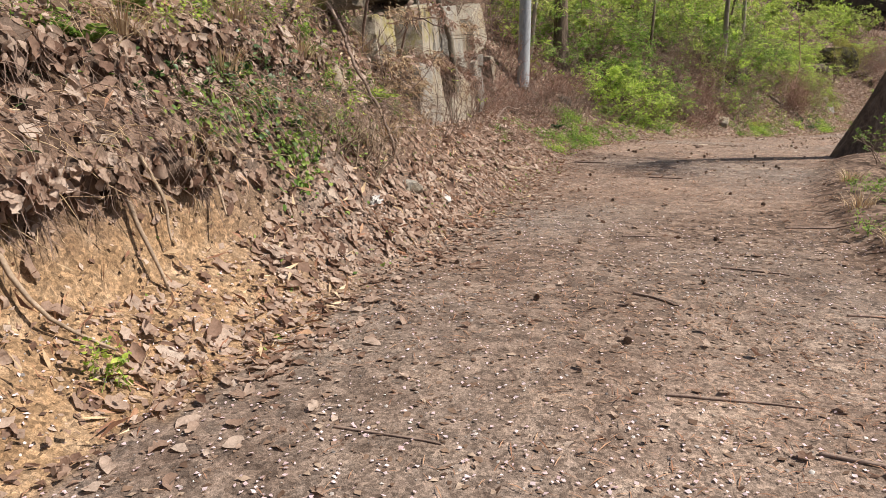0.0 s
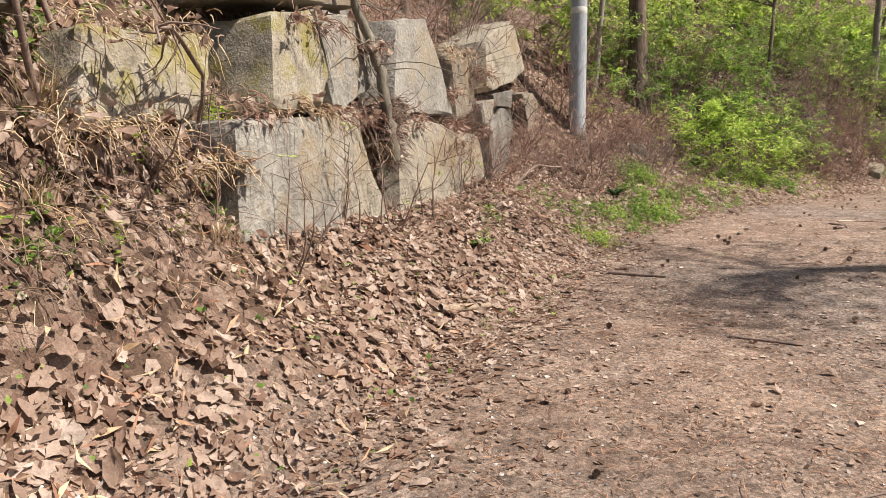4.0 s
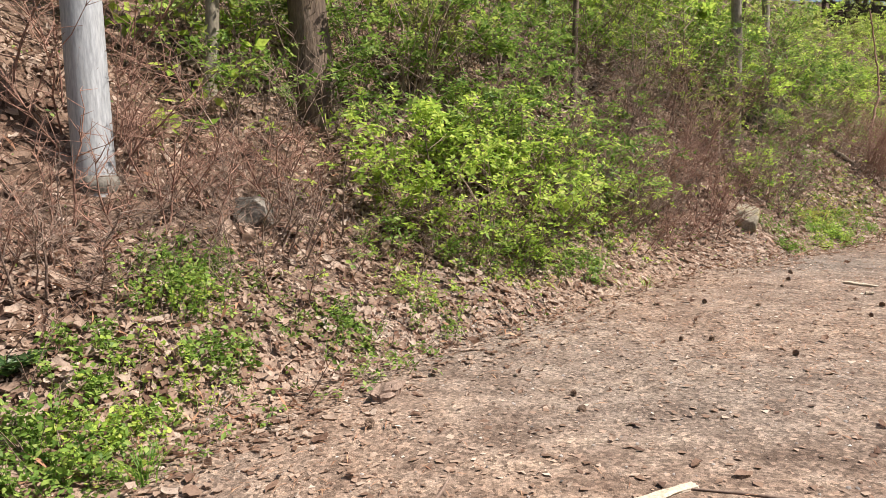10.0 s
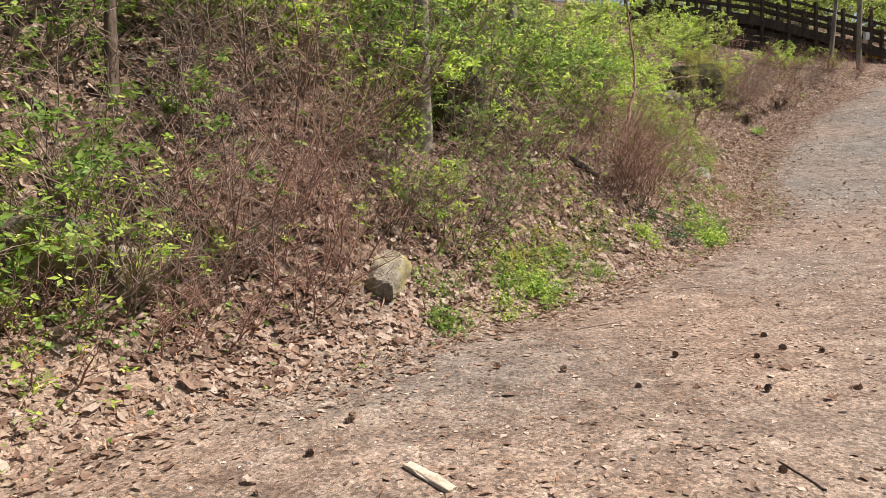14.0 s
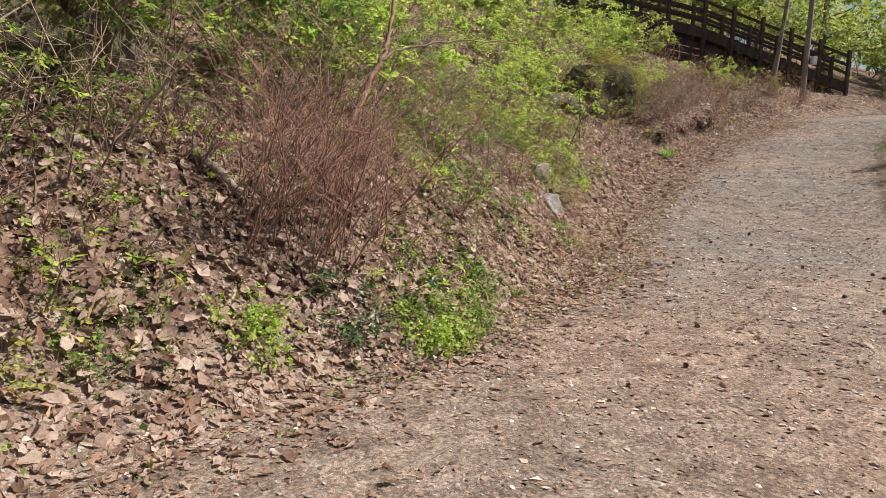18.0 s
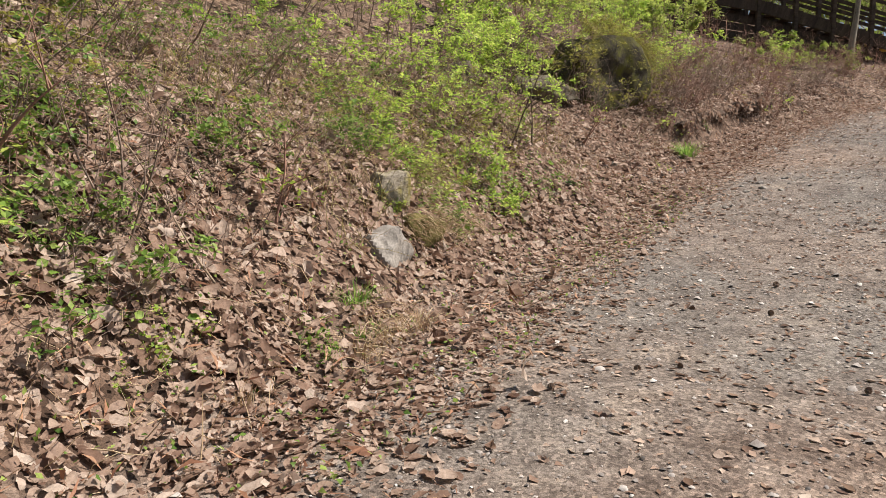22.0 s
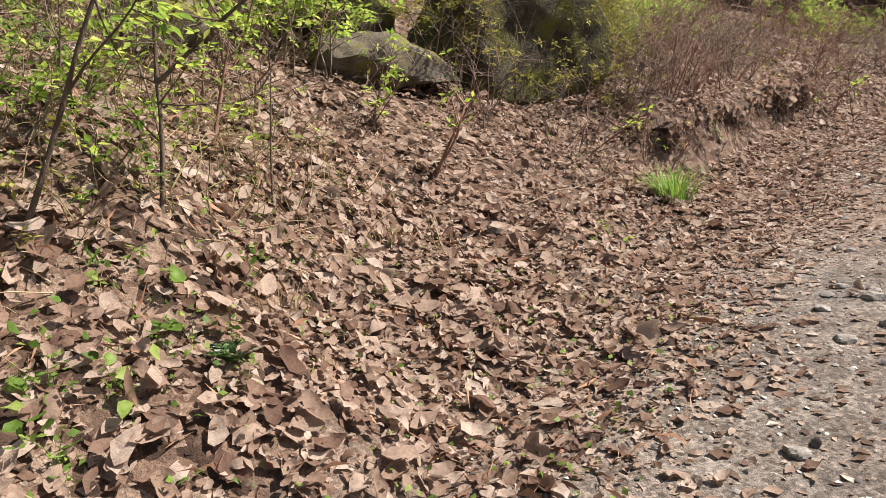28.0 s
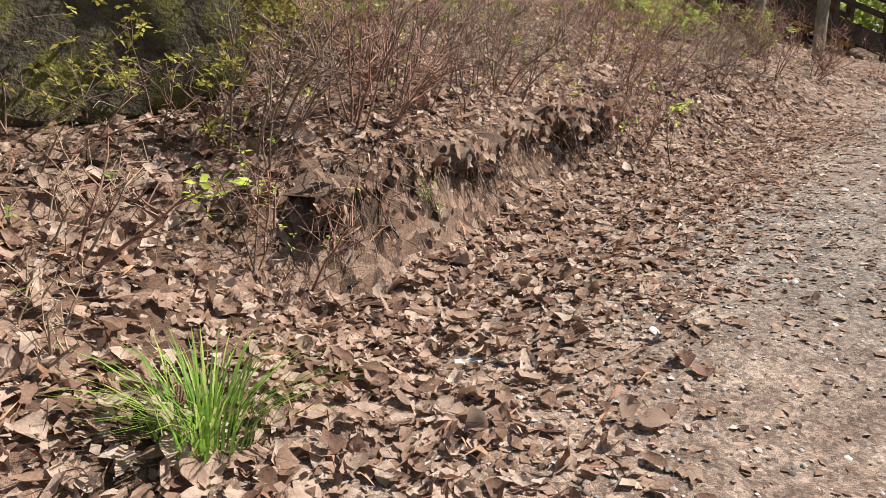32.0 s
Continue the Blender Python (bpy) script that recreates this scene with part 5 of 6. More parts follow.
    part("blade_tuft", raw_mesh("blade_tuft", v, f.reshape(-1, 4), material), t, kind="stuff")
    return t


def herb(s, d, size, leaves, label, material=M_GREEN_B, leaf=.035, tall=.16, name="herb_clump"):
    p = ground_point(s, d)
    t = thing(name, label, "plant", "herb clumps along the track edge", at=tuple(p))
    m = max(6, leaves // 14)
    gn = ground_normal(np.array([s]), np.array([d]), .3)[0]
    a, r = rng.uniform(0, 6.28, m), rng.uniform(0, 1, m) ** .6 * size
    sets, tips = [], []
    for i in range(m):
        x, y = math.cos(a[i]) * r[i], math.sin(a[i]) * r[i]
        l = bend((x, y, -(gn[0] * x + gn[1] * y) / gn[2] - .03), (rng.normal(0, .3), rng.normal(0, .3), 1), tall * rng.uniform(.5, 1.1), 4, .15)
        sets.append(tube(l, np.linspace(.0025, .001, 4), 3))
        tips.append(l[1:])
    part("stalk", raw_mesh("stalk", *join(sets), M_GRASS), t, kind="stuff")
    tips = np.vstack(tips)
    c = tips[rng.integers(0, len(tips), leaves)] + rng.normal(0, .018, (leaves, 3))
    rot = turns(leaves, np.tile((0, 0, 1.0), (leaves, 1)), np.full(leaves, .6))
    part("foliage", raw_mesh("foliage", *scatter(SMALL_V, SMALL_F, c, rot, rng.uniform(.5, 1.2, leaves) * leaf, 0, rng.uniform(.7, 1.5, leaves)), material), t, kind="stuff")
    return t


def fern(s, d, fronds, length, label, material=M_GREEN_D, up=0.0):
    p = ground_point(s, d)
    t = thing("fern", label, "fern", at=(p[0], p[1], p[2] + up))
    for k in range(fronds):
        a = k * 6.28 / fronds + rng.normal(0, .25)
        line = bend((0, 0, 0), (math.cos(a) * .7, math.sin(a) * .7, .8), length * rng.uniform(.7, 1.1), 9, .03, .12)
        sets = [tube(line, np.linspace(.003, .001, 9), 3)]
        part("frond_rib", raw_mesh("frond_rib", *join(sets), M_GRASS), t)
        pos, rots, size = [], [], []
        for i in range(1, 9):
            tv = line[i] - line[i - 1]
            tv /= np.linalg.norm(tv)
            for sg in (-1, 1):
                for q in (0, .5):
                    yv = np.cross(tv, (0, 0, 1)) * sg + tv * .35
                    yv /= np.linalg.norm(yv)
                    zv = np.cross(np.cross(tv, (0, 0, 1)), tv)
                    zv = zv / np.linalg.norm(zv)
                    xv = np.cross(yv, zv)
                    pos.append(line[i] - tv * q * length / 9)
                    rots.append(np.stack([xv, yv, zv], 1))
                    size.append(length * .34 * math.sin(min(1, i / 8) * 2.6 + .35))
        part("frond", raw_mesh("frond", *scatter(LEAF_V, LEAF_F, np.array(pos), np.array(rots), np.array(size), .05, np.full(len(pos), .5)), material), t)
    return t


HERB = "low clump of fresh green herbs among dead leaves"
for s_, d_, z_, n_ in ((13.2, 2.7, .24, 420), (15.1, 3.12, .34, 460), (15.6, 3.5, .25, 260), (14.16, 2.72, .15, 120), (14.5, 3.25, .2, 160), (16.8, 3.64, .3, 300), (17.58, 3.66, .3, 260), (16.35, 4.42, .35, 520),
                       (16.1, 4.1, .2, 260), (18.6, 3.9, .25, 200), (19.66, 4.1, .3, 260), (24.99, 3.2, .35, 420), (25.8, 3.4, .4, 520), (23.75, 3.2, .18, 200), (24.4, 3.06, .18, 240), (25.4, 3.4, .32, 520),
                       (25.87, 3.47, .35, 520), (26.05, 3.15, .25, 300), (27.15, 3.39, .3, 380), (25.2, 3.1, .25, 320), (29.9, 2.58, .15, 200), (29.4, 2.8, .18, 140), (30.2, 2.5, .12, 90), (31.06, 2.8, .16, 150), (30.85, 2.63, .14, 110),
                       (30.2, 3.2, .25, 160), (19.8, 3.61, .2, 220), (19.2, 3.9, .2, 180), (36.5, 2.62, .1, 60), (37.2, 2.47, .2, 90), (39.75, 2.08, .2, 60), (39.3, 2.12, .15, 70), (38.5, 2.3, .3, 160), (20.4, 3.9, .3, 160),
                       (1.6, 3.1, .25, 140), (3.0, 3.3, .3, 160), (4.4, 3.4, .3, 160), (5.4, 3.3, .25, 140), (6.2, 3.2, .25, 140), (7.4, 3.5, .25, 120), (6.8, 2.7, .2, 60), (4.8, 2.35, .12, 90), (2.5, 2.1, .1, 60), (5.0, 2.5, .15, 140), (6.9, -2.0, .3, 200), (9.2, -2.2, .3, 200), (42.8, 1.6, .1, 24), (46.0, 2.1, .12, 40), (34.2, 2.3, .15, 90), (33.2, 2.82, .2, 90), (11.3, 2.85, .08, 26), (12.0, 3.3, .12, 50)):
    herb(s_, d_, z_ * 1.35, int(n_ * 2.0), HERB, M_GREEN_B if rng.random() < .55 else M_GREEN, .036, .19)
for k in range(34):
    herb(1.6 + k * .22 + rng.uniform(-.1, .1), rng.uniform(2.7, 4.0), rng.uniform(.14, .3), int(rng.uniform(90, 260)), "patch of green weeds and ivy on the bank top", M_GREEN_B if k % 3 else M_GREEN, .045, .14)
for s_, d_, z_, n_, h_ in ((16.05, 4.2, .34, 560, .32), (16.25, 4.4, .3, 320, .30), (15.4, 3.77, .28, 500, .2), (15.02, 3.2, .34, 900, .24), (16.0, 3.55, .22, 500, .2), (14.3, 3.4, .26, 500, .2)):
    herb(s_, d_, z_, n_, "tall feathery clump of fresh green herbs in dead leaves", M_GREEN_B, .046, h_)
for s_, d_, z_, n_, h_ in ((29.46, 2.52, .24, 1100, .2), (29.75, 2.45, .14, 400, .14), (28.0, 3.08, .26, 700, .24), (29.72, 2.74, .2, 420, .16), (30.34, 2.58, .2, 420, .16), (31.14, 2.85, .22, 420, .22),
                           (25.02, 3.12, .26, 700, .2), (24.14, 3.6, .24, 420, .2), (23.72, 3.27, .16, 420, .14), (19.7, 3.68, .24, 600, .18), (14.74, 3.24, .26, 420, .12), (15.28, 3.18, .28, 700, .16), (16.84, 3.63, .24, 420, .12)):
    herb(s_, d_, z_, n_, "dense clump of fresh green herbs at the track edge", M_GREEN_B if n_ < 700 else M_GREEN, .042, h_)
for s_, d_, h_, n_ in ((44.0, 1.64, .40, 190), (35.05, 2.36, .22, 70), (34.7, 2.2, .15, 60), (14.3, 2.9, .16, 60), (15.3, 2.9, .16, 60), (20.3, 3.4, .14, 40), (30.1, 2.4, .15, 60), (31.4, 2.5, .16, 50),
                       (24.8, 3.3, .2, 60), (26.2, 3.0, .18, 60), (37.9, 2.0, .12, 30), (44.2, 1.7, .1, 24), (9.9, 2.0, .1, 20)):
    grass_tuft(s_, d_, h_, n_, "bright green grass tuft in dead leaves", spread=.16 if h_ > .3 else .09)
for s_, d_, h_, n_ in ((34.9, 2.1, .20, 90), (35.3, 2.0, .18, 90), (34.5, 2.15, .16, 80), (36.8, 2.75, .2, 70), (37.0, 2.4, .2, 60), (5.4, 2.6, .22, 90), (6.6, 2.5, .25, 90), (3.8, 2.6, .22, 80), (45.6, 3.9, .3, 90), (46.2, 3.8, .3, 90),
                       (8.0, -1.9, .2, 80), (6.2, -1.9, .18, 80), (10.0, -2.0, .2, 80), (7.3, 2.9, .22, 80), (40.4, 2.2, .16, 50), (2.2, 2.8, .25, 80), (4.6, 2.9, .25, 80), (1.2, 3.0, .3, 90), (1.8, 3.3, .3, 90), (2.6, 3.2, .3, 90), (3.2, 3.4, .3, 90), (3.9, 3.1, .28, 90), (5.2, 3.2, .28, 90), (5.9, 3.0, .26, 90), (6.5, 3.4, .26, 80), (7.6, 3.3, .26, 80), (8.3, 2.9, .22, 70), (6.0, 2.5, .2, 70), (33.4, 2.4, .16, 60), (38.8, 2.5, .14, 40), (41.4, 2.4, .14, 50)):
    grass_tuft(s_, d_, h_, n_, "tuft of dry straw-coloured grass", M_STRAW, .16, "dry_grass_tuft")
fern(6.84, 2.72, 10, .30, "small bright green fern on the leafy bank", M_GREEN)
fern(15.15, 3.84, 8, .24, "dark green fern at the foot of the bank", M_GREEN_D)
fern(3.55, 3.05, 8, .22, "dark green fern on top of the cut bank", M_GREEN_B)
fern(4.2, 3.3, 7, .2, "green fern on top of the cut bank", M_GREEN_B)
fern(11.0, 2.76, 6, .15, "small green fern in dead leaves", M_GREEN_B)
fern(39.9, 1.95, 6, .14, "small dark green seedling in dead leaves", M_GREEN_D)


def ivy(s0, s1, d0, d1, n, label, material=M_GREEN_D, leaf=.055):
    s_, d_ = rng.normal((s0 + s1) / 2, (s1 - s0) / 4, n), rng.normal((d0 + d1) / 2, (d1 - d0) / 4, n)
    p, nn = ground_point(s_, d_), ground_normal(s_, d_)
    p = p + nn * rng.uniform(.02, .09, n)[:, None]
    ob = new("ivy", raw_mesh("ivy", *scatter(LEAF_V, LEAF_F, p, turns(n, nn, np.full(n, .5)), rng.uniform(.6, 1.2, n) * leaf, .15, rng.uniform(.9, 1.6, n)), material))
    return tagged(ob, label, "ivy", kind="stuff")


ivy(4.2, 5.8, 2.45, 3.05, 240, "dark green ivy trailing over the cut bank")
ivy(4.4, 4.95, 2.25, 2.62, 120, "fresh green ivy trailing down the cut bank", M_GREEN_B, .05)
ivy(3.6, 4.8, 2.58, 2.8, 170, "green ivy on the turf shelf", M_GREEN_B, .05)
ivy(5.2, 6.2, 2.4, 2.8, 140, "mid-green ivy trailing over the cut bank", M_GREEN_B)
ivy(6.6, 8.2, 3.4, 4.2, 220, "green creeper at the top of the bank", M_GREEN_B, .05)
ivy(5.6, 7.0, 3.2, 3.9, 200, "green creeper at the top of the bank", M_GREEN, .05)
ivy(36.9, 38.8, 2.4, 3.4, 320, "green creeper spreading over dead leaves", M_GREEN, .06)
ivy(38.0, 39.4, 2.1, 2.7, 140, "green creeper spreading over dead leaves", M_GREEN_B, .055)
ivy(39.1, 40.0, 2.0, 2.3, 16, "broad green seedlings in dead leaves", M_GREEN_B, .08)
ivy(31.8, 34.8, 3.2, 4.6, 420, "green creeper spreading over dead leaves", M_GREEN_B, .055)
ivy(20.2, 22.6, 3.9, 4.4, 160, "green creeper over half-buried stones", M_GREEN_B, .05)
ivy(15.2, 15.9, -2.4, -1.9, 120, "ivy at the foot of the leaning tree", M_GREEN_D, .06)
ivy(18.0, 21.0, 3.9, 4.6, 260, "green creeper at the foot of the thicket", M_GREEN, .05)


def curtain(name, s, d, w, z, n, length, label, material, leaves=0):
    """Dry stems that spill over the brow of a boulder, seen from the track."""
    a = ground_point(s, d)
    f = np.array(xy(s, d - 1)) - np.array(xy(s, d))
    t = np.array([-f[1], f[0]])
    sets, ends = [], []
    for _ in range(n):
        k = rng.uniform(-w, w)
        p = np.array([a[0] + t[0] * k + f[0] * rng.uniform(.2, .5), a[1] + t[1] * k + f[1] * rng.uniform(.2, .5), a[2] + z - abs(k) * .25 + rng.normal(0, .08)])
        l = bend(p, (f[0] * rng.uniform(.4, 1.2) + rng.normal(0, .3), f[1] * rng.uniform(.4, 1.2) + rng.normal(0, .3), rng.uniform(-.1, .7)), length * rng.uniform(.25, 1.2), 6, .2, .30)
        sets.append(tube(l, np.linspace(.0026, .0009, 6) * rng.uniform(.6, 1.4), 3))
        ends.append(l[2:])
    if leaves:
        tagged(new("trailing_leaves", raw_mesh("trailing_leaves", *sprays(np.vstack(ends), leaves, .038, .035, 4, 1.0), M_YELLOWISH)), "yellow-green leaves on trailing stems", "creeper", kind="stuff")
    return tagged(new(name, raw_mesh(name, *join(sets), material)), label, "dry grass", kind="stuff")


M_OLIVE = leafy("olive_dry_grass", [(0, (.17, .14, .06)), (.5, (.32, .27, .12)), (1, (.46, .39, .20))], .2, .7)
curtain("trailing_grass", 45.6, 4.0, .6, .95, 520, .75, "olive dry grass trailing over the mossy boulder", M_OLIVE, 4000)
curtain("trailing_grass", 45.2, 4.5, .9, 1.25, 260, .6, "olive dry grass on top of the mossy boulder", M_OLIVE, 4000)
curtain("trailing_grass", 44.6, 4.1, .5, 1.15, 90, .55, "olive dry grass trailing over the bank", M_OLIVE)
curtain("dry_tussock", 34.75, 2.5, .55, -.04, 130, .26, "straw-coloured grass hanging over dead leaves", M_STRAW)
curtain("dry_tussock", 36.35, 2.62, .4, .06, 110, .30, "dry straw hanging between the stones", M_STRAW)
curtain("dry_tussock", 36.85, 2.45, .35, .05, 90, .26, "dry straw hanging between the stones", M_STRAW)
curtain("trailing_grass", 36.7, 2.75, .3, .22, 110, .28, "olive dry grass trailing over a stone", M_OLIVE)

for s_, d_, n_ in ((.6, 2.85, 60), (1.5, 2.82, 70), (2.4, 2.8, 70), (3.3, 2.8, 90), (4.2, 2.8, 110), (5.2, 2.75, 110), (6.2, 2.75, 100), (7.2, 2.9, 100)):
    curtain("hanging_straw", s_, d_, .6, .0, n_ // 3, .26, "straw-coloured dead stems hanging over the cut bank", M_STRAW)
    curtain("hanging_straw", s_ + .3, d_, .6, .03, n_, .30, "dark dead roots hanging over the cut bank", M_TWIG)
for s_, d_, n_ in ((1.0, 3.3, 50), (2.0, 3.4, 60), (3.0, 3.5, 70), (4.0, 3.5, 90), (5.0, 3.4, 120), (6.0, 3.5, 120), (7.0, 3.6, 120)):
    curtain("hanging_straw", s_, d_, .6, .06, n_ // 2, .36, "dead stems hanging over the cut bank", M_STRAW if n_ % 20 else M_TWIG)

# ---- leaf litter, needles, gravel ----
def edge_at(s):
    return np.interp(s, BANK[:, 0], BANK[:, 1]) + .10 * wob(s, s * 0, 1.7, 3)


def litter_spots(n, s0, s1):
    s = rng.uniform(s0, s1, n * 3)
    u = rng.uniform(0, 1, n * 3)
    e = edge_at(s)
    d = e - .8 + 6.5 * u ** 1.5
    rel = d - e
    x, y = xy(s, d)
    keep = np.clip((rel + .8) / .9, 0, 1) ** 1.6 * np.clip(1.25 - rel / 6, .3, 1) * (.75 + .35 * wob(x, y, 1.3, 9))
    k2 = np.interp(s, BANK[:, 0], BANK[:, 3])
    cut = (s < 3.9) & (rel > .05) & (d < k2 + .1)
    keep = np.where(cut, keep * .10, keep)
    keep = np.where((s < 2.5) & (rel < .2), keep * .6, keep)
    steep = (s < 8.4) & (d > k2 - .02) & (d < k2 + .9)
    keep = np.where(steep, keep * .5, keep)
    lip = (s > 45.2) & (s < 48) & (d > 1.98) & (d < 2.3)
    keep = np.where(lip, keep * .15, keep)
    k3 = np.interp(s, BANK[:, 0], BANK[:, 5])
    wall = (s > 8.2) & (s < 16) & (d > k3 - .1) & (d < k3 + 1.0)
    keep = np.where(wall, keep * .35, keep)
    ok = rng.uniform(0, 1, n * 3) < keep
    return s[ok][:n], d[ok][:n]


def leaf_litter(s0, s1, n, label):
    s, d = litter_spots(n, s0, s1)
    m = len(s)
    p, nn = ground_point(s, d), ground_normal(s, d)
    rel = d - edge_at(s)
    size = (.030 + .108 * rng.uniform(0, 1, m) ** 2.2) * np.interp(s, [0, 8, 12, 20, 34, 50], [1.12, 1.02, .95, .88, .98, 1.05]) * np.where(rel < 0, .75, 1)
    deep = rng.uniform(0, 1, m) ** 2 * np.interp(rel, [0, 1], [.02, .055])
    p = p + nn * (.008 + deep * np.clip(rel * 2, .2, 1))[:, None]
    rot = turns(m, nn, np.interp(rel, [-.5, .3, 1.2], [.06, .11, .2]) * np.where(rng.random(m) < .25, 1.6, .9))
    near = np.argsort(rel + rng.uniform(0, .6, m))
    p, rot, size, rel = p[near], rot[near], size[near], rel[near]
    curl = np.interp(rel, [-.5, .3, 1.2], [.16, .26, .42])
    h, far = int(m * .36), int(m * .80)
    pick, k = rng.uniform(0, 1, m), np.arange(m)
    sets = []
    for tv, tf, ok, w0, w1 in ((WAVE_V, WAVE_F, (pick < .6) & (k < h), .55, 1.0), (CURL_V, CURL_F, (pick >= .6) & (k < h), .6, 1.1), (ROUND_V, ROUND_F, (k >= h) & (k < far), .5, .95), (FOLD_V, FOLD_F, k >= far, .9, 1.4)):
        sets.append(scatter(tv, tf, p[ok], rot[ok], size[ok] * 1.1, curl[ok], rng.uniform(w0, w1, ok.sum())))
    ob = new("leaf_litter", raw_mesh("leaf_litter", *join(sets), M_LITTER, True))
    return tagged(ob, label, "leaf litter", kind="stuff")


leaf_litter(-4, 9, 24000, "brown dead leaves piled along the cut bank")
leaf_litter(9, 18, 18000, "brown oak leaves below the stone wall")
leaf_litter(18, 33, 24000, "dead leaves along the foot of the thicket")
litter = leaf_litter(33, 43, 22500, "thick tan leaf litter on the bank")
leaf_litter(43, 53, 18000, "thick tan leaf litter on the bank")
leaf_litter(53, 62, 3500, "dead leaves at the foot of the stairway")

# single large curled leaves on top of the litter, close to the walk
singles = [raw_mesh("leaf", *scatter(WAVE_V, WAVE_F, np.zeros((1, 3)), np.eye(3)[None], np.ones(1), .6, np.array([.8 + .05 * k])), M_LITTER_ONE, True) for k in range(10)]
s_, d_ = litter_spots(300, 34, 46)
near = np.argsort(d_ - edge_at(s_) + rng.uniform(0, 1.2, len(s_)))[:300]
s_, d_ = s_[near], d_[near]
p_, n_ = ground_point(s_, d_), ground_normal(s_, d_)
r_ = turns(len(s_), n_, np.full(len(s_), .35))
for i in range(len(s_)):
    m = Matrix(np.vstack([np.hstack([r_[i], (p_[i] + n_[i] * .035)[:, None]]), [0, 0, 0, 1]]).tolist())
    ob = part("leaf", singles[i % 10], litter)
    ob.matrix_basis = m @ Matrix.Scale(float(rng.uniform(.07, .135)), 4)


def track_stuff(name, n, s0, s1, tv, tf, lo, hi, material, label, tilt=.15, curl=0.0, wide=(.8, 1.4), lift=.003, pile=None):
    s, d = rng.uniform(s0, s1, n), rng.uniform(0, 1, n)
    r, e = np.interp(s, BANK[:, 0], BANK[:, 10]) - .3, edge_at(s) + .35
    d = r + (e - r) * d
    if pile:
        x, y = xy(s, d)
        ok = rng.uniform(0, 1, n) < np.clip(.5 + pile[0] * wob(x, y, pile[1], pile[2]), .05, 1)
        s, d = s[ok], d[ok]
    m = len(s)
    p, nn = ground_point(s, d), ground_normal(s, d)
    p = p + nn * lift
    ob = new(name, raw_mesh(name, *scatter(tv, tf, p, turns(m, nn, np.full(m, tilt)), lo + (hi - lo) * rng.uniform(0, 1, m) ** 2, curl, rng.uniform(*wide, m)), material))
    return tagged(ob, label, name.replace("_", " "), kind="stuff")


PEB_V = np.array([(1, 0, 0), (.3, .9, .1), (-.8, .5, 0), (-.7, -.6, .1), (.4, -.9, 0), (.1, .1, .65), (0, 0, -.5)]) * .5
PEB_F = np.array([(i, (i + 1) % 5, 5) for i in range(5)])
track_stuff("leaf_scraps", 21000, -2, 9, SMALL_V, SMALL_F, .012, .055, M_TRODDEN, "dark brown scraps of leaf trodden into the track", .06, .10, (.8, 1.6), pile=(.45, 1.6, 24))
track_stuff("leaf_scraps", 42000, 9, 30, SMALL_V, SMALL_F, .012, .062, M_SCRAP, "scraps of dead leaf trodden into the track", .06, .10, (.8, 1.6), pile=(.45, 1.6, 23))
track_stuff("leaf_scraps", 15000, 30, 53, FOLD_V, FOLD_F, .016, .075, M_SCRAP, "scraps of dead leaf on grey grit", .07, .10, (.8, 1.6), pile=(.6, 1.1, 21))
track_stuff("leaf_scraps", 13000, 30, 53, FOLD_V, FOLD_F, .016, .075, M_TRODDEN, "dark scraps of dead leaf on grey grit", .07, .10, (.8, 1.6), pile=(.6, 1.1, 21))
track_stuff("pine_needles", 60000, -2, 33, SMALL_V, SMALL_F, .06, .12, M_NEEDLE, "fallen brown pine needles on the track", .14, 0, (.06, .11), .008, pile=(.7, .8, 22))
track_stuff("gravel", 19000, 26, 53, PEB_V, PEB_F, .008, .036, M_PEBBLE, "loose grey gravel on the track", .3, 0, (.7, 1.2), .002)
track_stuff("gravel", 11000, -2, 26, PEB_V, PEB_F, .006, .024, M_PEBBLE, "fine grit and gravel on the track", .3, 0, (.7, 1.2), .002)
track_stuff("stones", 520, 31, 53, PEB_V, PEB_F, .03, .085, M_PEBBLE, "fist-sized loose stones on the track", .3, 0, (.7, 1.2), .006)
track_stuff("fallen_petals", 3600, -1, 2.8, SMALL_V, SMALL_F, .014, .028, M_PETAL, "pale pink fallen blossom petals strewn over the track", .2, .1, (1, 1.6), .008)
track_stuff("fallen_petals", 1700, 2.8, 7, SMALL_V, SMALL_F, .014, .026, M_PETAL, "pale pink fallen blossom petals", .2, .1, (1, 1.6), .008)
track_stuff("dead_leaves", 2600, -2, 53, OAK_V, OAK_F, .03, .09, M_LITTER, "single dead leaves blown on to the track", .25, .3, (.8, 1.2), .01)


def bank_scraps(n, s0, s1, material, lo, hi, label, tv=SMALL_V, tf=SMALL_F, wide=(.6, 1.8), name="leaf_scraps"):
    s, u = rng.uniform(s0, s1, n), rng.uniform(0, 1, n)
    d = edge_at(s) - .3 + 4.2 * u
    p, nn = ground_point(s, d), ground_normal(s, d)
    p = p + nn * rng.uniform(.01, .06, n)[:, None]
    ob = new(name, raw_mesh(name, *scatter(tv, tf, p, turns(n, nn, np.full(n, .5)), rng.uniform(lo, hi, n), .3, rng.uniform(*wide, n)), material))
    return tagged(ob, label, "leaf scraps", kind="stuff")


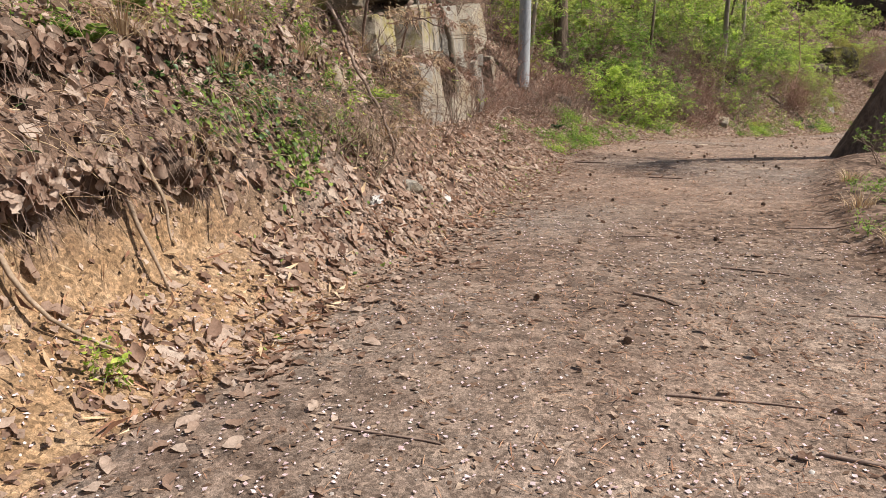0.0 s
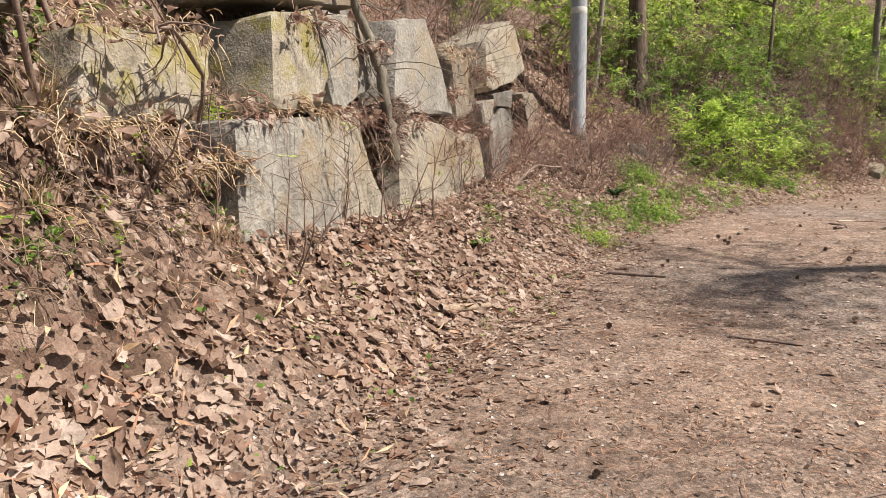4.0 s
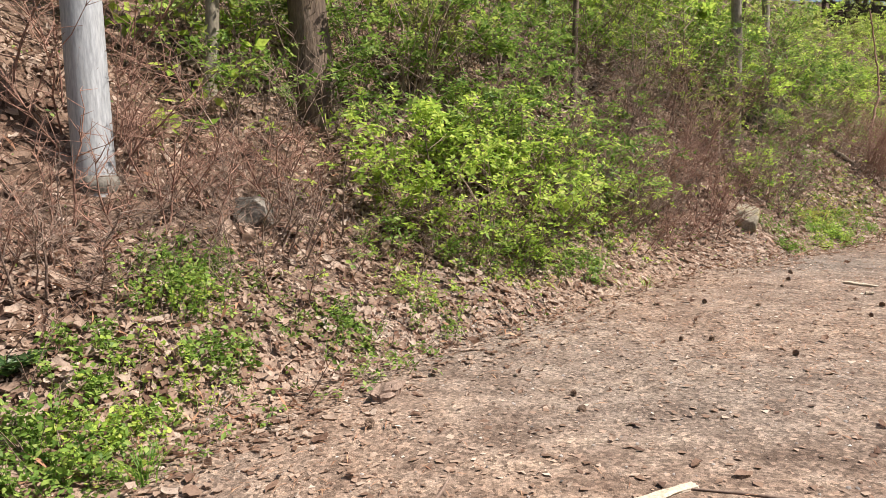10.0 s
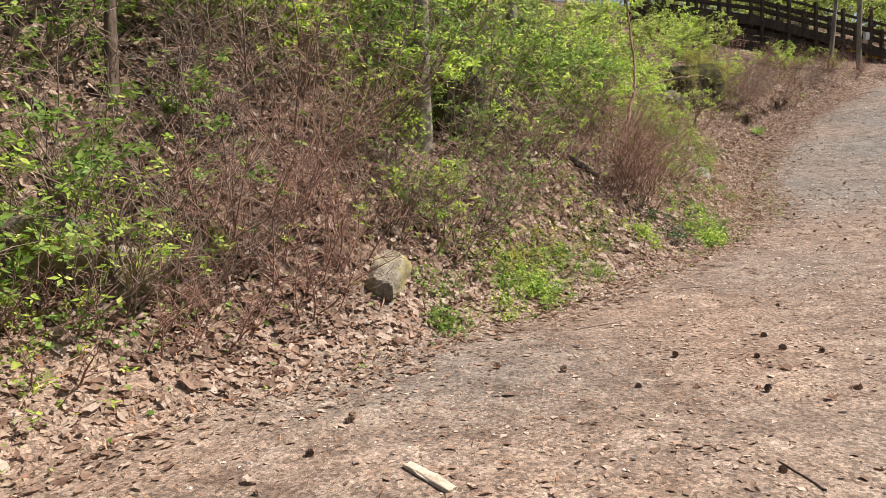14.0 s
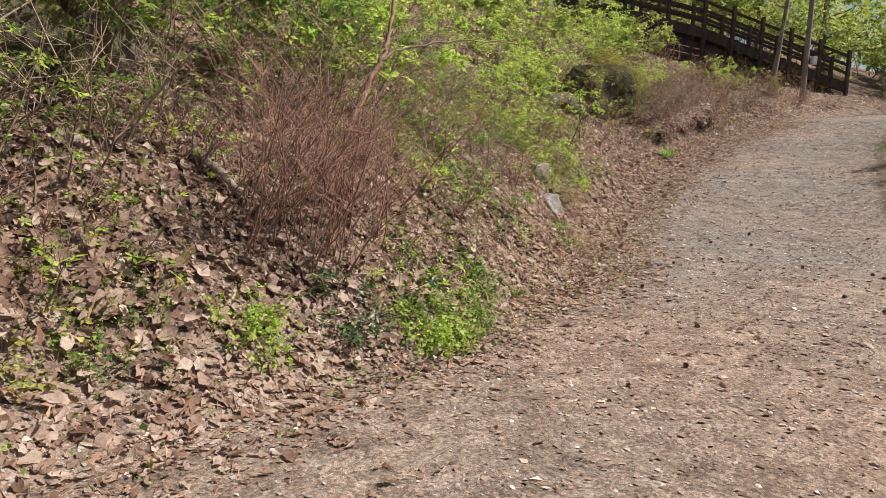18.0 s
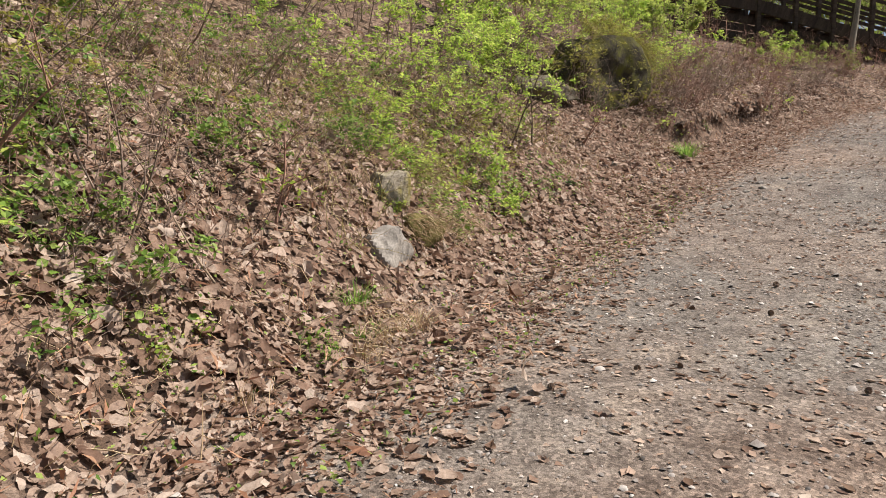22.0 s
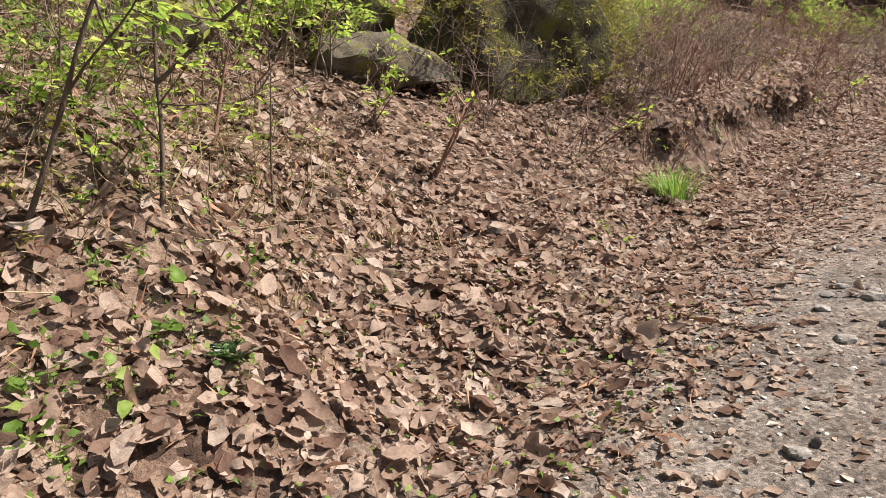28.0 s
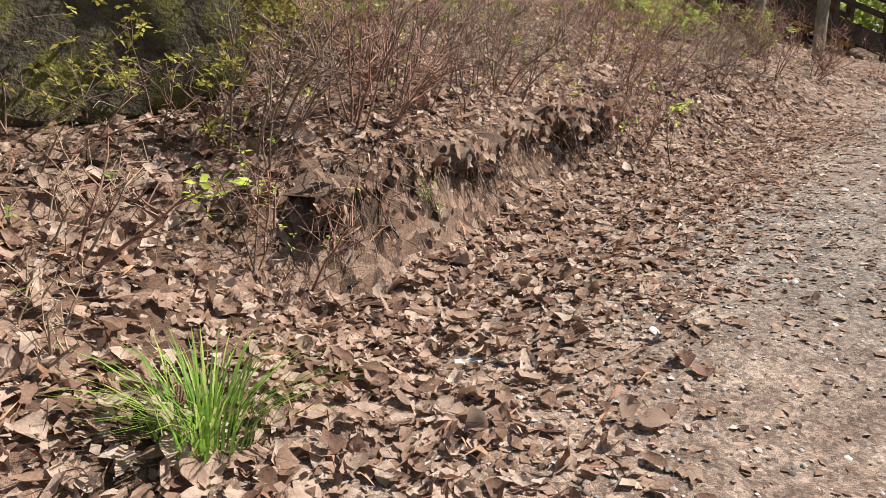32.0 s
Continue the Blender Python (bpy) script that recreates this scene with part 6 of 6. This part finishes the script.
bank_scraps(46000, -1, 53, M_LITTER, .018, .055, "broken dead leaf scraps over the litter")
bank_scraps(16000, -1, 53, M_NEEDLE, .07, .16, "dry stalks and needles over the litter", wide=(.05, .09), name="dry_stalks")
bank_scraps(1500, 1.5, 9.5, M_STRAW, .05, .14, "straw-coloured dead grass scraps on the bank", wide=(.12, .35), name="straw_scraps")
bank_scraps(2600, 3, 28, M_GREEN_B, .02, .05, "scattered green seedlings in the litter", wide=(.8, 1.5), name="seedlings")
bank_scraps(5200, 28, 42, M_GREEN_B, .018, .045, "scattered green seedlings in the litter", wide=(.8, 1.5), name="seedlings")


def strand_mat(name, s0, s1, d0, d1, n, length, material, label, hang=.0, thick=.0034):
    """Fine dead stems and roots lying on or hanging from the bank."""
    sets = []
    s, d = rng.uniform(s0, s1, n), rng.uniform(d0, d1, n)
    p, nn = ground_point(s, d), ground_normal(s, d)
    for i in range(n):
        w = nn[i] * .8 + rng.normal(0, .7, 3) + np.array([0, 0, -hang])
        l = bend(p[i] + nn[i] * .01, w, length * rng.uniform(.4, 1.2), 4, .22, .12)
        sets.append(tube(l, np.linspace(thick, thick * .4, 4) * rng.uniform(.6, 1.3), 3))
    ob = new(name, raw_mesh(name, *join(sets), material))
    return tagged(ob, label, "dead stems", kind="stuff")


strand_mat("dead_stems", 1.0, 8.5, 2.5, 4.2, 800, .34, M_STRAW, "matted straw-coloured dead stems on the cut bank", .6)
strand_mat("dead_stems", 8.5, 17.5, 3.0, 6.2, 1500, .40, M_TWIG, "matted brown dead stems by the stone wall", .2)
strand_mat("dead_stems", 17, 30, 3.7, 6.0, 800, .40, M_TWIG, "matted brown dead stems under the thicket", .1)
strand_mat("dead_stems", 28.5, 39.5, 2.9, 6.0, 2200, .42, M_TWIG, "dead brown stems standing in the leaf litter", -.3)
strand_mat("dead_stems", 30, 42, 2.2, 5.0, 1300, .28, M_STRAW, "dry stems in the leaf litter", .1)
strand_mat("dead_stems", 35.5, 41.5, 2.6, 4.8, 1500, .46, M_OLIVE, "dry olive stems standing among low shrubs", -.5)
strand_mat("hanging_roots", 45.0, 48.2, 2.1, 2.5, 620, .26, M_TWIG, "fine roots hanging from the eroded lip", 1.5)
strand_mat("dead_stems", 43, 53, 2.3, 5.0, 700, .35, M_TWIG_RED, "matted brown dead stems on the eroded lip", .1)
strand_mat("hanging_roots", 44.9, 46.4, 3.5, 4.1, 260, .45, M_STRAW, "dry trailing stems over the mossy boulder", 1.0)
strand_mat("hanging_roots", 9.2, 12.8, 3.1, 4.4, 260, .22, M_TWIG_RED, "dead vegetation caught between the wall stones", 1.0)


def branch(s, d, length, turn, thick, label, material=M_TWIG, lift=.012, rise=0.0, name="fallen_twig"):
    p = ground_point(s, d)
    a = radians(turn)
    l = bend((0, 0, 0), (math.cos(a), math.sin(a), rise), length, 7, .08)
    g = []
    for q in l:
        k = np.argmin((LINE[:, 0] - p[0] - q[0]) ** 2 + (LINE[:, 1] - p[1] - q[1]) ** 2)
        v = np.array([p[0] + q[0], p[1] + q[1]]) - LINE[k]
        hz = float(height(LINE_S[k] + v @ TANG[k], v @ np.array([-TANG[k][1], TANG[k][0]])))
        g.append((q[0], q[1], max(q[2], 0) * (rise > 0) + hz - p[2] + thick * .6))
    me = raw_mesh(name, *tube(np.array(g), np.linspace(thick, thick * .5, 7) * rng.uniform(.85, 1.15, 7), 7), material, True)
    ob = new(name, me)
    ob.location = p
    return tagged(ob, label, "twig", "fallen twigs on the track")


for s_, d_, l_, a_, t_ in ((5.43, -.58, .45, -30, .010), (4.61, -.02, .35, -40, .011), (3.12, -.21, .55, -8, .008), (2.76, -.73, .6, -25, .010), (2.53, 1.07, .45, -10, .007), (6.37, .18, .3, 20, .008),
                           (4.49, -1.2, .5, -15, .008), (7.13, -1.18, .6, -10, .01), (8.4, -.4, .4, 15, .007), (11.87, 1.87, .55, -12, .022), (13.0, .6, .4, 10, .01), (10.4, .4, .45, -20, .012), (15.6, 1.6, .4, 70, .010),
                           (16.6, .5, .5, 160, .009), (16.0, .3, .4, 30, .012), (20.0, 1.5, .3, 30, .008), (24.2, 2.3, .5, 20, .009), (25.9, 2.2, .6, 5, .007), (27.5, 1.6, .4, 60, .006), (31.2, 1.4, .4, 30, .006),
                           (43.6, 1.5, .55, 60, .010), (44.3, 1.4, .4, 35, .012), (38.2, .9, .5, 70, .008), (45.3, .7, .35, 20, .01), (22.0, .3, .3, 80, .007), (29.0, -.6, .3, 10, .006)):
    branch(s_, d_, l_, a_, t_, "thin brown twig lying on the track")
branch(9.68, 2.26, .5, 45, .045, "broken length of rotten pale branch in dead leaves", M_TWIG_PALE, name="broken_branch")
branch(13.6, 4.3, 1.8, 60, .025, "dead grey branch leaning on the bank", M_TWIG, rise=.35, name="dead_branch")
branch(34.0, 2.6, 1.1, 165, .008, "thin pale branch across the leaf litter", M_TWIG_PALE, rise=.2, name="dead_branch")
branch(42.6, 2.3, 1.0, 30, .007, "thin pale branch across the leaf litter", M_TWIG_PALE, rise=.2, name="dead_branch")
branch(27.6, 3.9, .7, 110, .02, "mossy dead branch on the bank", M_BARK, name="dead_branch")
for s_, d_, l_, a_ in ((2.4, 2.5, .7, -75), (3.2, 2.52, .8, -65), (3.4, 2.6, .5, -80), (2.0, 2.4, .6, -60), (3.9, 2.55, .45, -95)):
    p = ground_point(s_, d_) + (0, 0, .12)
    q = np.array(xy(s_ - .1, d_ - .55))
    l = bend(p, (q[0] - p[0], q[1] - p[1], -.85), l_, 7, .13)
    ob = new("exposed_root", raw_mesh("exposed_root", *tube(l, np.linspace(.014, .006, 7), 6), M_TWIG_PALE, True))
    tagged(ob, "pale root hanging out of the ochre cut bank", "root", "roots in the cut bank")
# long bare branch that arches over the first bank
for s_, d_, z_, w_, l_ in ((7.6, 3.3, 1.5, (.5, -.9, .1), 1.6), (7.9, 3.5, 1.8, (-.2, -.8, -.3), 1.5), (8.6, 3.4, .8, (.4, -1, .35), 1.5)):
    p = ground_point(s_, d_)
    t = thing("arching_branch", "long bare branch arching over the bank", "branch", at=tuple(p))
    l = bend((0, 0, -.05), (w_[0] * .3, w_[1] * .3, 1), z_ * .6, 4, .1)
    l = np.vstack([l, bend(l[-1], w_, l_, 8, .16, .05)[1:]])
    sets = [tube(l, np.linspace(.02, .006, len(l)), 6)]
    part("bough", raw_mesh("bough", *join(sets), M_TWIG, True), t)
    for _ in range(6):
        k = bend(l[rng.integers(4, 10)], rng.normal(0, 1, 3), rng.uniform(.25, .6), 5, .25)
        part("side_twig", raw_mesh("side_twig", *tube(k, np.linspace(.008, .003, 5), 4), M_TWIG), t)


# ---- overhanging edges of rooty earth ----
M_HUMUS = mottled("dark_rooty_earth", [(.25, (.05, .034, .025)), (.5, (.115, .08, .06)), (.75, (.21, .155, .12))], 7, 60, .95, 1.0, .03)


def overhang(s0, s1, d, z, out, thick, label, leaves, seed):
    """A ragged shelf of turf that juts from the bank, with dead leaves on it and roots hanging under it."""
    s = np.arange(s0, s1, .06)
    k = np.sin(np.clip((s - s0) / (s1 - s0), 0, 1) * 3.14) ** .35
    jut = out * k * np.clip(.6 + .75 * wob(s, s * 0, 2.3, seed) + .5 * wob(s, s * 0, 7.7, seed + 1), .05, 1.5)
    base = track_z(s) + z + .13 * wob(s, s * 0, 1.9, seed + 2) + .05 * wob(s, s * 0, 8.3, seed + 4)
    rows = []
    for f, up in ((-.40, .10), (-.1, .06), (.45, .03), (.85, -.01), (1.0, -.35 * thick), (.8, -.75 * thick), (.2, -thick), (-.25, -1.3 * thick)):
        x, y = xy(s, d - jut * f + (.25 if f < 0 else 0))
        rows.append(np.stack([x, y, base + up + .05 * wob(x + up, y, 13, seed + 3)], -1))
    v = np.stack(rows, 1)
    n, m = len(s), len(rows)
    i, j = np.meshgrid(np.arange(n - 1), np.arange(m - 1), indexing="ij")
    f = np.stack([i * m + j, i * m + j + 1, (i + 1) * m + j + 1, (i + 1) * m + j], -1).reshape(-1, 4)
    t = thing("earth_overhang", label, "earth bank")
    part("turf_shelf", raw_mesh("turf_shelf", v.reshape(-1, 3), f, M_HUMUS, True), t)
    q, w = rng.integers(0, n, leaves), rng.uniform(0, 5.2, leaves)
    k0 = np.minimum(w.astype(int), 5)
    lp = v[q, k0] + (v[q, k0 + 1] - v[q, k0]) * (w - k0)[:, None] + np.stack([.012 * np.clip(w - 2, 0, 2), 0 * w, np.full(leaves, .012)], 1)
    rot = turns(leaves, np.stack([.2 + .35 * w, 0 * w, np.maximum(1.0 - .18 * w, .1)], 1), np.full(leaves, .4))
    part("caught_litter", raw_mesh("caught_litter", *scatter(WAVE_V, WAVE_F, lp, rot, rng.uniform(.05, .12, leaves), .4, rng.uniform(.7, 1.1, leaves)), M_LITTER, True), t, kind="stuff")
    sets = []
    for i in rng.integers(0, n, int(150 * (s1 - s0))):
        l = bend(v[i, rng.integers(4, 7)], rng.normal(0, .35, 3) + (.12, 0, -1), rng.uniform(.08, .3), 4, .2)
        sets.append(tube(l, np.linspace(.004, .0012, 4), 3))
    part("root_fringe", raw_mesh("root_fringe", *join(sets), M_TWIG), t, kind="stuff")


overhang(-2.0, 4.9, 2.64, .88, .18, .15, "ragged turf shelf over the ochre cut bank", 1300, 31)
overhang(.5, 6.6, 3.02, 1.56, .22, .15, "upper turf shelf of the cut bank with dead leaves", 1300, 41)
overhang(45.2, 49.4, 2.24, .62, .2, .16, "dark eroded lip with hanging roots above the track", 520, 51)


# ---- low green cover ----
def green_cover(s0, s1, d0, d1, leaves, leaf, tall, material, label, seed, patchy=.8):
    """Small plants that cannot be told apart: rosettes on short stalks, in patches."""
    n = leaves // 4
    s, d = rng.uniform(s0, s1, n), rng.uniform(d0, d1, n)
    x, y = xy(s, d)
    edge = np.minimum(np.minimum(s - s0, s1 - s) / .5, np.minimum(d - d0, d1 - d) / .3)
    ok = rng.uniform(0, 1, n) < np.clip(.45 + patchy * wob(x, y, 2.4, seed), .03, 1) * np.clip(edge, 0, 1)
    p = ground_point(s[ok], d[ok])
    tips = p + np.stack([np.zeros(len(p)), np.zeros(len(p)), rng.uniform(.02, 1, len(p)) ** 1.5 * tall + .02], 1)
    ob = new("ground_cover", raw_mesh("ground_cover", *sprays(tips, len(p) * 4, leaf, .02, 4, .2), material))
    return tagged(ob, label, "ground cover", kind="stuff")


LOW = "patches of small green plants among dead leaves"
green_cover(36.6, 41.0, 2.1, 4.6, 9000, .046, .22, M_GREEN_B, LOW, 61)
green_cover(36.8, 40.2, 2.3, 4.4, 6500, .042, .28, M_YELLOWISH, LOW, 62)
green_cover(30.0, 37.0, 2.9, 5.6, 12000, .036, .40, M_GREEN_B, "thin green growth among dead stems on the slope", 63, .5)
green_cover(31.0, 38.0, 3.4, 6.0, 9000, .036, .55, M_YELLOWISH, "olive growth among dead stems on the slope", 64, .5)
green_cover(24.3, 28.2, 3.1, 4.3, 4200, .042, .16, M_GREEN_B, LOW, 65)
green_cover(24.6, 27.6, 3.1, 4.0, 2400, .05, .22, M_YELLOWISH, LOW, 66)
green_cover(16.6, 21.5, 3.5, 4.6, 8000, .04, .22, M_GREEN, LOW, 67)
green_cover(13.0, 17.4, 2.7, 4.0, 7000, .04, .14, M_GREEN_B, LOW, 68)
green_cover(28.4, 30.8, 2.6, 3.5, 3600, .055, .14, M_GREEN_D, "dark green leaves at the foot of the red stems", 73)
green_cover(29.2, 31.4, 2.4, 3.2, 2600, .045, .2, M_GREEN, LOW, 69)
green_cover(.5, 6.5, 2.65, 3.0, 4200, .05, .10, M_GREEN_D, "dark green ivy and weeds on the cut bank", 70, .7)
green_cover(1.0, 8.0, 3.0, 4.2, 4200, .045, .14, M_GREEN_B, "green weeds on the bank top", 71)
green_cover(47.5, 56.5, 2.4, 6.5, 7000, .05, .6, M_YELLOWISH, "thin yellow-green growth in the brush by the stairway", 72, .5)


# ---- saplings on the leafy slope ----
def sapling(s, d, boughs, leaves, leaf, label):
    """A young tree by its boughs: each a start height on the stem before it, a lean along and across the walk, and a length."""
    p = ground_point(s, d)
    tx, ty = np.interp(s, LINE_S, TANG[:, 0]), np.interp(s, LINE_S, TANG[:, 1])
    t = thing("sapling", label, "sapling", at=tuple(p))
    lines, tips = [], []
    for frm, (along, across), length, r in boughs:
        o = (0, 0, -.05) if frm is None else lines[0][int(frm * 7)]
        l = bend(o, (tx * along - ty * across, ty * along + tx * across, 1), length, 8, .05)
        lines.append(l)
        part("stem", raw_mesh("stem", *tube(l, np.linspace(r, r * .45, 8), 7), M_BARK, True), t)
        for _ in range(7):
            w = bend(l[rng.integers(3, 8)], rng.normal(0, .8, 3) + (0, 0, .35), rng.uniform(.15, .45), 4, .15)
            part("twig", raw_mesh("twig", *tube(w, np.linspace(r * .35, .0015, 4), 4), M_BARK), t)
            tips.append(w[1:])
    part("foliage", raw_mesh("foliage", *sprays(np.vstack(tips), leaves, leaf, .04, 3, 1.0), M_GREEN), t, kind="stuff")


sapling(39.64, 2.74, ((None, (.15, -.30), 1.35, .013), (.5, (.3, -.8), .5, .007)), 66, .09, "leggy sapling with broad fresh leaves in dead leaves")
sapling(40.16, 2.65, ((None, (.05, -.12), .62, .015), (1, (.3, -1.2), 1.0, .011), (1, (.1, .10), .9, .010), (.6, (.3, .7), .5, .006)), 360, .055, "forked sapling with fresh yellow-green leaves")
sapling(40.9, 2.75, ((None, (.05, .05), .9, .007),), 60, .05, "thin sapling in dead leaves")
sapling(44.9, 2.35, ((None, (.2, .1), .6, .006), (.2, (-.3, .1), .5, .005), (.1, (.4, -.2), .45, .005)), 40, .04, "thin twiggy sapling beside the grass tuft")
sapling(48.7, 1.5, ((None, (.1, .05), .8, .007), (.3, (.6, .1), .5, .005)), 60, .06, "small sapling with fresh leaves at the track edge")


# ---- pine cones ----
def cone_mesh(seed):
    pos, rot, size = [], [], []
    for k in range(46):
        f = k / 45
        a = k * 2.399
        r = .020 * math.sin(.35 + 2.5 * f) + .003
        z = .045 * f
        out = np.array([math.cos(a), math.sin(a), .25 + .6 * f])
        out /= np.linalg.norm(out)
        x = np.cross((0, 0, 1.0), out)
        x /= np.linalg.norm(x)
        pos.append((math.cos(a) * r * .3, math.sin(a) * r * .3, z))
        rot.append(np.stack([x, out, np.cross(x, out)], 1))
        size.append(r * 1.05 + .004)
    v, f = scatter(LEAF_V * (1.5, 1, 3), LEAF_F, np.array(pos), np.array(rot), np.array(size))
    return raw_mesh("pine_cone", v, f, M_CONE)


cones = [cone_mesh(0)]
spots = [(6.1, 1.05), (8.0, 1.1), (12.6, 1.58), (24.2, .58), (29.4, 1.16), (30.0, .88), (34.8, .3), (36.3, .11), (34.4, -1.32)]
spots += [(rng.uniform(3, 14), rng.uniform(-1.3, 1.6)) for _ in range(24)] + [(rng.uniform(13, 24), rng.uniform(-1.5, 2.6)) for _ in range(44)]
spots += [(rng.uniform(24, 38), rng.uniform(-2, 1.6)) for _ in range(22)]
for s_, d_ in spots:
    p = ground_point(s_, d_)
    ob = tagged(new("pine_cone", cones[0]), "small dark open pine cone lying on the track", "pine cone", "pine cones on the track")
    k = rng.uniform(.55, .85)
    ob.matrix_basis = Matrix.Translation((p[0], p[1], p[2] + .018 * k)) @ Matrix.Rotation(rng.uniform(0, 6.28), 4, "Z") @ Matrix.Rotation(rng.uniform(.9, 1.9), 4, "X") @ Matrix.Scale(k, 4)


# ---- wood scraps and litter ----
def scrap(name, s, d, size, turn, label, material, category):
    bm = bmesh.new()
    bmesh.ops.create_cube(bm, size=1)
    bmesh.ops.subdivide_edges(bm, edges=bm.edges[:], cuts=4, use_grid_fill=True)
    for v in bm.verts:
        o = Vector((s, d, 1))
        taper = 1 - .35 * abs(v.co.x + .2)
        v.co = Vector((v.co.x * size[0], v.co.y * size[1] * taper, v.co.z * size[2])) + noise.noise_vector(v.co * 3 + o) * min(size) * .55
    ob = tagged(new(name, bm_mesh(name, bm, material)), label, category)
    p = ground_point(s, d)
    n = ground_normal(np.array([s]), np.array([d]))[0]
    ob.matrix_basis = Matrix.Translation(p + n * size[2] * .4) @ Vector(n).to_track_quat("Z", "Y").to_matrix().to_4x4() @ Matrix.Rotation(radians(turn), 4, "Z")


scrap("wood_scrap", 21.35, 1.72, (.34, .05, .02), 25, "pale splintered piece of bare wood on the track", M_PALEWOOD, "wood scrap")
scrap("wood_scrap", 20.9, 1.52, (.06, .04, .025), 10, "pale chunk of wood on the track", M_PALEWOOD, "wood scrap")
scrap("wood_scrap", 16.3, 1.0, (.30, .045, .015), -10, "pale splinter of rotten wood on the track", M_PALEWOOD, "wood scrap")
scrap("wood_scrap", 15.9, .95, (.24, .05, .02), -15, "brown rotten wood on the track", M_TWIG, "wood scrap")
scrap("wood_scrap", 15.6, .8, (.14, .06, .04), 60, "brown rotten wood on the track", M_TWIG, "wood scrap")
scrap("wood_scrap", 15.0, 1.7, (.11, .05, .03), 80, "grey weathered wood chip on the track", M_WOOD_RAW, "wood scrap")
scrap("wood_scrap", 14.6, 1.6, (.12, .05, .03), 120, "grey weathered wood chip on the track", M_WOOD_RAW, "wood scrap")
scrap("wood_scrap", 16.5, 2.75, (.26, .08, .06), 110, "broken brown stick at the track edge", M_TWIG, "wood scrap")
scrap("plastic_scrap", 5.42, 2.10, (.12, .07, .07), 20, "crumpled white plastic bag among dead leaves", M_PAPER, "litter")
scrap("plastic_scrap", 6.8, 1.95, (.16, .08, .03), 20, "dirty white crumpled packaging in dead leaves", M_PAPER, "litter")
scrap("bottle", 23.98, 3.24, (.16, .06, .05), 20, "faded amber bottle in the herbs", M_TWIG_PALE, "bottle")
scrap("paper_scrap", 45.07, 1.24, (.12, .06, .015), 30, "scrap of white paper in dead leaves", M_PAPER, "litter")
rock("rock", 6.3, 2.13, (.24, .18, .12), "pale flat stone in dead leaves", M_STONE, 52, .35, 20, 8)


# ---- bare vine and branches over the cut bank ----
def vine(name, path, r0, r1, label, material, twigs=0, world=False, category="vine", reach=.55, fine=.6):
    t = thing(name, label, category)
    k = np.array(path, float)
    u = np.linspace(0, len(k) - 1, len(k) * 6)
    s, d, up = (np.interp(u, np.arange(len(k)), k[:, i]) for i in range(3))
    p = np.stack([s, d, up], 1) if world else ground_point(s, d) + ground_normal(s, d) * up[:, None]
    p = p + rng.normal(0, .007, (len(u), 3))
    part("stem", raw_mesh("stem", *tube(p, np.linspace(r0, r1, len(u)), 8), material, True), t)
    for i in rng.integers(2, len(u) - 2, twigs):
        l = bend(p[i], rng.normal(0, .6, 3) + (.3, 0, .5), rng.uniform(.4, 1) * reach, 6, .22, .05)
        part("twig", raw_mesh("twig", *tube(l, np.linspace(r1 * fine, .002, 6), 4), material), t)
    return t


vine("bare_vine", [(7.05, 3.72, .16), (6.93, 3.47, .16), (6.78, 3.17, .16), (6.61, 3.02, .14), (6.47, 2.66, .14), (6.38, 2.43, .10), (6.44, 2.26, .0)], .022, .013, "dark bare vine hanging down the leafy bank", M_TWIG, 9)
vine("dead_branch", [(5.9, 3.2, .15), (6.27, 3.35, .2), (6.62, 3.5, .22), (7.06, 3.7, .18)], .016, .022, "pale dead branch lying on the bank", M_TWIG_PALE, 3, category="branch")
vine("dead_stump", [(6.25, 2.80, -.02), (6.36, 2.93, .02), (6.5, 3.12, .0)], .075, .05, "pale rotten root stub in the bank", M_WOOD_RAW, category="stump")
strand_mat("dead_stems", 6.6, 9.2, 3.2, 4.3, 420, .40, M_TWIG, "brown dead stems hanging over the wall end", .7)
vine("small_tree", [(.06, 11.9, 1.75), (.02, 11.82, 2.15), (-.03, 11.81, 2.5), (-.11, 11.79, 2.78), (-.22, 11.7, 3.1), (-.3, 11.6, 3.7), (-.32, 11.5, 4.6), (-.4, 11.4, 5.6)], .056, .028, "dark bare small tree growing out of the wall gap", M_BARK_GREY, 34, True, "tree", 1.0, .24)
vine("small_tree", [(12.36, 27.62, 2.05), (12.45, 27.85, 2.35), (12.6, 28.05, 2.75), (12.74, 28.22, 3.1), (12.87, 28.33, 3.36), (12.95, 28.5, 3.7), (12.98, 28.7, 4.3), (12.95, 28.9, 5.2)], .03, .014, "leaning slender reddish small tree on the leafy slope", M_TWIG_RED, 8, True, "tree", .5)
vine("dead_branch", [(12.80, 28.26, 3.22), (12.95, 28.33, 3.37), (13.15, 28.36, 3.45), (13.68, 28.42, 3.56), (14.2, 28.6, 3.6)], .013, .006, "pale bare branch arching out from a small tree", M_TWIG_PALE, 3, True, "branch", .3)
vine("fallen_log", [(28.74, 4.36, .04), (28.8, 4.15, .05), (28.84, 3.94, .04)], .045, .038, "short pale rotten log lying on the slope", M_WOOD_RAW, category="log")
